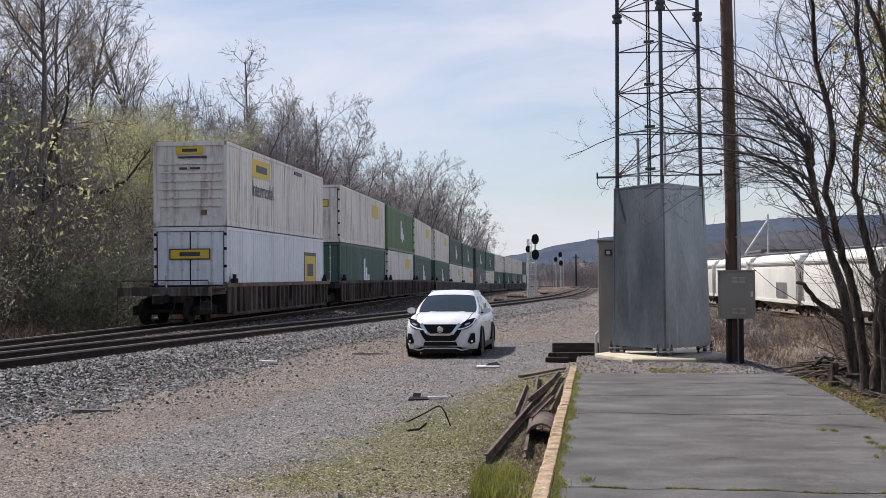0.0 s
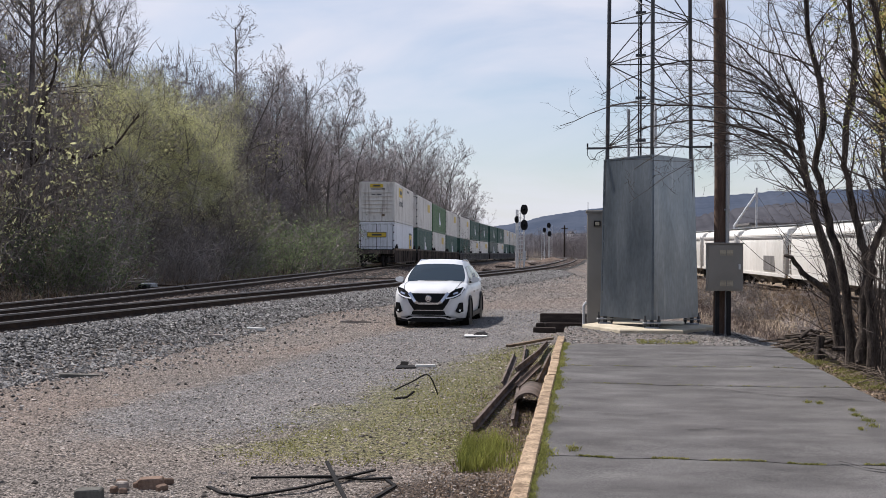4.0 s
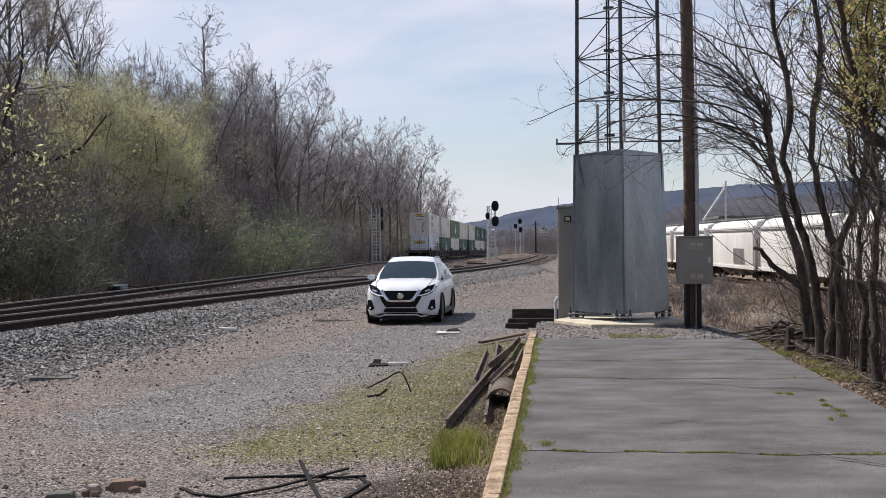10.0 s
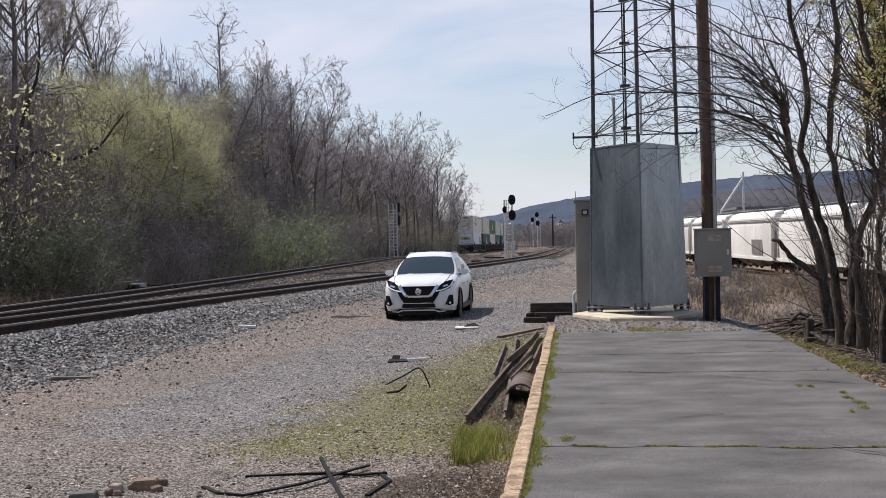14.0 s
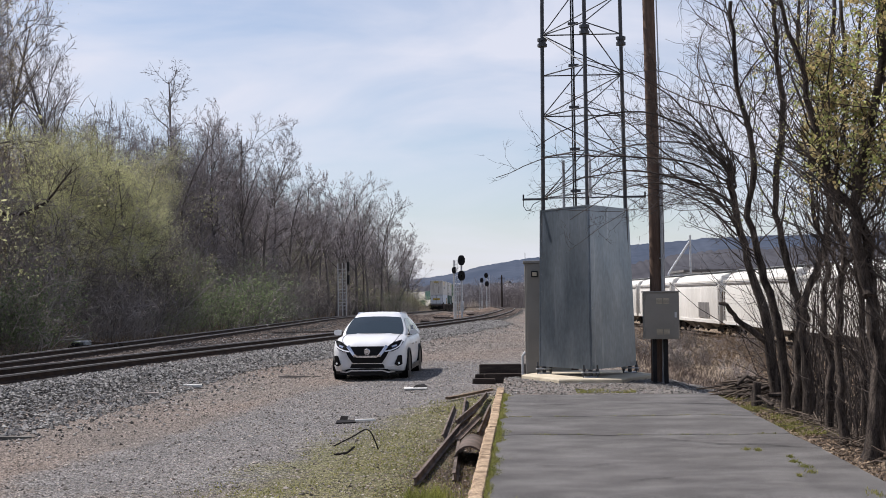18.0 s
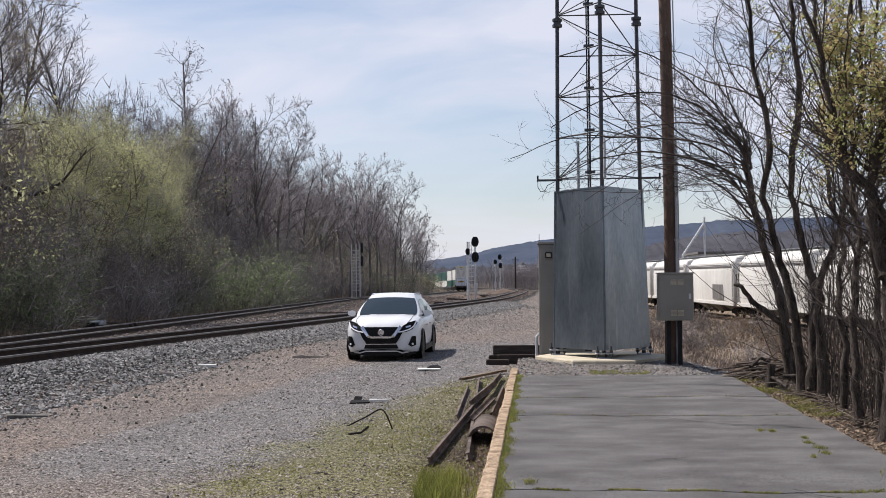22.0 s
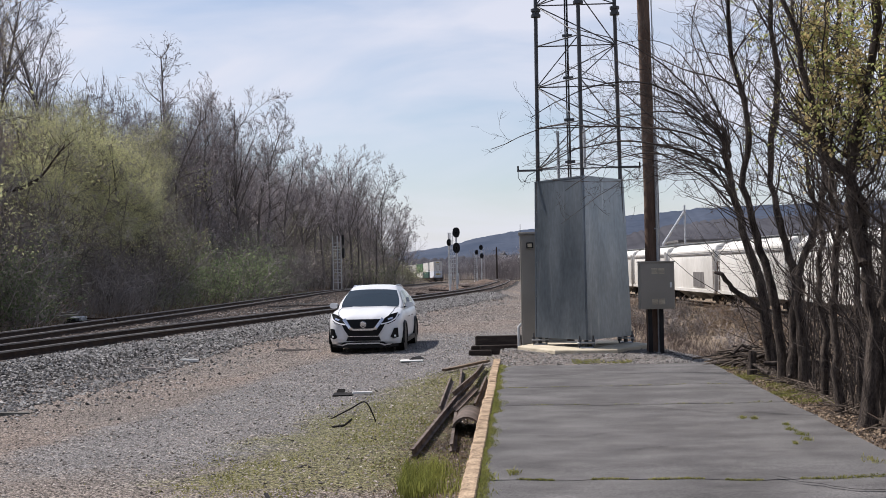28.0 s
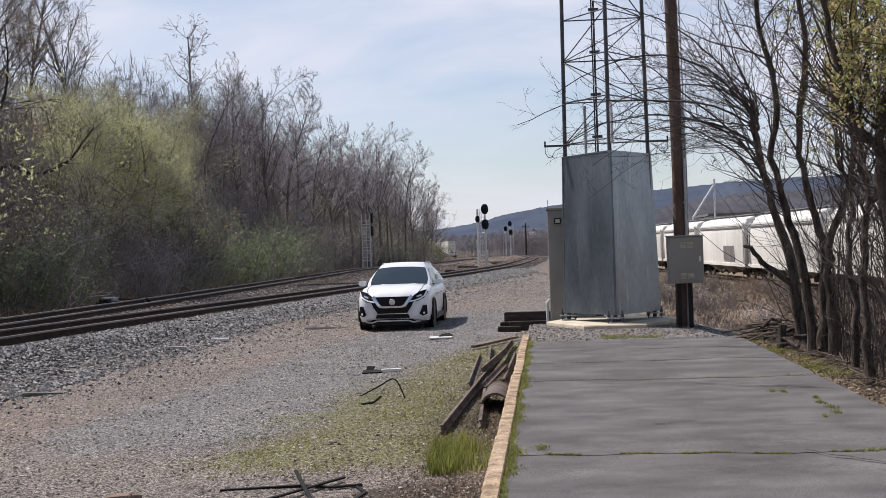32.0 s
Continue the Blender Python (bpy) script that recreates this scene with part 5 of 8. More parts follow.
ROOF = [(-2.36, 1.20), (-2.2, 1.35), (-1.85, 1.56), (-1.2, 1.68), (-0.5, 1.725), (-0.05, 1.715), (0.2, 1.665), (0.55, 1.48), (1.0, 1.215), (1.14, 1.13)]
RWID = [(-2.36, 0.66), (-1.8, 0.62), (-0.8, 0.645), (0.2, 0.635), (0.6, 0.70), (1.14, 0.78)]


def nose(x):
    """How far forward the car's nose is at a distance from its middle."""
    return float(np.interp(abs(x), [0, 0.3, 0.52, 0.70, 0.82, 0.90], [2.445, 2.44, 2.43, 2.37, 2.28, 2.15]))


def crossover_car(m, label):
    c = thing("crossover_car", m, label, "car")
    g = G()
    rings = []
    for y in (2.43, 2.41, 2.37, 2.31, 2.22, 2.1, 1.9, 1.6, 1.3, 1.1, 0.8, 0.3, -0.4, -1.0, -1.6, -2.0, -2.2, -2.36, -2.42, -2.46):
        w, t, b = lerp_table(y, WID), lerp_table(y, TOP), lerp_table(y, BOT)
        h = t - b
        half = [(w * 0.80, b), (w * 0.93, b + 0.03), (w * 0.985, b + h * 0.22), (w * 1.0, b + h * 0.45), (w * 0.985, b + h * 0.62), (w * 0.992, b + h * 0.72), (w * 0.965, b + h * 0.86), (w * 0.90, b + h * 0.95), (w * 0.74, t), (w * 0.52, t + 0.008), (w * 0.47, t + 0.026), (w * 0.25, t + 0.018), (0, t + 0.016)]
        ring = half + [(-x, z) for x, z in reversed(half[:-1])]
        rings.append([(x, y, z) for x, z in reversed(ring)])
    g.rings(rings)
    part("body_shell", g, M_CARWHITE, c, "glossy white body", smooth=50)

    def skin(x, z):
        return nose(x) - 0.10 * max(z - 0.72, 0) / 0.2

    def ribbon(pts, width, out, depth=0.05):
        """A raised band that follows the nose through points (x, z)."""
        g, rings = G(), []
        if not hasattr(width, "__len__"):
            width = [width] * len(pts)
        for k, (x, z) in enumerate(pts):
            p, q = pts[max(k - 1, 0)], pts[min(k + 1, len(pts) - 1)]
            d = math.hypot(q[0] - p[0], q[1] - p[1])
            nx_, nz_ = -(q[1] - p[1]) / d * width[k] / 2, (q[0] - p[0]) / d * width[k] / 2
            a, b = (x + nx_, z + nz_), (x - nx_, z - nz_)
            rings.append([(a[0], skin(*a) + out, a[1]), (b[0], skin(*b) + out, b[1]), (b[0], skin(*b) + out - depth, b[1]), (a[0], skin(*a) + out - depth, a[1])])
        g.rings(rings if pts[0][0] < pts[-1][0] else rings[::-1])
        return g

    # cabin
    g = G()
    rings = []

    def cabin(y, out=0.0):
        rz, rw = lerp_table(y, ROOF), lerp_table(y, RWID)
        bz = min(1.10, rz - 0.03)
        bw = 0.87 if y < 0.9 else 0.87 - (y - 0.9) * 0.25
        k = max((rz - bz) / 0.58, 0.0)
        tw = bw + (rw - bw) * min(k, 1)
        return [(bw + out, bz), (bw + (tw - bw) * 0.5 + 0.015 + out, bz + (rz - bz) * 0.5), (tw + out, rz - 0.075 * k), (tw * 0.93, rz - 0.02 * k + out), (tw * 0.6, rz + 0.012 + out), (0, rz + 0.022 + out)]

    for y in (1.14, 1.0, 0.8, 0.55, 0.35, 0.2, 0.05, -0.3, -0.7, -1.2, -1.6, -1.85, -2.05, -2.2, -2.36):
        half = cabin(y)
        rings.append([(x, y, z) for x, z in reversed(half + [(-x, z) for x, z in reversed(half[:-1])])])
    g.rings(rings)
    part("cabin_shell", g, M_CARWHITE, c, "white roof and pillars", smooth=50)
    # windscreen and rear window
    for nm, ys in (("windscreen", (1.09, 0.97, 0.83, 0.68, 0.55, 0.42, 0.34)), ("rear_window", (-1.9, -2.0, -2.1, -2.2, -2.3))):
        g = G()
        rows = []
        for y in ys:
            q = cabin(y, 0.012)
            e = q[3][0] * 0.985
            rows.append([(e * u, y, float(np.interp(abs(e * u), [0, q[4][0], q[3][0]], [q[5][1], q[4][1], q[3][1]]))) for u in (-1, -0.8, -0.5, -0.2, 0.2, 0.5, 0.8, 1)])
        if nm == "rear_window":
            rows = rows[::-1]
        g.rings(rows[::-1], close=False, caps=False)
        part(nm, g, M_CARGLASS, c, "dark reflective glass", smooth=60)
    # side glass
    for sx in (-1, 1):
        for nm, ys in (("front_side_window", (0.72, 0.5, 0.25, -0.1, -0.36)), ("rear_side_window", (-0.44, -0.8, -1.2, -1.38)), ("quarter_window", (-1.46, -1.65, -1.85))):
            g = G()
            rows = []
            for y in ys:
                q = cabin(y, 0.012)
                top_f = 0.86 if nm != "quarter_window" else 0.7
                a, b, d = q[0], q[1], q[2]
                lo = 0.16
                pts = []
                for f in (lo, 0.5, top_f):
                    z = a[1] + (d[1] - a[1]) * f
                    pts.append((sx * (float(np.interp(z, [a[1], b[1], d[1]], [a[0], b[0], d[0]]))), y, z))
                rows.append(pts)
            g.rings(rows if sx < 0 else rows[::-1], close=False, caps=False)
            part(nm, g, M_CARGLASS, c, "dark side glass")
        g = G(); g.tube([(sx * 0.575, 0.08, 1.655), (sx * 0.585, -0.2, 1.715), (sx * 0.59, -1.2, 1.70), (sx * 0.585, -1.75, 1.615)], 0.016, 6); part("roof_rail", g, M_CHROME, c, "silver roof rail")
        g = G()
        g.rings([[(sx * (1.03 + dx), 0.66 + dy, 1.21 + dz) for dx, dz in ((-0.11, -0.06), (0.0, -0.075), (0.07, -0.05), (0.10, 0.01), (0.07, 0.06), (0.0, 0.075), (-0.10, 0.06))] for dy in ((0.0, 0.10, 0.14) if sx > 0 else (0.14, 0.10, 0.0))])
        mir = part("door_mirror", g, M_CARWHITE, c, "white door mirror", smooth=50)
        g = G(); g.beam((sx * 0.84, 0.74, 1.14), (sx * 0.96, 0.70, 1.16), 0.08, 0.04); part("mirror_stalk", g, M_CARBLACK, mir)
        # lamps
        hl = part("headlight", ribbon([(sx * 0.455, 0.80), (sx * 0.60, 0.855), (sx * 0.73, 0.925), (sx * 0.86, 1.025)], [0.07, 0.18, 0.20, 0.07], 0.055, 0.12), M_CARBLACK, c, "slim swept headlight")
        part("lower_light_strip", ribbon([(sx * 0.45, 0.775), (sx * 0.60, 0.80), (sx * 0.72, 0.845), (sx * 0.80, 0.90)], 0.03, 0.068, 0.04), M_LAMP, hl, "bright boomerang light strip")
        part("upper_light_strip", ribbon([(sx * 0.80, 0.895), (sx * 0.83, 0.95), (sx * 0.865, 1.03)], 0.032, 0.068, 0.04), M_LAMP, hl)
        part("projector_lens", ribbon([(sx * 0.62, 0.885), (sx * 0.74, 0.925)], 0.045, 0.062, 0.04), M_CHROME, hl)
        g = G(); g.tube([(sx * lerp_table(y, WID) * 0.745, y, lerp_table(y, TOP) + 0.002) for y in (2.22, 2.1, 1.9, 1.6, 1.3, 1.12)], 0.007, 5); part("bonnet_gap", g, M_CARBLACK, c, "dark seam at the bonnet's edge")
        g = G()
        pts = [(0.68, 2.36, 0.45), (0.77, 2.31, 0.66), (0.85, 2.24, 0.67), (0.86, 2.23, 0.44), (0.76, 2.32, 0.40)]
        n = len(pts)
        g.add([(sx * x * 1.02, y + 0.05, z) for x, y, z in pts] + [(sx * x * 0.95, y - 0.05, z) for x, y, z in pts], [tuple(range(n)) if sx > 0 else tuple(reversed(range(n)))] + [(n + i, n + (i + 1) % n, (i + 1) % n, i) for i in range(n)])
        fl = part("fog_lamp_recess", g, M_CARBLACK, c)
        g = G(); g.lathe((sx * 0.79, 2.345, 0.47), (sx * 0.4, 1, 0), [(0, 0.03), (0.02, 0.027), (0.025, 0.01)], 12); part("fog_lamp", g, M_LAMP, fl)
    # grille, intake and badge

    def plate(outline, out, depth=0.06):
        """A panel that follows the nose, from an outline of (x, z) upper then lower edge."""
        g = G()
        up, lo = outline
        xs = np.linspace(-1, 1, 13)
        front, back = [], []
        for u in xs:
            xa, xb = u * up[0], u * lo[0]
            za = up[1] + (up[2] - up[1]) * abs(u)
            zb = lo[1] + (lo[2] - lo[1]) * abs(u)
            lean = 0.10 * max(za - 0.72, 0) / 0.2
            front.append(((xa, nose(xa) + out - lean, za), (xb, nose(xb) + out, zb)))
            back.append(((xa, nose(xa) + out - depth - lean, za), (xb, nose(xb) + out - depth, zb)))
        for i in range(12):
            f0, f1, b0, b1 = front[i], front[i + 1], back[i], back[i + 1]
            g.quad(f0[0], f1[0], f1[1], f0[1])
            g.quad(b0[0], b1[0], f1[0], f0[0])
            g.quad(f0[1], f1[1], b1[1], b0[1])
        g.quad(front[0][0], front[0][1], back[0][1], back[0][0])
        g.quad(front[-1][1], front[-1][0], back[-1][0], back[-1][1])
        return g

    gr = part("grille", plate(((0.47, 0.90, 0.90), (0.25, 0.635, 0.635)), 0.062, 0.09), M_CARBLACK, c, "black mesh grille")
    part("black_nose_trim", ribbon([(-0.585, 0.90), (-0.43, 0.67), (-0.36, 0.555), (0.36, 0.555), (0.43, 0.67), (0.585, 0.90)], [0.05, 0.12, 0.15, 0.15, 0.12, 0.05], 0.05, 0.09), M_CARBLACK, gr)
    part("chrome_band", ribbon([(-0.50, 0.915), (-0.335, 0.69), (-0.25, 0.645), (0.25, 0.645), (0.335, 0.69), (0.50, 0.915)], [0.085, 0.07, 0.05, 0.05, 0.07, 0.085], 0.085, 0.10), M_CHROME, gr, "silver V-shaped band")
    g = G(); g.lathe((0, 2.465, 0.765), (0, 1, -0.05), [(0, 0.075), (0.015, 0.085), (0.03, 0.075), (0.03, 0.055), (0.012, 0.05)], 18); part("badge", g, M_CHROME, gr, "plain round silver badge")
    part("intake_trim", ribbon([(-0.38, 0.475), (0.38, 0.475)], 0.02, 0.036), M_CHROME, c, "thin silver line over the intake")
    part("upper_intake", plate(((0.40, 0.46, 0.46), (0.44, 0.36, 0.36)), 0.025), M_CARBLACK, c, "black strip under the grille")
    part("lower_intake", plate(((0.50, 0.345, 0.33), (0.74, 0.17, 0.20)), 0.03), M_CARBLACK, c, "black lower bumper intake")
    part("bumper_trim", ribbon([(-0.70, 0.275), (-0.54, 0.25), (-0.40, 0.295), (0.40, 0.295), (0.54, 0.25), (0.70, 0.275)], 0.032, 0.05), M_RIM, c, "silver lower bumper trim")
    g = G(); g.rings([[(-0.85, 2.1, 0.20), (0.85, 2.1, 0.20), (0.85, 2.1, 0.27), (-0.85, 2.1, 0.27)], [(-0.6, 2.40, 0.20), (0.6, 2.40, 0.20), (0.6, 2.40, 0.27), (-0.6, 2.40, 0.27)]][::-1]); part("chin_spoiler", g, M_CARBLACK, c)
    for k in (-1, 1):
        g = G(); g.tube([(k * 0.05, 1.13, 1.145), (k * 0.5, 1.02, 1.21)], 0.012, 5); part("wiper", g, M_CARBLACK, c)
        g = G(); g.box(min(k * 0.945, k * 0.975), max(k * 0.945, k * 0.975), -1.0, 1.05, 0.24, 0.36, 0.01); part("sill_trim", g, M_CARBLACK, c)
        for y in (-0.35, 0.55):
            g = G(); g.beam((k * 0.965, y - 0.1, 0.90), (k * 0.965, y + 0.1, 0.90), 0.03, 0.035); part("door_handle", g, M_CHROME, c)
    g = G(); g.rings([[(-0.03, -1.5, 1.64), (0.03, -1.5, 1.64), (0.0, -1.62, 1.72)], [(-0.02, -1.7, 1.62), (0.02, -1.7, 1.62), (0.0, -1.70, 1.70)]]); part("roof_fin", g, M_CARWHITE, c)
    for y in (1.42, -1.405):
        for sx in (-1, 1):
            g = G(); g.lathe((sx * 0.72, y, 0.365), (sx, 0, 0), [(0, 0.25), (0.0, 0.35), (0.02, 0.368), (0.20, 0.368), (0.235, 0.345), (0.24, 0.26), (0.20, 0.255)], 28); w = part("wheel", g, M_TYRE, c, "black tyre with alloy rim", smooth=40)
            g = G()
            g.lathe((sx * 0.90, y, 0.365), (sx, 0, 0), [(0, 0.255), (0.045, 0.255), (0.05, 0.235), (0.01, 0.225)], 28)
            for k in range(10):
                a = 2 * math.pi * k / 10
                g.beam((sx * 0.945, y + 0.05 * math.cos(a), 0.365 + 0.05 * math.sin(a)), (sx * 0.935, y + 0.24 * math.cos(a + 0.1), 0.365 + 0.24 * math.sin(a + 0.1)), 0.03, 0.03, up=(1, 0, 0))
            g.lathe((sx * 0.92, y, 0.365), (sx, 0, 0), [(0, 0.06), (0.03, 0.055), (0.035, 0.02)], 12)
            part("rim", g, M_RIM, w)
            g = G()
            pts = [(sx * 0.945, y + 0.425 * math.cos(a), 0.365 + 0.425 * math.sin(a)) for a in np.linspace(-0.25, math.pi + 0.25, 15)]
            g.tube(pts, 0.045, 6); part("wheel_arch_trim", g, M_CARBLACK, c, "black plastic arch trim", smooth=50)
            # black disc added over the uncut shell as the dark of the wheel well
            g = G(); g.lathe((sx * 0.955, y, 0.365), (sx, 0, 0), [(0, 0.1), (0.0, 0.42), (0.006, 0.42)], 24); part("arch_shadow_liner", g, M_CARBLACK, c)
    g = G(); g.box(-0.8, 0.8, -2.1, 2.0, 0.2, 0.30); part("underbody", g, M_CARBLACK, c)
    return c


crossover_car(pose(-3.93, 33.75, land_at(-3.93, 33.0) - 0.012, 0, 0, 180 - 0.8), "white crossover car parked on the gravel facing the platform")

# ---- scrap and litter in the yard ----
def rail_piece(a, b, roll=0.0):
    """A length of rusty rail lying from a to b."""
    a, b = Vector(a), Vector(b)
    d = (b - a).normalized()
    s = d.cross(Vector((0, 0, 1))).normalized()
    u = s.cross(d)
    cr, sr = math.cos(roll), math.sin(roll)
    prof = [(-0.07, 0.0), (0.07, 0.0), (0.07, 0.014), (0.012, 0.035), (0.01, 0.13), (0.034, 0.138), (0.034, 0.165), (-0.034, 0.165), (-0.034, 0.138), (-0.01, 0.13), (-0.012, 0.035), (-0.07, 0.014)]
    g = G()
    ring = lambda o: [tuple(o + (s * (x * cr - z * sr) + u * (x * sr + z * cr)) * 0.56) for x, z in prof]
    g.rings([ring(a), ring(a.lerp(b, 0.5)), ring(b)])
    return g


M_OLDRAIL = mat("brown_scrap_rail", (0.06, 0.048, 0.04), (0.17, 0.135, 0.115), 0.8, 0.1, 3, 40, 0.25, 0.2, 0.004)
YZ = -0.45
for a, b, r, lab in (((-1.23, 13.7, YZ + 0.03), (-0.76, 24.9, YZ + 0.10), 0.1, "long rusty scrap rail resting on others"), ((-0.82, 14.2, YZ + 0.01), (-1.17, 24.6, YZ + 0.02), 0.15, "long rusty scrap rail lying on the gravel"), ((-1.16, 17.9, YZ + 0.04), (-1.20, 21.6, YZ + 0.12), 0.5, "short rusty scrap rail tipped on its side"), ((-1.04, 19.0, YZ + 0.13), (-0.78, 22.0, YZ + 0.17), 0.3, "rusty scrap rail lying across others"), ((-0.92, 17.3, YZ + 0.10), (-0.72, 20.2, YZ + 0.12), 0.9, "short bent scrap rail wedged by the pipe"), ((-0.70, 18.5, YZ), (-0.64, 23.0, YZ + 0.01), 0.2, "dark scrap rail against the kerb")):
    solid("scrap_rail", rail_piece(a, b, r), M_OLDRAIL, lab, "rail", "scrap rails beside the kerb")
g = G()
n = 12
out_r, in_r = 0.19, 0.165
rings = []
for y in (15.6, 16.9):
    ring = [(-0.72 + out_r * math.cos(t), y, YZ + 0.05 + out_r * math.sin(t)) for t in np.linspace(0, math.pi, n)] + [(-0.72 + in_r * math.cos(t), y, YZ + 0.05 + in_r * math.sin(t)) for t in np.linspace(math.pi, 0, n)]
    rings.append(ring)
g.rings(rings)
solid("half_pipe", g, M_OLDRAIL, "rusty curved half pipe by the scrap rails", "pipe", smooth=40)
stack = random.Random(11)
for x0, x1, y, z in ((-1.20, 1.2, 30.1, -0.47), (-1.10, 1.3, 30.2, -0.24), (-0.98, 1.3, 29.85, -0.45), (-1.24, -0.7, 29.5, -0.47)):
    g = G(); g.box(x0, x1, y, y + 0.22, z, z + (0.22 if x1 > 0 else 0.15), 0.02); solid("old_crosstie", g, M_TIE, "dark old crosstie stacked behind the kerb", "timber", "stacked old ties")
g = G(); g.beam((-1.55, 24.9, YZ + 0.06), (-0.72, 26.6, YZ + 0.10), 0.10, 0.05); solid("plank", g, M_WELLRIM, "narrow weathered plank on the gravel", "plank")
M_DARKSCRAP = mat("black_scrap", (0.008, 0.008, 0.008), (0.022, 0.02, 0.019), 0.75, 0.0, 5, 50, 0.2, 0.2, 0.004)
M_PALEBOARD = mat("pale_board", (0.46, 0.46, 0.44), (0.62, 0.62, 0.60), 0.8, 0, 3, 40, 0.1, 0.1, 0.003)
th = thing("broken_panel", pose(-2.98, 20.8, YZ, 0, 0, 12), "broken black plastic panel with a pale strip", "debris")
g = G(); g.rings([[(-0.22, -0.2, 0.01), (0.12, -0.17, 0.01), (0.15, 0.1, 0.02), (-0.17, 0.1, 0.03)], [(-0.22, -0.2, 0.03), (0.12, -0.17, 0.03), (0.15, 0.1, 0.04), (-0.17, 0.1, 0.05)]]); part("black_shell", g, M_DARKSCRAP, th)
g = G(); g.rings([[(-0.14, 0.1, 0.02), (0.0, 0.13, 0.02), (0.03, 0.22, 0.09), (-0.1, 0.2, 0.10)], [(-0.14, 0.12, 0.02), (0.0, 0.15, 0.02), (0.03, 0.24, 0.09), (-0.1, 0.22, 0.10)]]); part("black_shell", g, M_DARKSCRAP, th)
g = G(); g.box(0.12, 0.46, -0.08, 0.02, 0.03, 0.06, 0.008); part("pale_strip", g, M_PALEBOARD, th, "pale strip")
th = thing("broken_panel", pose(-2.45, 28.3, YZ, 0, 0, 4), "flat black scrap on a pale board", "debris")
g = G(); g.box(-0.30, 0.22, -0.35, 0.1, 0.01, 0.035, 0.006); part("pale_strip", g, M_PALEBOARD, th, "pale board")
g = G(); g.rings([[(-0.1, -0.1, 0.035), (0.22, -0.1, 0.035), (0.24, 0.3, 0.035), (-0.08, 0.25, 0.035)], [(-0.02, 0.0, 0.09), (0.12, -0.02, 0.07), (0.15, 0.2, 0.10), (0.0, 0.18, 0.07)]]); part("black_shell", g, M_DARKSCRAP, th)
g = G(); pts = []
for k in range(15):
    t = k / 14
    pts.append((-2.72 + 0.70 * t + 0.07 * math.sin(math.pi * t) ** 2 * t, 17.4 - 0.42 * t, YZ + 0.02 + 0.27 * math.sin(math.pi * t ** 1.75) + 0.02 * math.sin(9 * t)))
g.tube(pts, 0.010, 6); solid("bent_wire", g, M_DARKSCRAP, "dark hoop of bent wire standing on the gravel", "wire")
g = G(); g.tube([(-2.55, 16.5, YZ + 0.02), (-2.40, 16.6, YZ + 0.03), (-2.32, 16.75, YZ + 0.09)], 0.016, 6); solid("bent_wire", g, M_DARKSCRAP, "short curl of dark wire on the gravel", "wire")
for pts, r, lab in (([(-3.2, 10.3, YZ + 0.02), (-3.0, 10.05, YZ + 0.02), (-2.75, 9.95, YZ + 0.02), (-2.35, 10.25, YZ + 0.05), (-1.9, 11.1, YZ + 0.05)], 0.016, "bent flat black iron bar on the gravel"),
                    ([(-2.95, 10.75, YZ + 0.02), (-2.25, 10.85, YZ + 0.03), (-1.95, 10.75, YZ + 0.03), (-1.7, 10.85, YZ + 0.03)], 0.018, "long flat black iron bar on the gravel"),
                    ([(-2.36, 11.2, YZ + 0.10), (-2.08, 10.3, YZ + 0.07), (-1.84, 9.6, YZ + 0.03)], 0.014, "straight black iron bar propped on others"),
                    ([(-1.78, 10.9, YZ + 0.02), (-1.62, 10.5, YZ + 0.03), (-1.72, 9.9, YZ + 0.03)], 0.014, "short curved black iron bar")):
    g = G()
    for k in range(len(pts) - 1):
        g.beam(pts[k], pts[k + 1], r * 2.4, r)
    solid("iron_bar", g, M_DARKSCRAP, lab, "iron bar", "scrap iron bars on the gravel")
M_CONC_DK = mat("dark_cement", (0.085, 0.083, 0.075), (0.145, 0.14, 0.125), 0.9, 0, 8, 50, 0.2, 0.3, 0.005)
M_BRICK = mat("old_brick", (0.12, 0.08, 0.06), (0.21, 0.15, 0.115), 0.9, 0, 8, 50, 0.25, 0.3, 0.005, rnd=0.2)
for x, y, a, s, mt, lab in ((-3.72, 10.35, 8, 0.95, M_BRICK, "chipped brown brick on the gravel"), (-3.96, 10.30, -30, 0.55, M_PEBBLE, "broken piece of grey stone block"), (-4.05, 9.80, 6, 1.0, M_CONC_DK, "grey cement block piece on the gravel")):
    g = G(); g.box(-0.11 * s, 0.11 * s, -0.06 * s, 0.06 * s, -0.02, 0.075 * s, 0.012); solid("brick", g, mt, lab, "brick", "loose bricks", m=pose(x, y, YZ + 0.005, 4, -3, a))
brk = random.Random(19)
for k in range(9):
    x, y, q = -3.85 + brk.gauss(0, 0.16), 10.4 + brk.gauss(0, 0.16), brk.uniform(0.2, 0.5)
    g = G(); g.box(-0.11 * q, 0.11 * q, -0.07 * q, 0.08 * q, -0.02, 0.07 * q, 0.01); solid("brick", g, M_BRICK, "small broken brick fragment on the gravel", "brick", "loose bricks", m=pose(x, y, YZ + 0.005, brk.uniform(-9, 9), brk.uniform(-9, 9), brk.uniform(0, 90)))
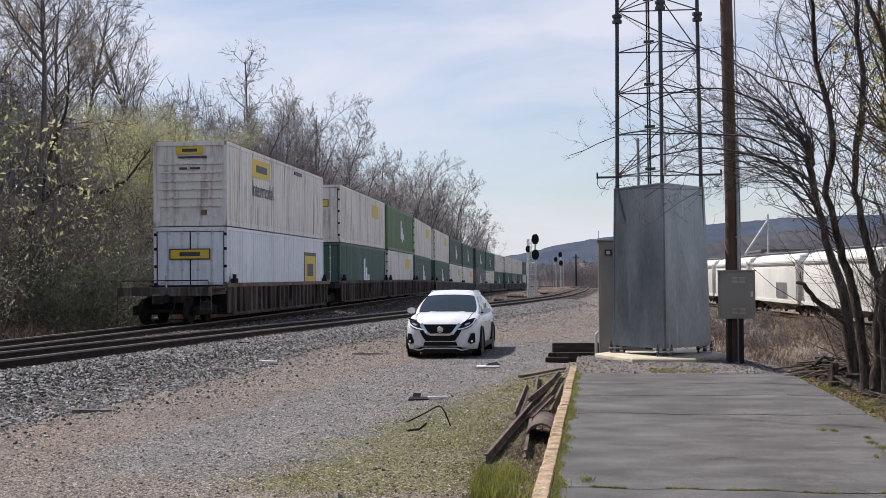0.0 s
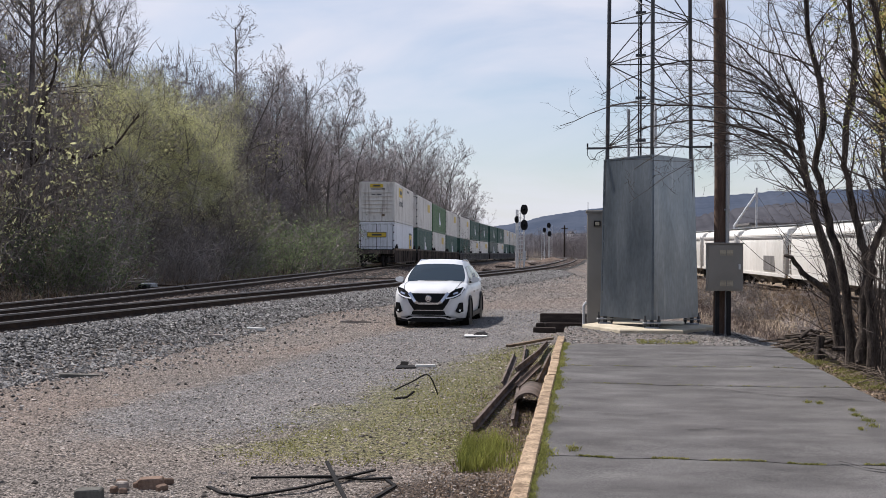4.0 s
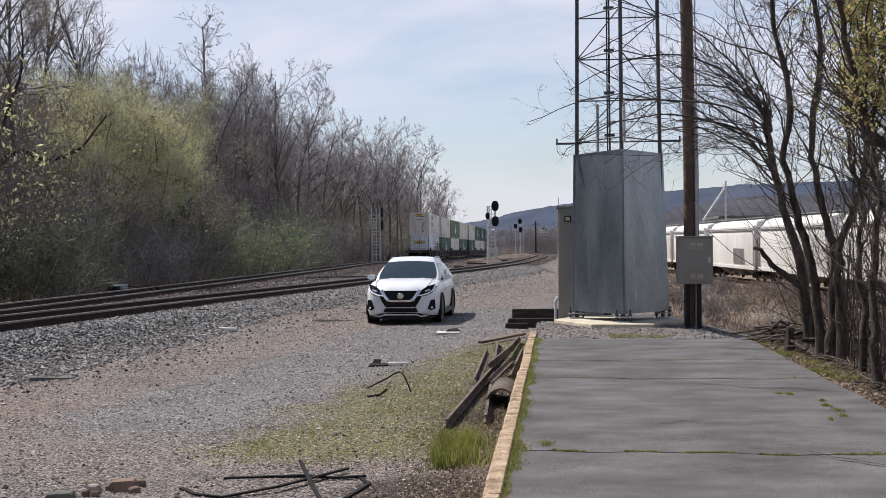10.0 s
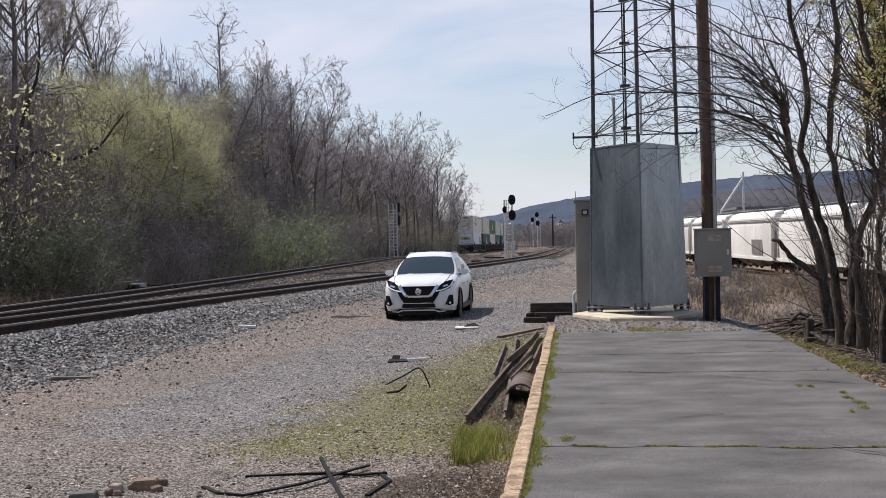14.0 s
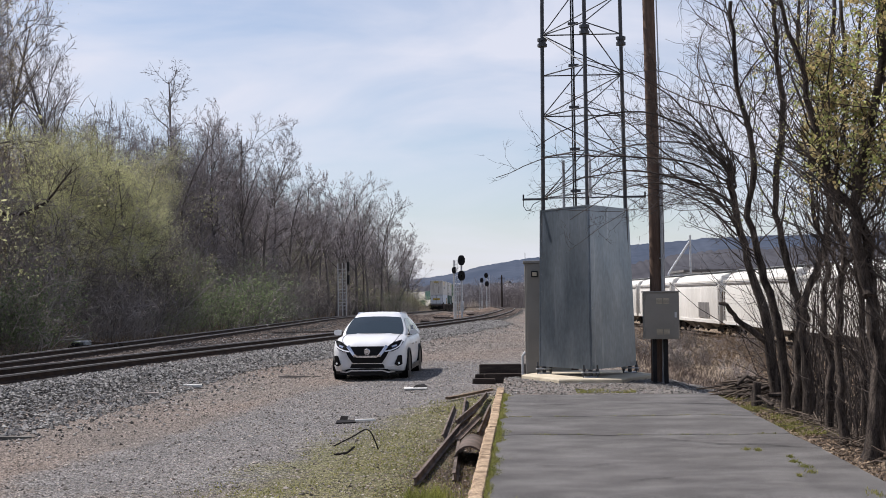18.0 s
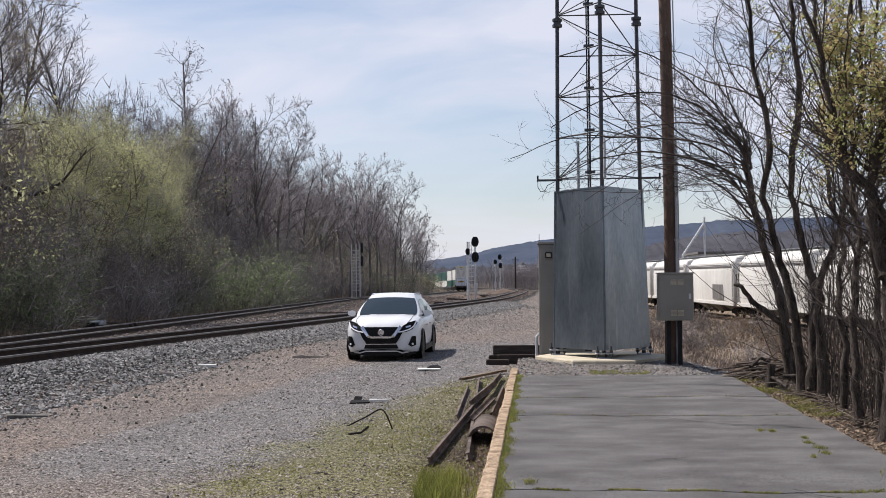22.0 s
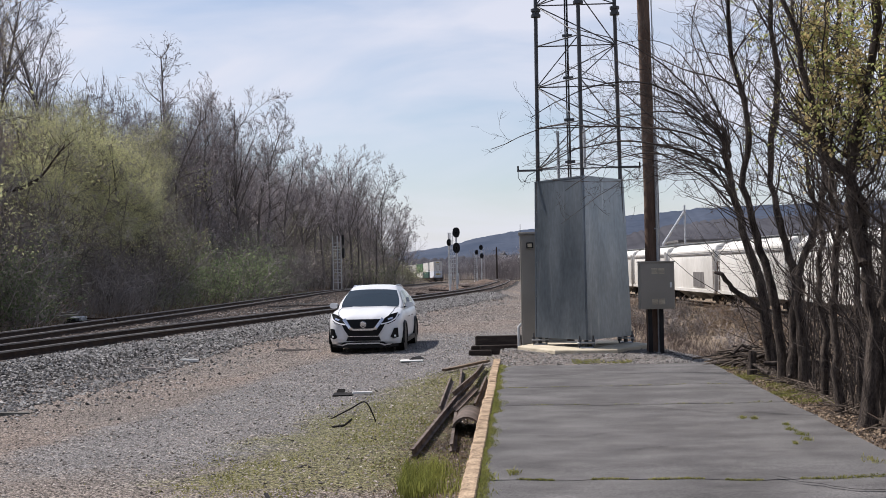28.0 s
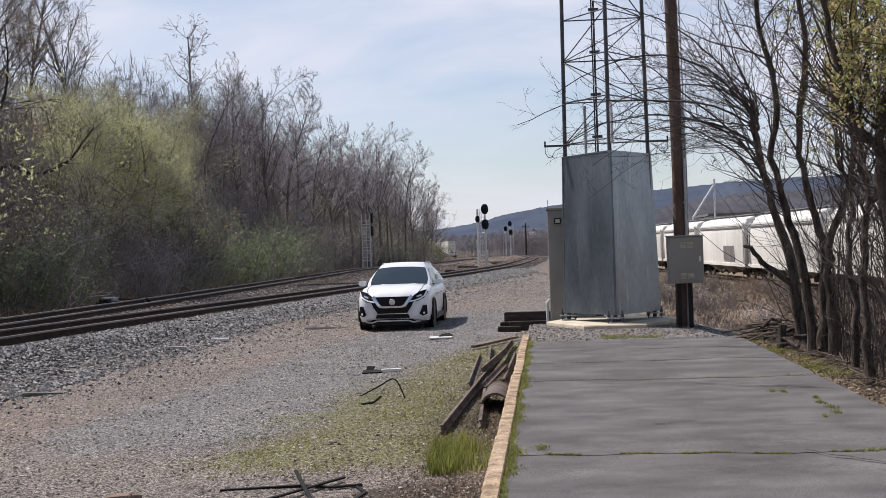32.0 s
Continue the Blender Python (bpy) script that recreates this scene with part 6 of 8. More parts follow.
for x, y, l, w, a, mt, lab in ((-7.75, 28.5, 0.55, 0.16, 20, M_PALEBOARD, "pale flat board on the gravel edge"), (-8.9, 30.6, 0.34, 0.12, 10, M_DARKSCRAP, "dark tie plate on the ballast"), (-8.1, 26.0, 0.7, 0.07, 12, M_PEBBLE, "thin weathered stick on the gravel"), (-7.8, 18.5, 0.6, 0.13, 25, M_CONC_DK, "grey board sunk in the gravel"), (-5.9, 32.5, 1.2, 0.03, 30, M_PEBBLE, "thin stick on the gravel")      ):
    g = G(); g.box(-l / 2, l / 2, -w / 2, w / 2, -0.02, 0.035, 0.008); solid("loose_board", g, mt, lab, "board", "loose boards and sticks", m=pose(x, y, land_at(x, y) + 0.012, 2, 3, a))
for a, b in (((-10.6, 74, 0.0), (-8.0, 80, 0.0)), ((-8.6, 88, -0.1), (-6.4, 90, -0.1)), ((-12.2, 60, 0.1), (-10.9, 75, 0.1)), ((-10.9, 60, 0.1), (-9.6, 74, 0.1))):
    za, zb2 = land_at(a[0], a[1]), land_at(b[0], b[1])
    solid("scrap_rail", rail_piece((a[0], a[1], za - 0.02), (b[0], b[1], zb2 - 0.02)), M_OLDRAIL, "brown rusty rail lying between the tracks", "rail", "scrap rails between the tracks")


# ---- plants ----
def grow(rng, wood, twig, p, d, length, r, level, o):
    """One limb with its side limbs. o: options by level."""
    n = o["seg"][level]
    pts, rs = [p.copy()], [r]
    step = length / n
    ends = []
    for k in range(n):
        d = (d + Vector((rng.gauss(0, 1), rng.gauss(0, 1), rng.gauss(0, 1))) * o["wander"][level] + Vector((0, 0, o["up"][level]))).normalized()
        p = p + d * step
        rr = r * (1 - (k + 1) / n * (1 - o["tip"]))
        pts.append(p.copy())
        rs.append(rr)
        ends.append((p.copy(), d.copy(), rr, (k + 1) / n))
    (wood if level < o["woodlevels"] else twig).tube(pts, rs, o["sides"][level], caps=False)
    if level + 1 < len(o["kids"]) + 1 and level < len(o["kids"]):
        for c in range(o["kids"][level]):
            f = rng.uniform(o["from"][level], 1.0)
            i = min(int(f * n), n - 1)
            q, dd, rr, ff = ends[i]
            if i > 0:
                q = q.lerp(ends[i - 1][0], rng.random())
            az = rng.uniform(0, 2 * math.pi)
            side = dd.orthogonal().normalized()
            side.rotate(Matrix.Rotation(az, 3, dd))
            a = radians(rng.uniform(*o["angle"][level]))
            nd = (dd * math.cos(a) + side * math.sin(a)).normalized()
            grow(rng, wood, twig, q, nd, length * o["ratio"][level] * rng.uniform(0.65, 1.2) * (1.15 - 0.6 * f), max(rr * o["thin"], o["rmin"]), level + 1, o)
    if level >= len(o["kids"]) - 1:
        o["tips"].extend((e[0], e[1]) for e in ends)


def leaves(rng, tips, count, size, spread):
    g = G()
    if not tips:
        return g
    for _ in range(count):
        p, d = rng.choice(tips)
        p = p + Vector((rng.gauss(0, spread), rng.gauss(0, spread), rng.gauss(0, spread)))
        u = Vector((rng.gauss(0, 1), rng.gauss(0, 1), rng.gauss(0, 1))).normalized()
        v = u.orthogonal().normalized()
        s = size * rng.uniform(0.5, 1.2)
        g.add([tuple(p - u * s), tuple(p + v * s * 0.45), tuple(p + u * s), tuple(p - v * s * 0.45)], [(0, 1, 2, 3)])
    return g


def leaf_tufts(rng, tips, tufts, size, spread):
    """Small bunches of broad new leaves opening from the buds."""
    g = G()
    for _ in range(tufts if tips else 0):
        p, d = rng.choice(tips)
        for _ in range(rng.randint(4, 9)):
            q = p + Vector((rng.gauss(0, spread), rng.gauss(0, spread), rng.gauss(-0.3 * spread, spread)))
            u = Vector((rng.gauss(0, 1), rng.gauss(0, 1), rng.gauss(-0.3, 0.9))).normalized()
            v = u.orthogonal().normalized()
            v.rotate(Matrix.Rotation(rng.uniform(0, 3.14), 3, u))
            w = u.cross(v)
            s = size * rng.uniform(0.5, 1.25)
            g.add([tuple(q), tuple(q + u * s * 0.5 + v * s * 0.36 + w * s * 0.1), tuple(q + u * s * 1.1), tuple(q + u * s * 0.5 - v * s * 0.36 + w * s * 0.1)], [(0, 1, 2), (0, 2, 3)])
    return g


def bank_tree_opts(kind):
    base = dict(seg=[10, 7, 4, 3, 1], wander=[0.06, 0.09, 0.10, 0.11, 0.10], up=[0.05, 0.045, 0.05, 0.06, 0.04], tip=0.2, woodlevels=3, sides=[7, 4, 3, 2, 2], kids=[19, 8, 6, 3], angle=[(28, 56), (28, 58), (25, 55), (20, 48)], ratio=[0.44, 0.46, 0.5, 0.62], thin=0.6, rmin=0.0115, tips=[])
    base["from"] = [0.34, 0.25, 0.25, 0.2]
    if kind == "slim":
        base.update(kids=[20, 7, 6, 3], angle=[(20, 42), (24, 50), (22, 50), (18, 45)], ratio=[0.36, 0.46, 0.5, 0.62])
    if kind == "wild":
        base.update(wander=[0.13, 0.22, 0.24, 0.26, 0.26], kids=[18, 7, 6, 3], angle=[(35, 78), (30, 70), (25, 60), (20, 50)], ratio=[0.32, 0.48, 0.5, 0.7])
        base["from"] = [0.35, 0.2, 0.1, 0.1]
    return base


def bank_tree(seed, kind, h, leaf=None, leaf_n=0, label=""):
    rng = random.Random(seed)
    wood, twig = G(), G()
    o = bank_tree_opts(kind)
    grow(rng, wood, twig, Vector((0, 0, -0.3)), Vector((rng.uniform(-0.08, 0.08), rng.uniform(-0.08, 0.08), 1)).normalized(), h, 0.0095 * h + 0.03, 0, o)
    t = thing("bare_tree" if not leaf else "budding_tree", Matrix(), label, "tree", "trees on the bank")
    part("trunk", wood, M_BARK, t, "grey-brown trunk and limbs")
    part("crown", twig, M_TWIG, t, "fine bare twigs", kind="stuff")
    if leaf:
        part("foliage", leaves(rng, o["tips"], leaf_n, 0.024 if leaf is M_CATKIN else 0.04, 0.34), leaf, t, "sparse yellow-green young leaves", kind="stuff")
    return t


def brush(seed, h, wide, stems, leaf=None, leaf_n=0, label="", twig_mat=M_BRUSH):
    rng = random.Random(seed)
    wood, twig = G(), G()
    o = dict(seg=[5, 3, 2], wander=[0.16, 0.22, 0.25], up=[0.03, 0.02, -0.02], tip=0.3, woodlevels=0, sides=[3, 2, 2], kids=[7, 3], angle=[(20, 65), (20, 70)], ratio=[0.5, 0.6], thin=0.6, rmin=0.0145, tips=[])
    o["from"] = [0.15, 0.1]
    for _ in range(stems):
        a, q = rng.uniform(0, 6.28), rng.random() ** 0.6 * wide
        d = Vector((math.cos(a) * 0.45 * q / wide, math.sin(a) * 0.45 * q / wide, 1)).normalized()
        grow(rng, wood, twig, Vector((math.cos(a) * q, math.sin(a) * q, -0.2)), d, h * rng.uniform(0.55, 1.1), 0.02, 0, o)
    t = thing("shrub", Matrix(), label, "shrub", "brush on the bank")
    part("stem_tangle", twig, twig_mat, t, "tangled dry stems", kind="stuff")
    if leaf:
        part("foliage", leaves(rng, o["tips"], leaf_n, 0.07, 0.2), leaf, t, "young leaves", kind="stuff")
    return t


TREES = [bank_tree(1, "tall", 13, label="tall bare grey-brown tree"), bank_tree(2, "slim", 13, label="slim bare tree with upswept branches"), bank_tree(3, "wild", 13, label="crooked bare tree hung with vines"), bank_tree(4, "tall", 11, label="bare tree with a rounded twiggy crown"), bank_tree(5, "slim", 12, label="slim bare tree among others"), bank_tree(6, "wild", 11, label="crooked bare tree with a leaning crown")]
LEAFY = [bank_tree(21, "wild", 9, M_LEAF, 12000, "tree with fresh yellow-green leaves"), bank_tree(22, "wild", 8, M_LEAF, 12500, "spreading tree with young yellow-green leaves"), bank_tree(23, "tall", 9, M_CATKIN, 6500, "tree with sparse tan buds")]
BRUSH = [brush(31, 3.6, 1.6, 26, label="tangled bare brown shrub"), brush(32, 2.6, 1.8, 30, label="low tangled brown brush"), brush(33, 4.6, 1.5, 24, label="tall thin brown shrub"), brush(34, 3.2, 1.5, 24, M_LEAFDK, 2600, "shrub with small dark green leaves"), brush(35, 3.6, 1.7, 22, M_LEAF, 1300, "shrub with a haze of yellow-green leaves")]


def sapling_thicket(seed, h, wide, stems, label):
    rng = random.Random(seed)
    twig = G()
    o = dict(seg=[7, 4, 2], wander=[0.06, 0.14, 0.2], up=[0.05, 0.09, 0.05], tip=0.25, woodlevels=0, sides=[3, 2, 2], kids=[12, 4], angle=[(20, 55), (20, 60)], ratio=[0.30, 0.55], thin=0.55, rmin=0.017, tips=[])
    o["from"] = [0.3, 0.1]
    for _ in range(stems):
        a, q = rng.uniform(0, 6.28), rng.random() ** 0.6 * wide
        grow(rng, twig, twig, Vector((math.cos(a) * q, math.sin(a) * q, -0.2)), Vector((rng.gauss(0, 0.06), rng.gauss(0, 0.06), 1)).normalized(), h * rng.uniform(0.6, 1.05), 0.045, 0, o)
    t = thing("sapling_thicket", Matrix(), label, "thicket", "thickets high on the bank")
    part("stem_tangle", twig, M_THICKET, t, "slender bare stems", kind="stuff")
    return t


THICKETS = [sapling_thicket(71, 9, 3.0, 16, "thicket of slender bare saplings"), sapling_thicket(72, 7.5, 3.2, 18, "dense thicket of grey bare saplings"), sapling_thicket(73, 10, 2.6, 14, "tall thicket of bare grey-brown saplings")]
used = set()


def plant(proto, x, y, height_scale, turn, sink=0.1):
    m = pose(x, y, land_at(x, y) - sink, 0, 0, turn)
    s = Matrix.Diagonal((height_scale, height_scale, height_scale, 1))
    if proto.name not in used:
        used.add(proto.name)
        proto.matrix_basis = m @ s
        return proto
    ob = copy_thing(proto, m)
    ob.matrix_basis = m @ s
    return ob


prng = random.Random(77)
HT = {t.name: h for t, h in zip(TREES + LEAFY, (13, 13, 13, 11, 12, 11, 9, 8, 9))}
# bearing (sideways per metre ahead), distance, height of the top, kind
SKYLINE = [(-0.47, 50, 17, 8), (-0.445, 54, 15, 8), (-0.425, 60, 16, 1), (-0.385, 66, 17.0, 1), (-0.352, 70, 12.4, 5), (-0.278, 90, 15.0, 2), (-0.262, 92, 15.5, 1), (-0.243, 97, 15.6, 4), (-0.225, 104, 16.2, 0), (-0.212, 110, 15.2, 3), (-0.19, 118, 12.8, 3), (-0.171, 124, 13.8, 0), (-0.158, 131, 13.6, 1), (-0.144, 142, 14.2, 3), (-0.134, 150, 15.0, 0), (-0.124, 160, 16.0, 4), (-0.115, 172, 15.0, 3), (-0.107, 186, 15.0, 0), (-0.099, 203, 14.0, 1), (-0.093, 222, 13.0, 3), (-0.088, 240, 11.0, 5)]
SKYLINE += [((a[0] + b[0]) / 2, (a[1] + b[1]) / 2 + 3, min(a[2], b[2]) * 0.88, (a[3] * 2 + i) % 5) for i, (a, b) in enumerate(zip(SKYLINE[5:-1], SKYLINE[6:]))]
for b, d, topz, k in SKYLINE:
    x = b * d
    pr = (TREES + LEAFY)[k]
    plant(pr, x, d, (topz - land_at(x, d)) / HT[pr.name] * (0.98 if d < 150 else 0.98 - 0.12 * min((d - 150) / 60, 1)), prng.uniform(0, 360))
for k in range(95):
    y = 42 + 225 * (k / 95) ** 1.05
    off = prng.uniform(8.5, 30)
    x = float(track_x(MAIN, y)) - off
    if 42 < y < 67 and off < 14:
        continue
    pr = prng.choice(TREES)
    plant(pr, x, y + prng.uniform(-2, 2), prng.uniform(0.55, 0.92) * (0.75 if 66 < y < 84 else 1), prng.uniform(0, 360))
for b, d, top, k in ((-0.455, 54, 9.5, 2), (-0.42, 57, 8.8, 2), (-0.40, 58, 9.2, 1), (-0.385, 59, 10.2, 1), (-0.368, 61, 10.6, 0), (-0.352, 62, 10.2, 1), (-0.337, 64, 9.7, 0), (-0.322, 65, 9.2, 1), (-0.305, 66, 8.0, 0), (-0.36, 57, 6.8, 1), (-0.327, 60, 6.2, 0)):
    x = b * d
    pr = LEAFY[k]
    plant(pr, x, d, (top - land_at(x, d)) / HT[pr.name], prng.uniform(0, 360))
for k in range(225):
    y = 26 + 235 * (k / 225) ** 1.2
    off = 4.0 + 14.0 * prng.random() ** 1.0
    x = float(track_x(MAIN, y)) - off
    w = prng.random()
    pr = BRUSH[0] if w < 0.24 else BRUSH[1] if w < 0.42 else BRUSH[2] if w < 0.66 else BRUSH[3] if w < 0.84 else BRUSH[4]
    if 47 < y < 68 and off > 8.5 and k % 2:
        continue
    plant(pr, x, y + prng.uniform(-1, 1), prng.uniform(0.65, 1.2) * ((0.62 if y < 90 else 1.0) if off < 5.5 else 1.1 if off < 9 else 1.5), prng.uniform(0, 360), 0.15)
for k in range(85):
    y = 40 + 225 * (k / 85) ** 1.05
    off = prng.uniform(9.5, 26)
    if 45 < y < 68 and off < 14:
        continue
    plant(THICKETS[k % 3], float(track_x(MAIN, y)) - off, y + prng.uniform(-2, 2), prng.uniform(0.75, 1.1) * (0.7 if 62 < y < 84 else 1), prng.uniform(0, 360), 0.2)
for b, d, sc in ((-0.235, 74, 1.3), (-0.222, 79, 1.25), (-0.21, 84, 1.1), (-0.45, 41, 1.0), (-0.43, 43, 1.1), (-0.41, 46, 0.9), (-0.107, 170, 1.3), (-0.25, 70, 1.0)):
    plant(BRUSH[3], b * d, d, sc, prng.uniform(0, 360), 0.15)
for b, d, sc in ((-0.395, 53, 1.1), (-0.37, 55, 1.2), (-0.352, 57, 1.0), (-0.338, 58, 1.2), (-0.322, 60, 1.1), (-0.31, 62, 1.0), (-0.43, 50, 1.1), (-0.30, 65, 1.1)):
    plant(BRUSH[int(d) % 3], b * d, d, sc, prng.uniform(0, 360), 0.15)
# brush crowding the foot of the bank along the curve
for k in range(58):
    y = 88 + 125 * (k / 58)
    plant(BRUSH[(0, 2, 1)[k % 3]], float(track_x(MAIN, y)) - prng.uniform(4.6, 8.5), y + prng.uniform(-1, 1), prng.uniform(0.8, 1.35), prng.uniform(0, 360), 0.15)
# greening bushes where the bank ends on the curve
for k in range(16):
    y = 165 + 95 * (k / 16)
    plant(BRUSH[(4, 0, 3, 4)[k % 4]], float(track_x(MAIN, y)) - prng.uniform(3.6, 6.0), y, prng.uniform(0.85, 1.25), prng.uniform(0, 360), 0.15)
# a taller screen of saplings behind the crest
for k in range(75):
    y = 64 + 190 * (k / 75) ** 1.05
    off = prng.uniform(11, 24)
    plant(THICKETS[(k * 2 + k // 3) % 3], float(track_x(MAIN, y)) - off, y + prng.uniform(-1.5, 1.5), prng.uniform(0.9, 1.2) * (0.8 if y < 86 else 1), prng.uniform(0, 360), 0.2)


def vine_tree(seed, h, label):
    """A tall trunk hung with a mantle of vines."""
    rng = random.Random(seed)
    wood, twig, vine = G(), G(), G()
    o = bank_tree_opts("slim")
    o.update(wander=[0.035, 0.24, 0.26, 0.28, 0.3], kids=[26, 6, 4, 3], angle=[(20, 70), (25, 70), (20, 60), (15, 50)], ratio=[0.24, 0.5, 0.55, 0.8])
    o["from"] = [0.42, 0.2, 0.2, 0.2]
    grow(rng, wood, twig, Vector((0, 0, -0.3)), Vector((0.02, 0, 1)), h, 0.19, 0, o)
    for _ in range(1900):
        f = rng.betavariate(2.2, 3.4)
        r = (1.9 * (1 - f) + 0.3) * abs(rng.gauss(0, 0.6))
        a = rng.uniform(0, 6.28)
        p = Vector((math.cos(a) * r, math.sin(a) * r, f * h * 0.92))
        d = Vector((rng.gauss(0, 0.5), rng.gauss(0, 0.5), rng.gauss(-0.3, 0.8))).normalized()
        m = p + d * 0.3 + Vector((rng.gauss(0, 0.08), rng.gauss(0, 0.08), -0.05))
        vine.tube([p, m, p + d * 0.7], [0.02, 0.017, 0.012], 2, caps=False)
    t = thing("vine_hung_tree", Matrix(), label, "tree", "trees on the bank")
    part("trunk", wood, M_BARK, t, "dark trunk and limbs")
    part("crown", twig, M_TWIG, t, "fine bare twigs", kind="stuff")
    part("vine_mantle", vine, M_TWIG, t, "hanging brown vines", kind="stuff")
    return t


VINE = vine_tree(81, 14, "tall straight tree hung with brown vines")
for b, d, top in ((-0.2836, 88, 17.9), (-0.248, 96, 14.8), (-0.205, 112, 13.0)):
    plant(VINE, b * d, d, (top - land_at(b * d, d)) / 14, prng.uniform(0, 360))
# woods across the valley floor
for k in range(130):
    y = 265 + 230 * prng.random() ** 1.5
    x = -0.085 * y + prng.uniform(0, 1) * 0.36 * y
    if abs(x - float(track_x(MAIN, min(y, 780)))) < 12 or abs(x - float(track_x(NEAR, min(y, 455)))) < 9:
        continue
    pr = prng.choice(TREES + THICKETS * 2)
    plant(pr, x, y, prng.uniform(0.5, 0.72) if pr in TREES else prng.uniform(0.85, 1.2), prng.uniform(0, 360), 0.5)
for k in range(64):
    y = prng.uniform(315, 540)
    x0 = max(float(track_x(MAIN, y)), float(track_x(NEAR, min(y, 455)))) + 7
    x = prng.uniform(x0, max(x0 + 8, 0.04 * y))
    pr = THICKETS[k % 3]
    plant(pr, x, y, prng.uniform(0.72, 1.0) * (0.7 + y / 1500), prng.uniform(0, 360), 0.4)


# ---- trees beside the platform ----
def stem_tree(name, label, stems, sprouts, leaf_mats, seed, o, reach_left=0.0):
    """A tree of several stems; each stem is a bent tapering limb with sprouts."""
    rng = random.Random(seed)
    t = thing(name, Matrix(), label, "tree")
    twig = G()
    tips = []
    for pts, r0, r1, first in stems:
        # bend smoothly through the given joints
        P = [Vector(p) for p in pts]
        fine, rs = [], []
        n = len(P)
        for i in range(n - 1):
            a, b, c, d = P[max(i - 1, 0)], P[i], P[i + 1], P[min(i + 2, n - 1)]
            for k in range(4):
                u = k / 4
                q = 0.5 * ((2 * b) + (c - a) * u + (2 * a - 5 * b + 4 * c - d) * u * u + (3 * b - a - 3 * c + d) * u ** 3)
                q += Vector((rng.gauss(0, 0.018), rng.gauss(0, 0.025), 0))
                fine.append(q)
        fine.append(P[-1])
        m = len(fine)
        g = G()
        for k in range(m):
            f = k / (m - 1)
            rs.append(0.70 * (r0 + (r1 * 0.75 - r0) * f ** 0.8) * (1 + 0.35 * math.exp(-f * 14)) * rng.uniform(0.88, 1.12))
        g.tube(fine, rs, 9)
        part("stem", g, M_NEARBARK, t, "rough dark brown stem", smooth=60)
        for _ in range(sprouts if first < 0.9 else 0):
            f = rng.uniform(first, 1.0)
            i = min(int(f * (m - 1)), m - 2)
            q = fine[i].lerp(fine[i + 1], rng.random())
            dd = (fine[i + 1] - fine[i]).normalized()
            az = rng.uniform(0, 2 * math.pi)
            d = (dd * rng.uniform(0.3, 1.0) + Vector((math.cos(az) - reach_left, math.sin(az) * 0.8, 0.25)) * rng.uniform(0.5, 1.0)).normalized()
            oo = dict(o)
            oo["tips"] = tips
            grow(rng, twig, twig, q, d, rng.uniform(0.6, 1.9), min(rs[i] * 0.4, rng.choice((0.006, 0.008, 0.010, 0.015))), 0, oo)
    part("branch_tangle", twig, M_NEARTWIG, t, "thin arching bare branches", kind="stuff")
    high = [x for x in tips if x[0].z > 2.5 + 0.9 * rng.random() and x[0].x > 2.9]
    for mt, cnt, size, nm in leaf_mats:
        part("bud_foliage", leaf_tufts(rng, high or tips, cnt // 4, size * 1.5, 0.034), mt, t, nm, kind="stuff")
    return t


M_STICK = mat("dead_sticks", (0.07, 0.055, 0.043), (0.16, 0.13, 0.105), 0.95, 0, 3, 30, 0.2, 0, island=0.5)
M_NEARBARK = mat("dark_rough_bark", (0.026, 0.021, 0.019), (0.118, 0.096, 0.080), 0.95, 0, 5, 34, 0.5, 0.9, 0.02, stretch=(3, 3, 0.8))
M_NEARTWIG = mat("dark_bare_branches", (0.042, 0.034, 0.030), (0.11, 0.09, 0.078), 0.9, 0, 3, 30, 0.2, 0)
M_BUDGREEN = mat("bright_new_leaves", (0.26, 0.30, 0.09), (0.50, 0.50, 0.19), 0.65, 0, 2.0, 9, 0.2, 0, island=0.35)
for _m in (M_BUDGREEN,):
    leafy(_m)
SPR = dict(seg=[8, 6, 4], wander=[0.16, 0.19, 0.22], up=[0.05, 0.06, 0.05], tip=0.3, woodlevels=9, sides=[5, 4, 3], kids=[6, 4], angle=[(30, 70), (30, 65)], ratio=[0.42, 0.42], thin=0.55, rmin=0.0034, tips=[])
SPR["from"] = [0.15, 0.15]
stem_tree("leaning_tree", "leaning tree with a cut top and long arching bare branches", [
    ([(3.87, 19.5, -0.15), (3.75, 19.5, 1.07), (3.51, 19.5, 1.95), (3.35, 19.5, 2.57), (3.22, 19.5, 3.32), (3.21, 19.5, 3.73)], 0.13, 0.075, 0.55),
    ([(3.74, 19.5, 0.9), (3.36, 19.45, 1.17), (3.12, 19.4, 1.43), (3.02, 19.4, 1.5)], 0.075, 0.05, 0.9)], 16, [], 41, SPR, 0.55)
ARCH = dict(SPR)
ARCH.update(seg=[16, 7, 4], wander=[0.11, 0.18, 0.22], kids=[11, 4], ratio=[0.27, 0.42], angle=[(30, 75), (30, 65)])
rng = random.Random(8)
arch = thing("arching_branches", pose(0, 0, 0), "long bare branches arching out from a cut stem", "branch")
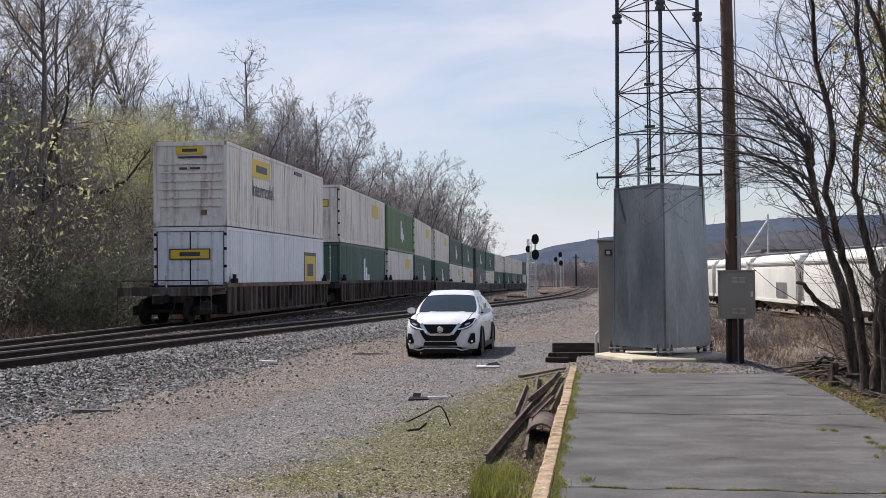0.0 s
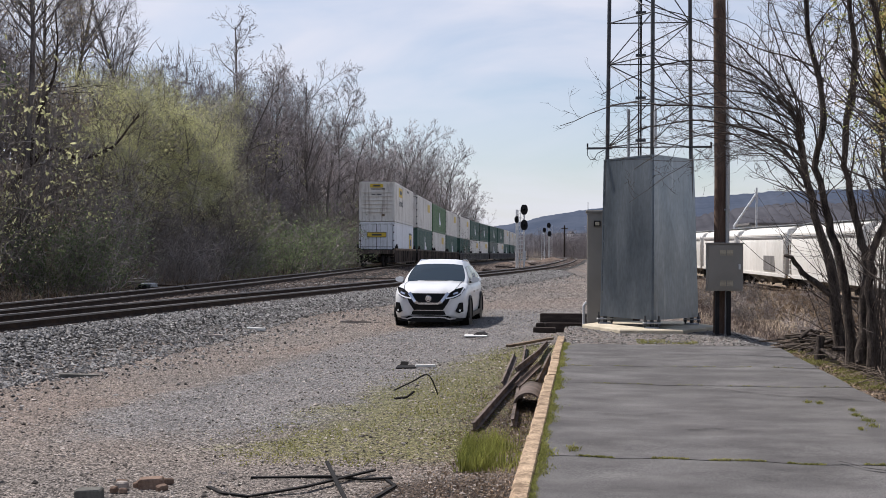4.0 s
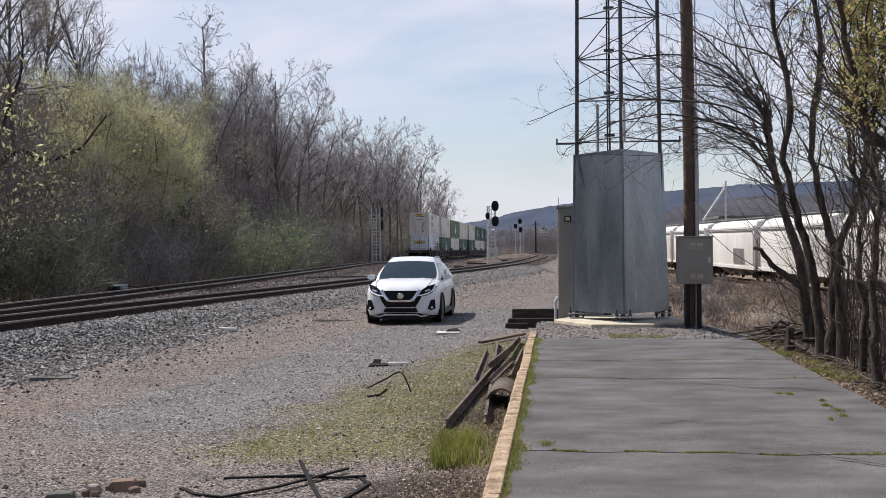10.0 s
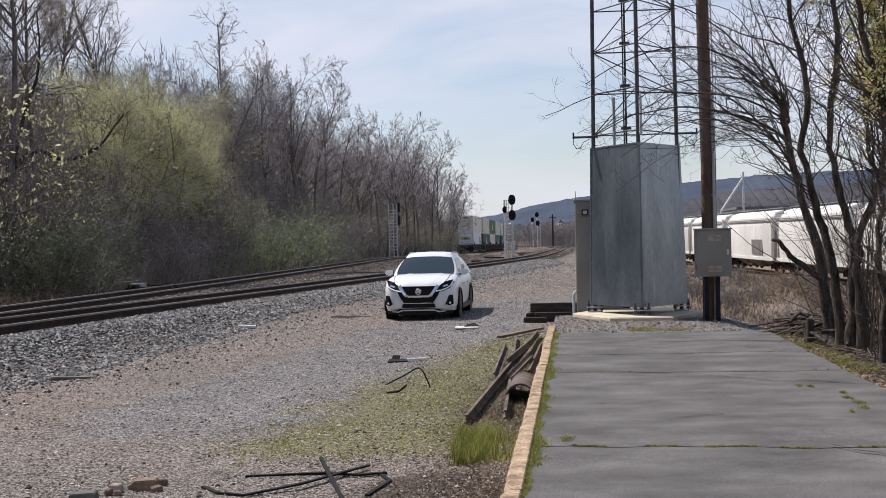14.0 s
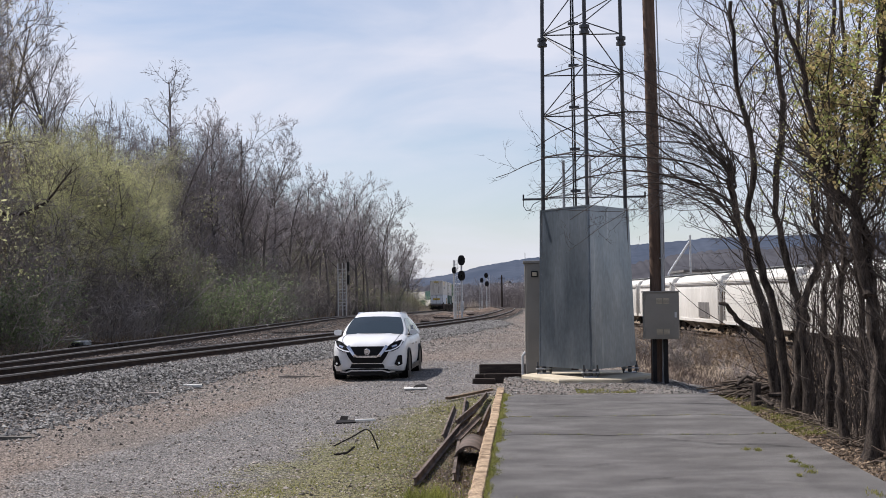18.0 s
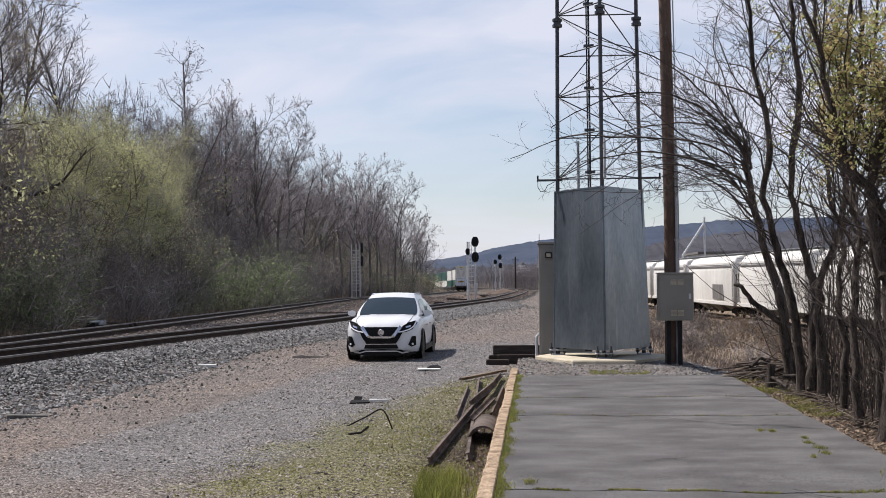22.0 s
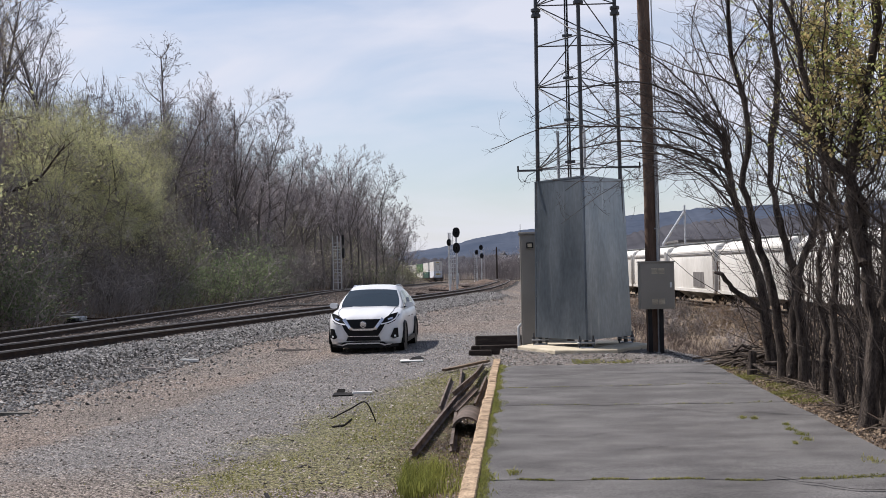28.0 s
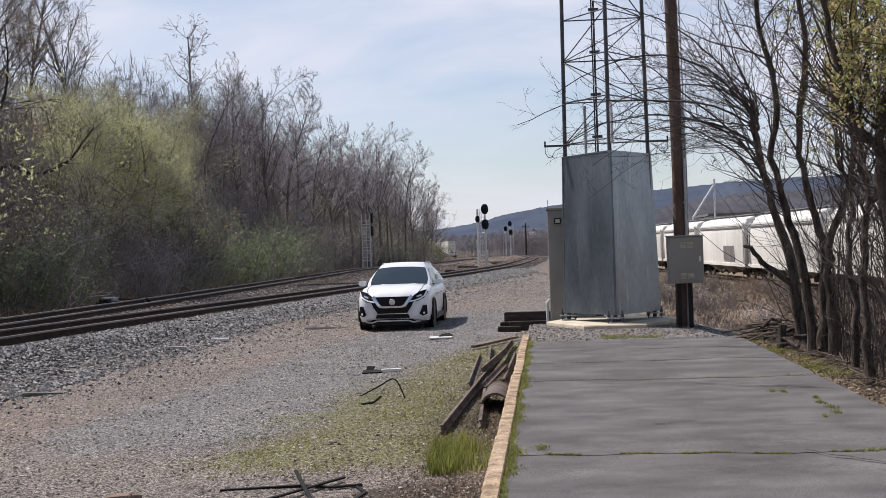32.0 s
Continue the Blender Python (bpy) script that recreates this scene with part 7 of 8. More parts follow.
for k in range(38):
    g = G()
    oo = dict(ARCH)
    oo["rmin"] = 0.0032
    oo["tips"] = []
    stout = k < 9
    az = rng.uniform(-0.45, 0.45)
    el = rng.uniform(0.55, 1.35) if stout else rng.uniform(0.0, 1.4)
    d = Vector((-math.cos(az) * math.cos(el), math.sin(az) * math.cos(el), math.sin(el)))
    oo["up"] = [-0.085 if el > 0.6 else -0.02, 0.09, 0.08]
    grow(rng, g, g, Vector((3.3, 19.5 + rng.uniform(-0.1, 0.1), rng.uniform(2.5, 3.6))), d, rng.uniform(2.8, 4.2) if stout else rng.uniform(1.5, 3.6), rng.uniform(0.014, 0.021) if stout else rng.uniform(0.007, 0.011), 0, oo)
    part("branch", g, M_NEARTWIG, arch)
stem_tree("multi_stem_tree", "clump of rough stems with bare branches and a few new leaves", [
    ([(3.60, 17.4, -0.15), (3.54, 17.4, 0.67), (3.46, 17.4, 1.29), (3.26, 17.4, 2.0), (3.13, 17.4, 2.7), (3.19, 17.4, 3.56), (3.07, 17.4, 4.2), (2.97, 17.4, 4.75), (2.93, 17.4, 5.7)], 0.105, 0.05, 0.35),
    ([(3.71, 17.2, -0.15), (3.67, 17.2, 0.67), (3.75, 17.2, 1.44), (3.61, 17.2, 1.91), (3.48, 17.2, 2.53), (3.49, 17.2, 3.38), (3.59, 17.2, 4.31), (3.48, 17.2, 5.16), (3.45, 17.2, 5.79)], 0.105, 0.05, 0.35),
    ([(3.79, 17.0, -0.15), (3.76, 17.0, 0.84), (3.75, 17.0, 1.44), (3.97, 17.0, 2.05), (4.11, 17.0, 2.58), (4.05, 17.0, 3.5), (4.18, 17.0, 4.49), (4.24, 17.0, 5.71)], 0.10, 0.045, 0.35)],
    40, [(M_BUDGREEN, 400, 0.028, "tiny new leaves")], 42, SPR, 0.25)
stem_tree("young_tree", "slender dark stems crowded beside the platform", [
    ([(3.67, 15.5, -0.15), (3.72, 15.5, 0.77), (3.64, 15.5, 1.46), (3.72, 15.5, 2.01), (3.53, 15.5, 2.64), (3.58, 15.5, 3.55), (3.44, 15.5, 4.53), (3.42, 15.5, 5.37)], 0.065, 0.03, 0.2),
    ([(3.52, 14.1, -0.12), (3.48, 14.1, 0.6), (3.46, 14.1, 1.35), (3.56, 14.1, 1.98), (3.46, 14.1, 2.74), (3.61, 14.1, 3.69), (3.59, 14.1, 5.02)], 0.075, 0.04, 0.25),
    ([(3.95, 15.0, -0.2), (4.0, 15.0, 1.3), (3.9, 15.0, 2.6), (4.05, 15.0, 5.0)], 0.07, 0.03, 0.25),
    ([(3.85, 13.4, -0.2), (3.75, 13.4, 1.0), (3.9, 13.4, 2.2), (3.8, 13.4, 4.8)], 0.06, 0.03, 0.2)],
    30, [(M_BUDGREEN, 1500, 0.026, "new yellow-green leaves"), (M_CATKIN, 700, 0.03, "tan opening buds")], 43, SPR, 0.15)
stem_tree("rough_barked_tree", "thick rough-barked forked tree with opening buds", [
    ([(3.41, 12.7, -0.12), (3.51, 12.7, 0.81), (3.44, 12.7, 1.6), (3.33, 12.7, 2.17), (3.4, 12.7, 2.91), (3.59, 12.7, 3.76), (3.68, 12.7, 4.79)], 0.12, 0.07, 0.4),
    ([(3.44, 12.7, 1.6), (3.39, 12.7, 2.34), (3.15, 12.7, 2.69), (2.99, 12.7, 3.15), (2.84, 12.7, 3.79), (2.6, 12.7, 4.71)], 0.085, 0.04, 0.3),
    ([(3.52, 12.4, -0.1), (3.6, 12.4, 0.83), (3.55, 12.4, 1.6), (3.65, 12.4, 2.43), (3.61, 12.4, 3.43), (3.75, 12.4, 4.71)], 0.085, 0.05, 0.3)],
    28, [(M_BUDGREEN, 3600, 0.026, "new yellow-green leaves"), (M_CATKIN, 2800, 0.034, "tan opening buds")], 44, SPR, 0.1)
stem_tree("edge_tree", "dark tree at the platform's edge with young leaves", [
    ([(3.62, 11.6, -0.1), (3.62, 11.6, 0.98), (3.55, 11.6, 2.02), (3.66, 11.6, 3.05), (3.64, 11.6, 4.41)], 0.11, 0.06, 0.2),
    ([(3.95, 12.0, -0.2), (3.98, 12.0, 1.2), (3.9, 12.0, 2.4), (4.0, 12.0, 4.5)], 0.09, 0.05, 0.2),
    ([(4.2, 13.0, -0.2), (4.3, 13.0, 1.2), (4.15, 13.0, 2.6), (4.3, 13.0, 4.9)], 0.10, 0.05, 0.2)],
    28, [(M_BUDGREEN, 3800, 0.026, "new yellow-green leaves"), (M_CATKIN, 2400, 0.034, "tan opening buds")], 45, SPR, 0.1)
zb = land_at(-24.5, 50)
stem_tree("crooked_bank_tree", "dark crooked tree leaning out from the bank", [
    ([(-24.3, 50, zb - 0.2), (-23.6, 50, zb + 0.9), (-22.4, 50, 5.6), (-21.2, 49.9, 5.25), (-20.3, 49.8, 5.3), (-19.4, 49.7, 5.75), (-18.8, 49.6, 6.4), (-18.3, 49.5, 7.0)], 0.20, 0.05, 0.3),
    ([(-23.4, 50, zb + 1.0), (-22.9, 50.2, 7.2), (-22.2, 50.2, 9.0), (-22.3, 50.4, 11.5)], 0.16, 0.05, 0.3)], 26, [], 47, SPR, 0.0)
# thin suckers and dead sticks along the edge
rng = random.Random(15)
suck = thing("sucker_thicket", Matrix(), "thicket of thin upright suckers and dead canes", "shrub")
g = G()
for k in range(130):
    y = rng.uniform(10.5, 18.5)
    x = 3.55 + abs(rng.gauss(0, 0.6)) + (0.15 if y > 16 else 0)
    oo = dict(SPR)
    oo.update(kids=[4], tips=[], wander=[0.05, 0.12, 0.1], seg=[6, 3], up=[0.04, 0.03], ratio=[0.35])
    grow(rng, g, g, Vector((x, y, land_at(x, y) - 0.05)), Vector((rng.gauss(0, 0.15), rng.gauss(0, 0.15), 1)).normalized(), rng.uniform(1.0, 3.8), rng.uniform(0.004, 0.011), 0, oo)
part("cane_tangle", g, M_NEARTWIG, suck, kind="stuff")
bram = thing("bramble_thicket", Matrix(), "dense dark bramble thicket behind the edge trees", "shrub")
g = G()
for k in range(330):
    y = rng.uniform(12.5, 23.0)
    x = 4.15 + (y - 12.5) * 0.06 + 2.0 * rng.random() ** 1.2
    oo = dict(SPR)
    oo.update(kids=[6], tips=[], wander=[0.15, 0.2, 0.1], seg=[6, 3], up=[0.0, 0.03], ratio=[0.4], sides=[3, 2, 2], rmin=0.004)
    grow(rng, g, g, Vector((x, y, land_at(x, y) - 0.05)), Vector((rng.gauss(0, 0.25), rng.gauss(0, 0.25), 1)).normalized(), rng.uniform(1.2, 4.0), rng.uniform(0.006, 0.015), 0, oo)
part("bramble_tangle", g, M_NEARTWIG, bram, kind="stuff")
g = G()
for k in range(480):
    y = rng.uniform(9.5, 20.6)
    x = 3.45 + abs(rng.gauss(0, 0.4))
    a, l = rng.uniform(0, 3.14), rng.uniform(0.15, 0.9)
    z = land_at(x, y) + rng.uniform(0.01, 0.12)
    dx, dy = math.cos(a) * l / 2, math.sin(a) * l / 2
    g.tube([(x - dx, y - dy, z - rng.uniform(0, 0.06)), (x, y, z + 0.02), (x + dx, y + dy, z + rng.uniform(-0.05, 0.1))], rng.uniform(0.002, 0.007), 3)
part("stick_litter", g, M_STICK, suck, kind="stuff")
g = G(); g.tube([(3.38, 18.6, -0.15), (3.38, 18.6, 0.15), (3.40, 18.6, 0.33)], [0.09, 0.068, 0.06], 10); solid("tree_stump", g, M_NEARBARK, "short weathered cut stump", "stump", smooth=50)
for a, b, r in (((3.75, 20.9, 0.02), (4.3, 19.9, 0.16), 0.04), ((3.5, 18.0, 0.05), (3.3, 18.9, 0.14), 0.025), ((3.75, 17.6, 0.02), (3.55, 16.9, 0.10), 0.025)):
    g = G(); A, B = Vector(a), Vector(b); g.tube([A, A.lerp(B, 0.5) + Vector((0, 0.03, 0.04)), B], [r, r * 0.9, r * 0.6], 7); solid("fallen_log", g, M_NEARBARK, "short fallen branch among litter", "log", "fallen wood", smooth=60)

# ---- loose stones ----
def stones(name, xs, ys, zs, sizes, material, label, seed, flat=0.7):
    rs = np.random.RandomState(seed)
    n = len(xs)
    base = np.array([(1, 0, 0), (0, 1, 0), (-1, 0, 0), (0, -1, 0), (0, 0, 1), (0, 0, -1)], float)
    tri = np.array([(0, 1, 4), (1, 2, 4), (2, 3, 4), (3, 0, 4), (1, 0, 5), (2, 1, 5), (3, 2, 5), (0, 3, 5)])
    v = np.repeat(base[None], n, 0) * rs.uniform(0.6, 1.25, (n, 6, 1)) + rs.normal(0, 0.18, (n, 6, 3))
    a = rs.uniform(0, 2 * np.pi, n)
    c, s = np.cos(a), np.sin(a)
    x = v[..., 0] * c[:, None] - v[..., 1] * s[:, None]
    y = v[..., 0] * s[:, None] + v[..., 1] * c[:, None]
    z = v[..., 2] * flat
    P = np.stack([x, y, z], 2) * sizes[:, None, None] + np.stack([xs, ys, zs], 1)[:, None, :]
    F = (tri[None] + 6 * np.arange(n)[:, None, None]).reshape(-1, 3)
    me = bpy.data.meshes.new(name)
    me.from_pydata(P.reshape(-1, 3), [], F)
    me.materials.append(material)
    return tagged(new(name, me), label, "stones", kind="stuff")


rs = np.random.RandomState(3)
n = 62000
ys = 12 + 75 * rs.rand(n) ** 1.5
off = rs.uniform(0.9, 1.0, n) + 3.1 * rs.rand(n) * (1 - 0.28 * smooth(20, 34, ys))
off[:5000] = rs.uniform(-4.5, -0.9, 5000)
xs = track_x(NEAR, ys) + off
keep = (np.abs(off) > 1.0 + 0.35 * rs.rand(n)) & (np.abs(xs - track_x(MAIN, ys)) > 1.45)
xs, ys = xs[keep], ys[keep]
sz = rs.uniform(0.016, 0.038, len(xs)) * (1 + 0.006 * ys)
extra = rs.rand(len(xs)) < 0.12
xs = xs + extra * np.abs(rs.normal(0, 0.9, len(xs))) * (off[keep] > 2)
stones("ballast_stones", xs, ys, land(xs, ys) + 0.35 * sz, sz, M_BALLAST, "coarse grey crushed stone ballast beside the track", 4)
M_RUBBLE = mat("brown_track_rubble", (0.075, 0.06, 0.052), (0.19, 0.155, 0.135), 0.95, 0, 3, 30, 0.25, 0.3, 0.01, island=0.6)
n = 22000
ys = 30 + 150 * rs.rand(n) ** 1.2
xs = track_x(MAIN, ys) - 2.6 + (track_x(NEAR, ys) - track_x(MAIN, ys) + 4.2) * rs.rand(n)
keep = (np.abs(np.abs(xs - track_x(NEAR, ys)) - 0.735) > 0.09) & (np.abs(np.abs(xs - track_x(MAIN, ys)) - 0.735) > 0.09)
xs, ys = xs[keep], ys[keep]
sz = rs.uniform(0.018, 0.045, len(xs)) + 0.0004 * ys
stones("track_rubble", xs, ys, land(xs, ys) + 0.25 * sz, sz, M_RUBBLE, "brown rubble and dirty ballast between the tracks", 21, 0.6)
n = 60000
ys = 8.3 + 60 * rs.rand(n) ** 1.6
xs = rs.uniform(-9.5, 3.0, n)
keep = (xs < -0.55) | (ys > 27)
xs, ys = xs[keep], ys[keep]
n = len(xs)
keep = rs.rand(n) < np.clip(1.1 - 0.25 * smooth(-3.6, -1.5, xs) * smooth(9, 11, ys), 0, 1)
xs, ys = xs[keep], ys[keep]
sz = 0.006 + 0.014 * rs.rand(len(xs)) ** 3 + 0.0003 * ys
stones("yard_gravel", xs, ys, land(xs, ys) + 0.2 * sz, sz, M_PEBBLE, "loose brown and grey gravel over the yard", 6, 0.6)
n = 5500
ys = rs.uniform(20.9, 26.5, n)
xs = rs.uniform(-0.4, 4.6, n)
sz = rs.uniform(0.01, 0.024, n)
stones("mound_gravel", xs, ys, land(xs, ys) + 0.3 * sz, sz, M_BALLAST, "grey gravel round the tower pad", 8)
n = 420
ys = 9 + 16 * rs.rand(n)
xs = rs.uniform(-9, -1.0, n)
sz = 0.016 + 0.03 * rs.rand(n) ** 3
stones("yard_cobbles", xs, ys, land(xs, ys) + 0.25 * sz, sz, M_PEBBLE, "scattered larger stones on the gravel", 9, 0.6)

# ---- grass and weeds ----
def blades(name, xs, ys, zs, heights, width, material, label, seed, lean=0.35):
    rs = np.random.RandomState(seed)
    n = len(xs)
    a = rs.uniform(0, 2 * np.pi, n)
    ln = rs.normal(0, lean, (n, 2))
    w = width * rs.uniform(0.6, 1.3, n)
    P = np.zeros((n, 5, 3))
    base = np.stack([xs, ys, zs], 1)
    side = np.stack([np.cos(a), np.sin(a), np.zeros(n)], 1) * w[:, None]
    tip = np.stack([ln[:, 0] * heights, ln[:, 1] * heights, heights], 1)
    mid = np.stack([ln[:, 0] * heights * 0.3, ln[:, 1] * heights * 0.3, heights * 0.6], 1)
    P[:, 0], P[:, 1], P[:, 2], P[:, 3], P[:, 4] = base - side, base + side, base + mid + side * 0.7, base + mid - side * 0.7, base + tip
    F = []
    i = 5 * np.arange(n)
    quads = np.stack([i, i + 1, i + 2, i + 3], 1).tolist()
    tris = np.stack([i + 3, i + 2, i + 4], 1).tolist()
    me = bpy.data.meshes.new(name)
    me.from_pydata(P.reshape(-1, 3), [], quads + tris)
    me.materials.append(material)
    return tagged(new(name, me), label, "grass", kind="stuff")


def clumped(n, x0, x1, y0, y1, k, spread, seed):
    r = np.random.RandomState(seed)
    cx, cy = r.uniform(x0, x1, k), r.uniform(y0, y1, k)
    i = r.randint(0, k, n)
    return np.clip(cx[i] + r.normal(0, spread, n), x0, x1), np.clip(cy[i] + r.normal(0, spread * 1.5, n), y0, y1)


xs, ys = clumped(1500, -1.2, -0.60, 11.2, 12.8, 11, 0.09, 1)
blades("kerb_grass", xs, ys, land(xs, ys), rs.uniform(0.04, 0.24, len(xs)), 0.0042, M_GRASS, "tall fresh green grass below the kerb", 2)
for mt, cnt, nm, seed in ((M_GRASS, 2600, "green weeds along the inner kerb edge", 4), (M_MOSS, 6000, "yellow-green moss along the inner kerb edge", 5)):
    ys = 7.8 + 13.2 * rs.rand(cnt)
    xs = -0.362 + np.abs(rs.normal(0, 0.045, cnt)) * (0.65 + 0.4 * np.sin(ys * 2.3 + seed) + 0.35 * np.sin(ys * 7.1))
    blades("kerb_edge_weeds", xs, ys, np.zeros(cnt) - 0.008, rs.uniform(0.008, 0.034, cnt), 0.005, mt, nm, seed, 0.7)
n = 24000
ys = 11.4 + 17.5 * rs.rand(n) ** 1.2
xs = rs.uniform(-5.0, -0.55, n)
wxl = -0.5 - (2.7 * smooth(9, 12.5, ys) * (1 - smooth(13, 21, ys)) + 1.5 * smooth(14, 20, ys) * (1 - smooth(22, 29, ys)) + 0.3)
patch = np.sin(xs * 2.1 + ys * 0.7) + np.sin(xs * 4.3 - ys * 1.9 + 1) * 0.7 + np.sin(ys * 3.1 + xs) * 0.5
keep = (xs > wxl + rs.normal(0, 0.35, n)) & (patch + rs.normal(0, 0.7, n) > 0.0)
xs, ys = xs[keep], ys[keep]
blades("yard_weeds", xs, ys, land(xs, ys) - 0.002, rs.uniform(0.008, 0.035, len(xs)), 0.008, M_MOSS, "low yellow-green weeds spread over the gravel", 6, 0.8)
cx, cy = [], []
for b in (9.72, 14.92, 17.2, 3.6):
    w = wavy(b, -0.36, 3.1, 0.10, BAYS.index(b))
    for _ in range(1700 if b == 9.72 else 320):
        i = rs.randint(0, 24)
        if math.sin(i * 1.7 + b) > -0.2 or (b == 9.72 and i > 16):
            u = rs.rand()
            cx.append(w[i][0] * (1 - u) + w[i + 1][0] * u)
            cy.append(w[i][1] * (1 - u) + w[i + 1][1] * u + rs.normal(0, 0.012 + 0.02 * (i > 17)))
cx, cy = np.array(cx), np.array(cy)
blades("crack_weeds", cx, cy, np.zeros(len(cx)) - 0.01, rs.uniform(0.005, 0.02, len(cx)), 0.005, M_MOSS, "small weeds growing in the asphalt cracks", 7, 0.8)
for x, y, r in ((2.60, 11.7, 0.05), (2.63, 12.05, 0.07), (2.60, 12.4, 0.05), (2.64, 12.75, 0.03), (2.3, 13.35, 0.04), (2.42, 13.3, 0.04), (3.0, 9.9, 0.10), (2.85, 10.45, 0.08), (-0.1, 10.05, 0.05), (2.44, 11.45, 0.025), (2.95, 10.2, 0.06)):
    a = rs.normal(0, r * 0.42, 70), rs.normal(0, r * 1.1, 70)
    blades("weed_tuft", x + a[0], y + a[1], np.zeros(70) - 0.004, rs.uniform(0.008, 0.04, 70), 0.0045, M_MOSS, "small weed tuft growing through the asphalt", 8, 0.7)
xs, ys = clumped(7000, 3.08, 3.7, 15.0, 21.5, 13, 0.15, 12)
blades("edge_grass", xs, ys, land(xs, ys), rs.uniform(0.015, 0.055, len(xs)), 0.008, M_MOSS, "short green grass along the platform edge", 13, 0.5)
n = 26000
ys = 25.5 + 51 * rs.rand(n) ** 1.3
xs = 2.9 + 12 * rs.rand(n)
keep = (xs > 4.4) | (ys > 26.8)
xs, ys = xs[keep], ys[keep]
n = len(xs)
blades("dry_field", xs, ys, land(xs, ys) - 0.02, rs.uniform(0.04, 0.26, n), 0.012, M_HAY, "tall dry tan grass beyond the platform", 14, 0.5)
n = 30000
ys = 24 + 130 * rs.rand(n) ** 1.4
xs = track_x(MAIN, ys) - 3.2 - 9.0 * rs.rand(n)
blades("bank_litter", xs, ys, land(xs, ys) - 0.02, rs.uniform(0.08, 0.6, n), 0.016, M_LITTER, "dead stalks and leaves on the bank", 15, 0.7)
rb = random.Random(51)
FIELD_BRUSH = [brush(61, 1.5, 1.3, 26, label="low brown thicket in the dry field", twig_mat=M_LITTER), brush(62, 1.9, 1.1, 22, label="thin reddish brown thicket in the dry field", twig_mat=M_BRUSH)]
for k in range(34):
    y = rb.uniform(36, 82)
    x = rb.uniform(4.0, 11.5) * (0.6 + y / 120)
    plant(FIELD_BRUSH[k % 2], x, y, rb.uniform(0.3, 0.75), rb.uniform(0, 360))

xs, ys = clumped(1500, 0.9, 1.9, 21.6, 22.3, 12, 0.10, 31)
blades("mound_moss", xs, ys, land(xs, ys), rs.uniform(0.005, 0.025, len(xs)), 0.008, M_MOSS, "low weeds on the gravel before the pad", 32, 0.8)
for k in range(30):
    y = 44 + 80 * (k / 30)
    x = float(track_x(HOPPER, y)) - rb.uniform(2.6, 5.0)
    plant(FIELD_BRUSH[(k + 1) % 2], x, y, rb.uniform(0.55, 0.85), rb.uniform(0, 360))


def litter(name, xs, ys, label, lo, hi):
    """Curled dead leaves lying on the ground."""
    n = len(xs)
    a, w = rs.uniform(0, 6.28, n), rs.uniform(lo, hi, n)
    zz = land(xs, ys) + rs.uniform(0.004, 0.03, n)
    P = np.stack([np.stack([xs + np.cos(a + k) * w * q, ys + np.sin(a + k) * w * q, zz + rs.normal(0, 0.008, n)], 1) for k, q in ((0, 1), (1.57, 0.6), (3.14, 1), (4.71, 0.6))], 1)
    me = bpy.data.meshes.new(name)
    me.from_pydata(P.reshape(-1, 3), [], np.arange(4 * n).reshape(-1, 4))
    me.materials.append(M_LITTER)
    tagged(new(name, me), label, "leaves", kind="stuff")


ys = 8.4 + 14 * rs.rand(9000) ** 1.5
litter("leaf_litter", -0.55 - np.abs(rs.normal(0, 0.55, 9000)), ys, "brown dead leaves gathered below the kerb", 0.005, 0.014)
ys = 8.2 + 13.5 * rs.rand(9000)
litter("leaf_litter", 3.12 + np.abs(rs.normal(0, 0.55, 9000)), ys, "brown dead leaves under the trees at the platform edge", 0.008, 0.024)
# cut brush heaped beyond the stump
hr = random.Random(63)
for k in range(54):
    x, y = 3.75 + hr.gauss(0, 0.28), 20.4 + hr.gauss(0, 0.75)
    l, a, r = hr.uniform(0.4, 1.5), hr.uniform(-0.7, 0.9), hr.choice((0.008, 0.012, 0.018, 0.036))
    z = land_at(x, y) + hr.uniform(0.02, 0.36)
    dx, dy = math.cos(a) * l / 2, math.sin(a) * l / 2
    g = G(); g.tube([(x - dx, y - dy, max(z - hr.uniform(0, 0.16), land_at(x - dx, y - dy))), (x, y, z), (x + dx, y + dy, z + hr.uniform(-0.1, 0.22))], [r, r * 0.9, r * 0.55], 6)
    solid("cut_branch", g, M_NEARBARK if k % 4 else M_STICK, "cut dead branch in a heap of brush", "branch", "heap of cut brush", smooth=60)

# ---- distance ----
# distance haze is put into the far hill's blue; the near slope leans bluish
M_HILL = mat("hazed_far_hill", (0.052, 0.066, 0.095), (0.08, 0.094, 0.125), 1.0, 0, 0.006, 0.05, 0.08, 0, spec=0.0)
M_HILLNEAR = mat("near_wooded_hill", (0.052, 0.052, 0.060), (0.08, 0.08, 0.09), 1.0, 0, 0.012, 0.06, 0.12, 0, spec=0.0)


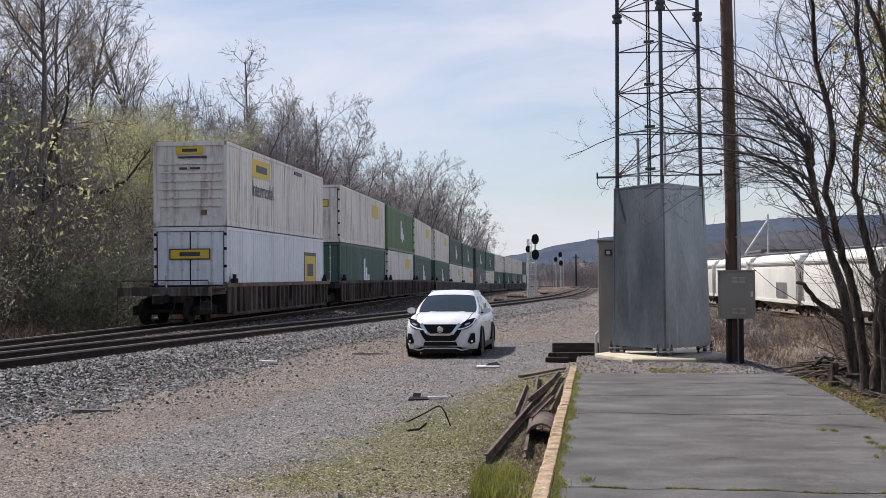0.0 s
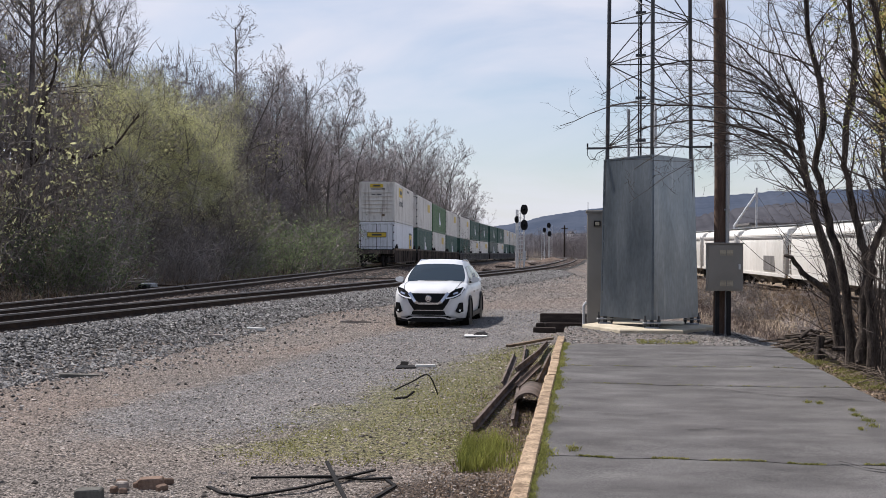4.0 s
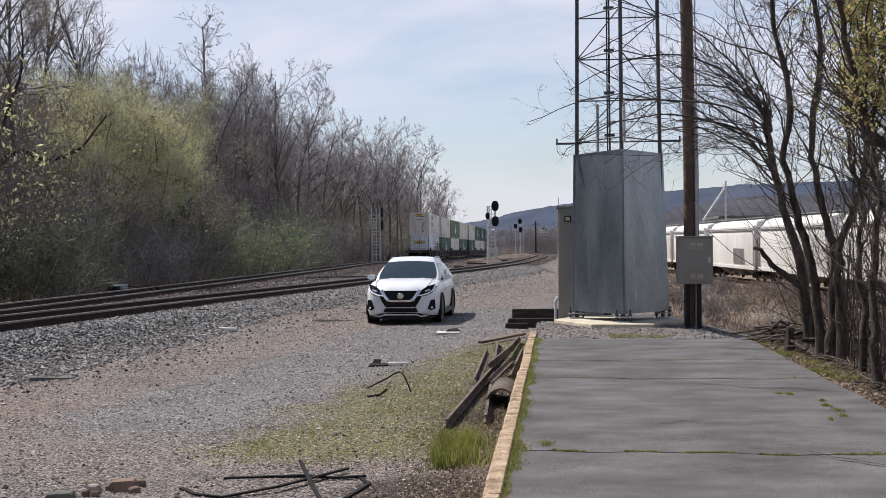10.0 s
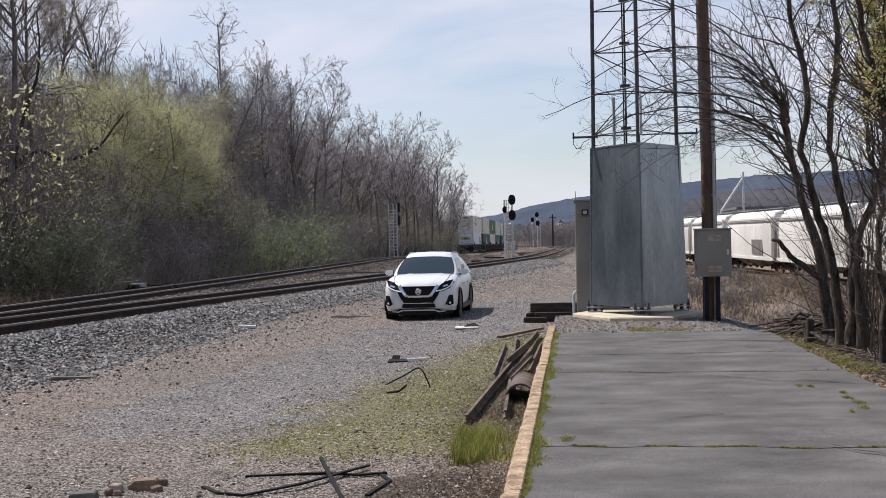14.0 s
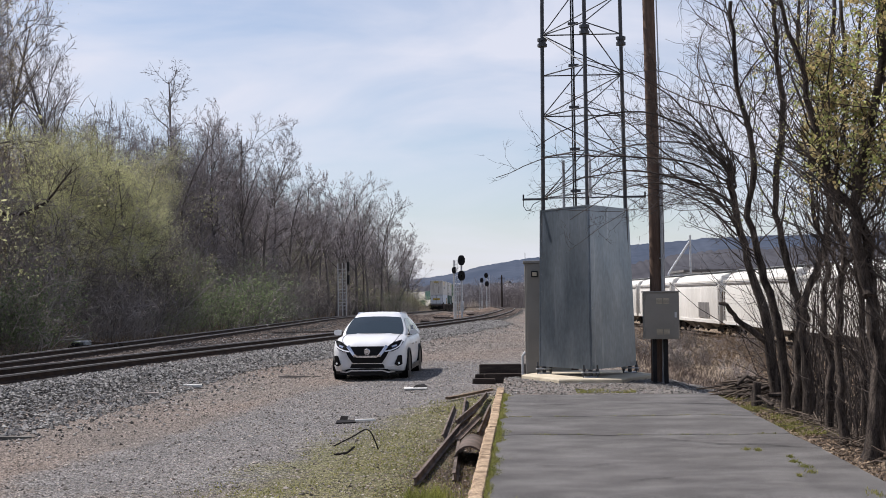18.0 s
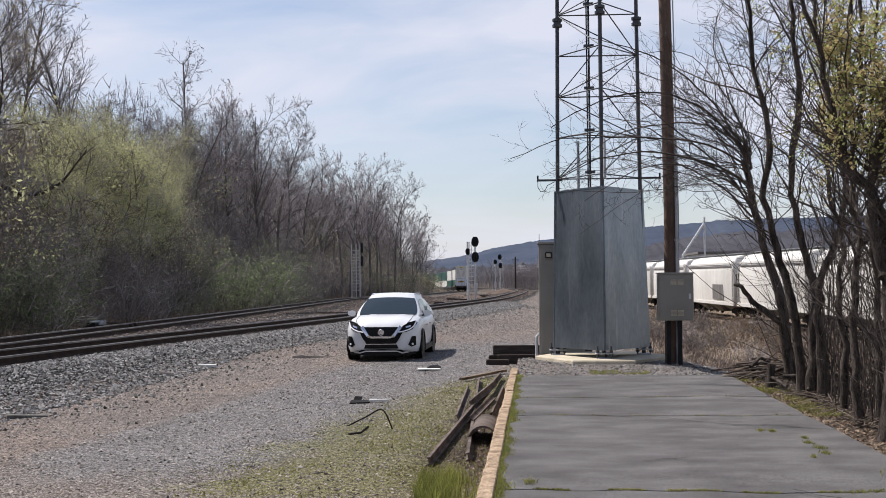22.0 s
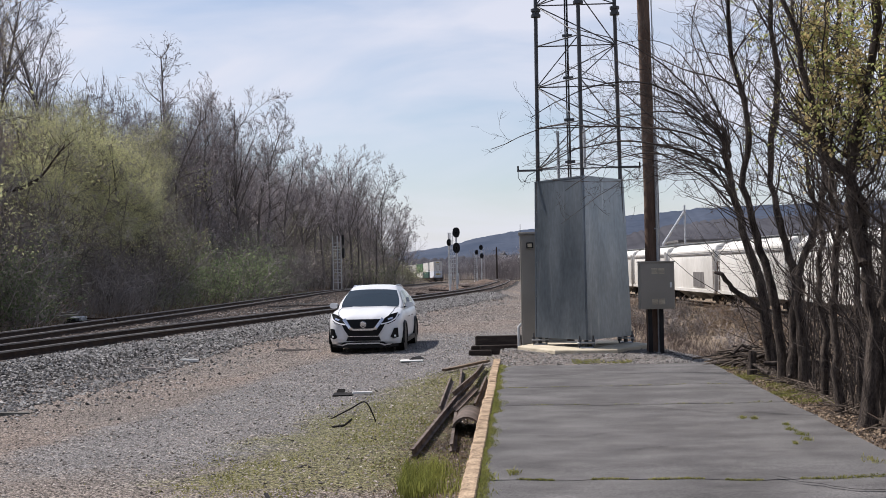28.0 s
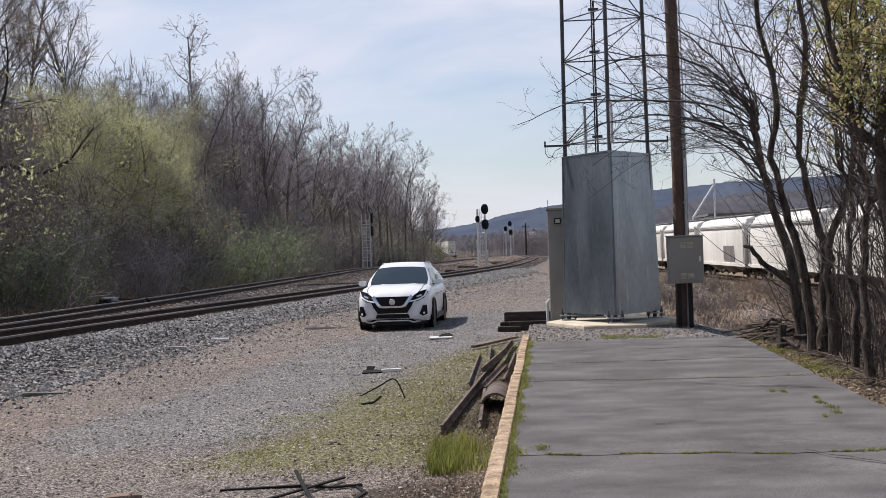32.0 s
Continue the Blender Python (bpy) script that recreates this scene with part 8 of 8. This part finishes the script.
def ridge(name, y, table, material, label, seed, bump_h):
    r = np.random.RandomState(seed)
    bs = np.linspace(table[0][0], table[-1][0], 900)
    h = np.interp(bs, [a for a, _ in table], [b for _, b in table]) * y
    rough = np.convolve(r.rand(len(bs)), np.ones(3) / 3, "same") * bump_h + np.convolve(r.rand(len(bs)), np.ones(25) / 25, "same") * bump_h * 2
    rows = []
    for f, back in ((0.0, 0.0), (0.35, 0.12), (0.7, 0.25), (0.9, 0.33), (1.0, 0.37), (0.8, 0.5)):
        rows.append([(float(b) * y, y * (1 + back), -6 + float(hh + (rr if f >= 0.9 else 0)) * f * (1 + back)) for b, hh, rr in zip(bs, h, rough)])
    g = G()
    g.rings(rows, close=False, caps=False)
    return solid(name, g, material, label, "hill", kind="structure", smooth=180)


ridge("far_hill", 2300, [(-0.9, 0.03), (-0.3, 0.012), (-0.14, 0.0125), (-0.10, 0.0150), (-0.067, 0.0190), (-0.045, 0.0235), (-0.009, 0.0275), (0.02, 0.0305), (0.086, 0.0365), (0.2, 0.043), (0.4, 0.046), (0.9, 0.04)], M_HILL, "long distant wooded hill, its colour blued for haze", 5, 3.0)
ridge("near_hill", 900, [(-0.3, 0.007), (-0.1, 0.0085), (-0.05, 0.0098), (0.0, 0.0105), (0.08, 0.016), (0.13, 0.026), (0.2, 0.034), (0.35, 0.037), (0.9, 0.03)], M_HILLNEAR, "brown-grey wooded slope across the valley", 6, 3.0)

M_SIDING = mat("white_house_siding", (0.62, 0.63, 0.64), (0.72, 0.73, 0.74), 0.7, 0, 1, 20, 0.05, 0)
M_ROOFGREY = mat("dark_grey_shingles", (0.06, 0.06, 0.065), (0.10, 0.10, 0.105), 0.9, 0, 1, 20, 0.1, 0)
for x, y, w, h in ((-13.6, 1185, 4.5, 0.0), (4.0, 1185, 5, -0.5)):
    z0 = 7.5
    hs = thing("house", pose(x, y, z0, 0, 0, 20), "small distant white house with a dark grey roof", "house", "distant houses")
    g = G(); g.box(-w / 2, w / 2, -4, 4, 0, h + 4.5); part("wall", g, M_SIDING, hs)
    g = G(); g.rings([[(-w / 2 - 0.4, yy, h + 4.5), (w / 2 + 0.4, yy, h + 4.5), (0, yy, h + 7.2)] for yy in (-4.4, 4.4)]); part("roof", g, M_ROOFGREY, hs)
    for k in (-1, 1):
        g = G(); g.box(k * w * 0.25 - 0.5, k * w * 0.25 + 0.5, -4.05, -3.98, h + 1.5, h + 3.2); wd = part("window", g, M_CARGLASS, hs)
        g = G(); g.box(k * w * 0.25 - 0.6, k * w * 0.25 + 0.6, -4.1, -4.04, h + 1.35, h + 1.5); part("sill", g, M_SIDING, wd)

# loading plant behind the hopper cars
plantb = thing("loading_shed", pose(19, 140, -1.9), "low pale flat-roofed loading shed beyond the hopper cars", "shed")
g = G(); g.box(-1.6, 7.8, -6, 6, 0, 5.7, 0.05); part("wall", g, M_SIDING, plantb)
g = G(); g.box(-1.9, 8.1, -6.4, 6.4, 5.7, 5.95); part("roof", g, M_WELLGREY, plantb)
pip = thing("loading_spout", pose(15.7, 118, -1.6), "pale sloping conveyor pipe with a thin mast", "conveyor")
g = G(); g.tube([(-2.0, 0, 5.0), (0.0, 0, 8.0)], 0.11, 8); part("pipe", g, M_SILVER, pip)
g = G(); g.tube([(0.05, 0, 0.0), (0.05, 0, 8.6)], 0.09, 8); part("mast", g, M_SILVER, pip)
g = G(); g.tube([(-2.0, 0, 0.0), (-2.0, 0, 5.1)], 0.09, 8); part("support_post", g, M_SILVER, pip)


# ---- the train's make-up ----
M_GREYGREEN = paint("faded_grey_green_paint", (0.10, 0.13, 0.12), (0.15, 0.18, 0.165))
KINDS = {
    "w1": ("grimy white container with horizontal end ribs and a yellow sign", M_WHITE, "ribs", "upper", True),
    "w2": ("clean white container with barred doors and a yellow sign", M_WHITECLEAN, "doors", "lower", True),
    "w": ("dirty white container with a faded yellow sign", M_WHITE, "doors", "yellow", True),
    "g": ("bright green container with a white mark", M_GREEN, "doors", "mark", False),
    "t": ("dark green container with a white mark", M_TEAL, "doors", "mark", False),
    "f": ("faded grey-green container with a white mark", M_GREYGREEN, "doors", "mark", False),
}
MAKEUP = ["w1 w2", "w t", "g w", "w t", "w t", "t w", "t w", "t f", "t w", "w t", "w t", "w f", "w t", "t w", "w t", "w w", "t w", "w t", "w w", "w t"]
OFFSETS = [0.0]
for k in range(1, len(MAKEUP)):
    OFFSETS.append(OFFSETS[-1] + (20.5 if k in (1, 4, 7, 10, 13, 16, 19) else 17.5))
made, TRAIN = {}, []


def one(key, build):
    """The first of its kind, or a copy of it."""
    if key in made:
        return copy_thing(made[key], Matrix())
    made[key] = build()
    return made[key]


for k, pair in enumerate(MAKEUP):
    up, low = pair.split()
    if k == 0:
        w = well_car("grimy brown-black well car at the rear of the train", M_WELL, True, 4.0)
    elif k < 4:
        w = one("well_dark", lambda: well_car("grimy brown-black well car unit", M_WELL, False, 1.6))
    else:
        w = one("well_grey", lambda: well_car("dusty grey well car unit", M_WELLGREY, False, 1.6))
    TRAIN.append((w, OFFSETS[k], 0.0))
    for kind, z in ((low, 0.35), (up, 0.39 + CH)):
        TRAIN.append((one(kind, lambda: container(*KINDS[kind])), OFFSETS[k], z))

_ys = np.arange(-50, 790, 1.0)
_xs = track_x(MAIN, _ys)
_len = np.concatenate([[0], np.cumsum(np.hypot(np.diff(_xs), np.diff(_ys)))])
S0 = float(np.interp(41.3, _ys, _len))
SPEED = 12.1


def on_track(s):
    y = float(np.interp(s, _len, _ys))
    return Vector((float(track_x(MAIN, y)), y, RAIL_Z + float(drop(y)) + float(dip(y))))


def train_pose(t, offset, z):
    s = S0 + SPEED * t + offset
    a, b = on_track(s), on_track(s + CL)
    d = b - a
    m = pose(a.x, a.y, a.z, math.degrees(math.atan2(d.z, math.hypot(d.x, d.y))), 0, -math.degrees(math.atan2(d.x, d.y)))
    return m @ pose(0, 0, z)


def motions():
    """The train rolls away at a steady pace."""
    for ob, offset, z in TRAIN:
        walk(ob, [(t, train_pose(t, offset, z)) for t in [0.0] + [2.0 * k for k in range(1, 17)]])


motions()
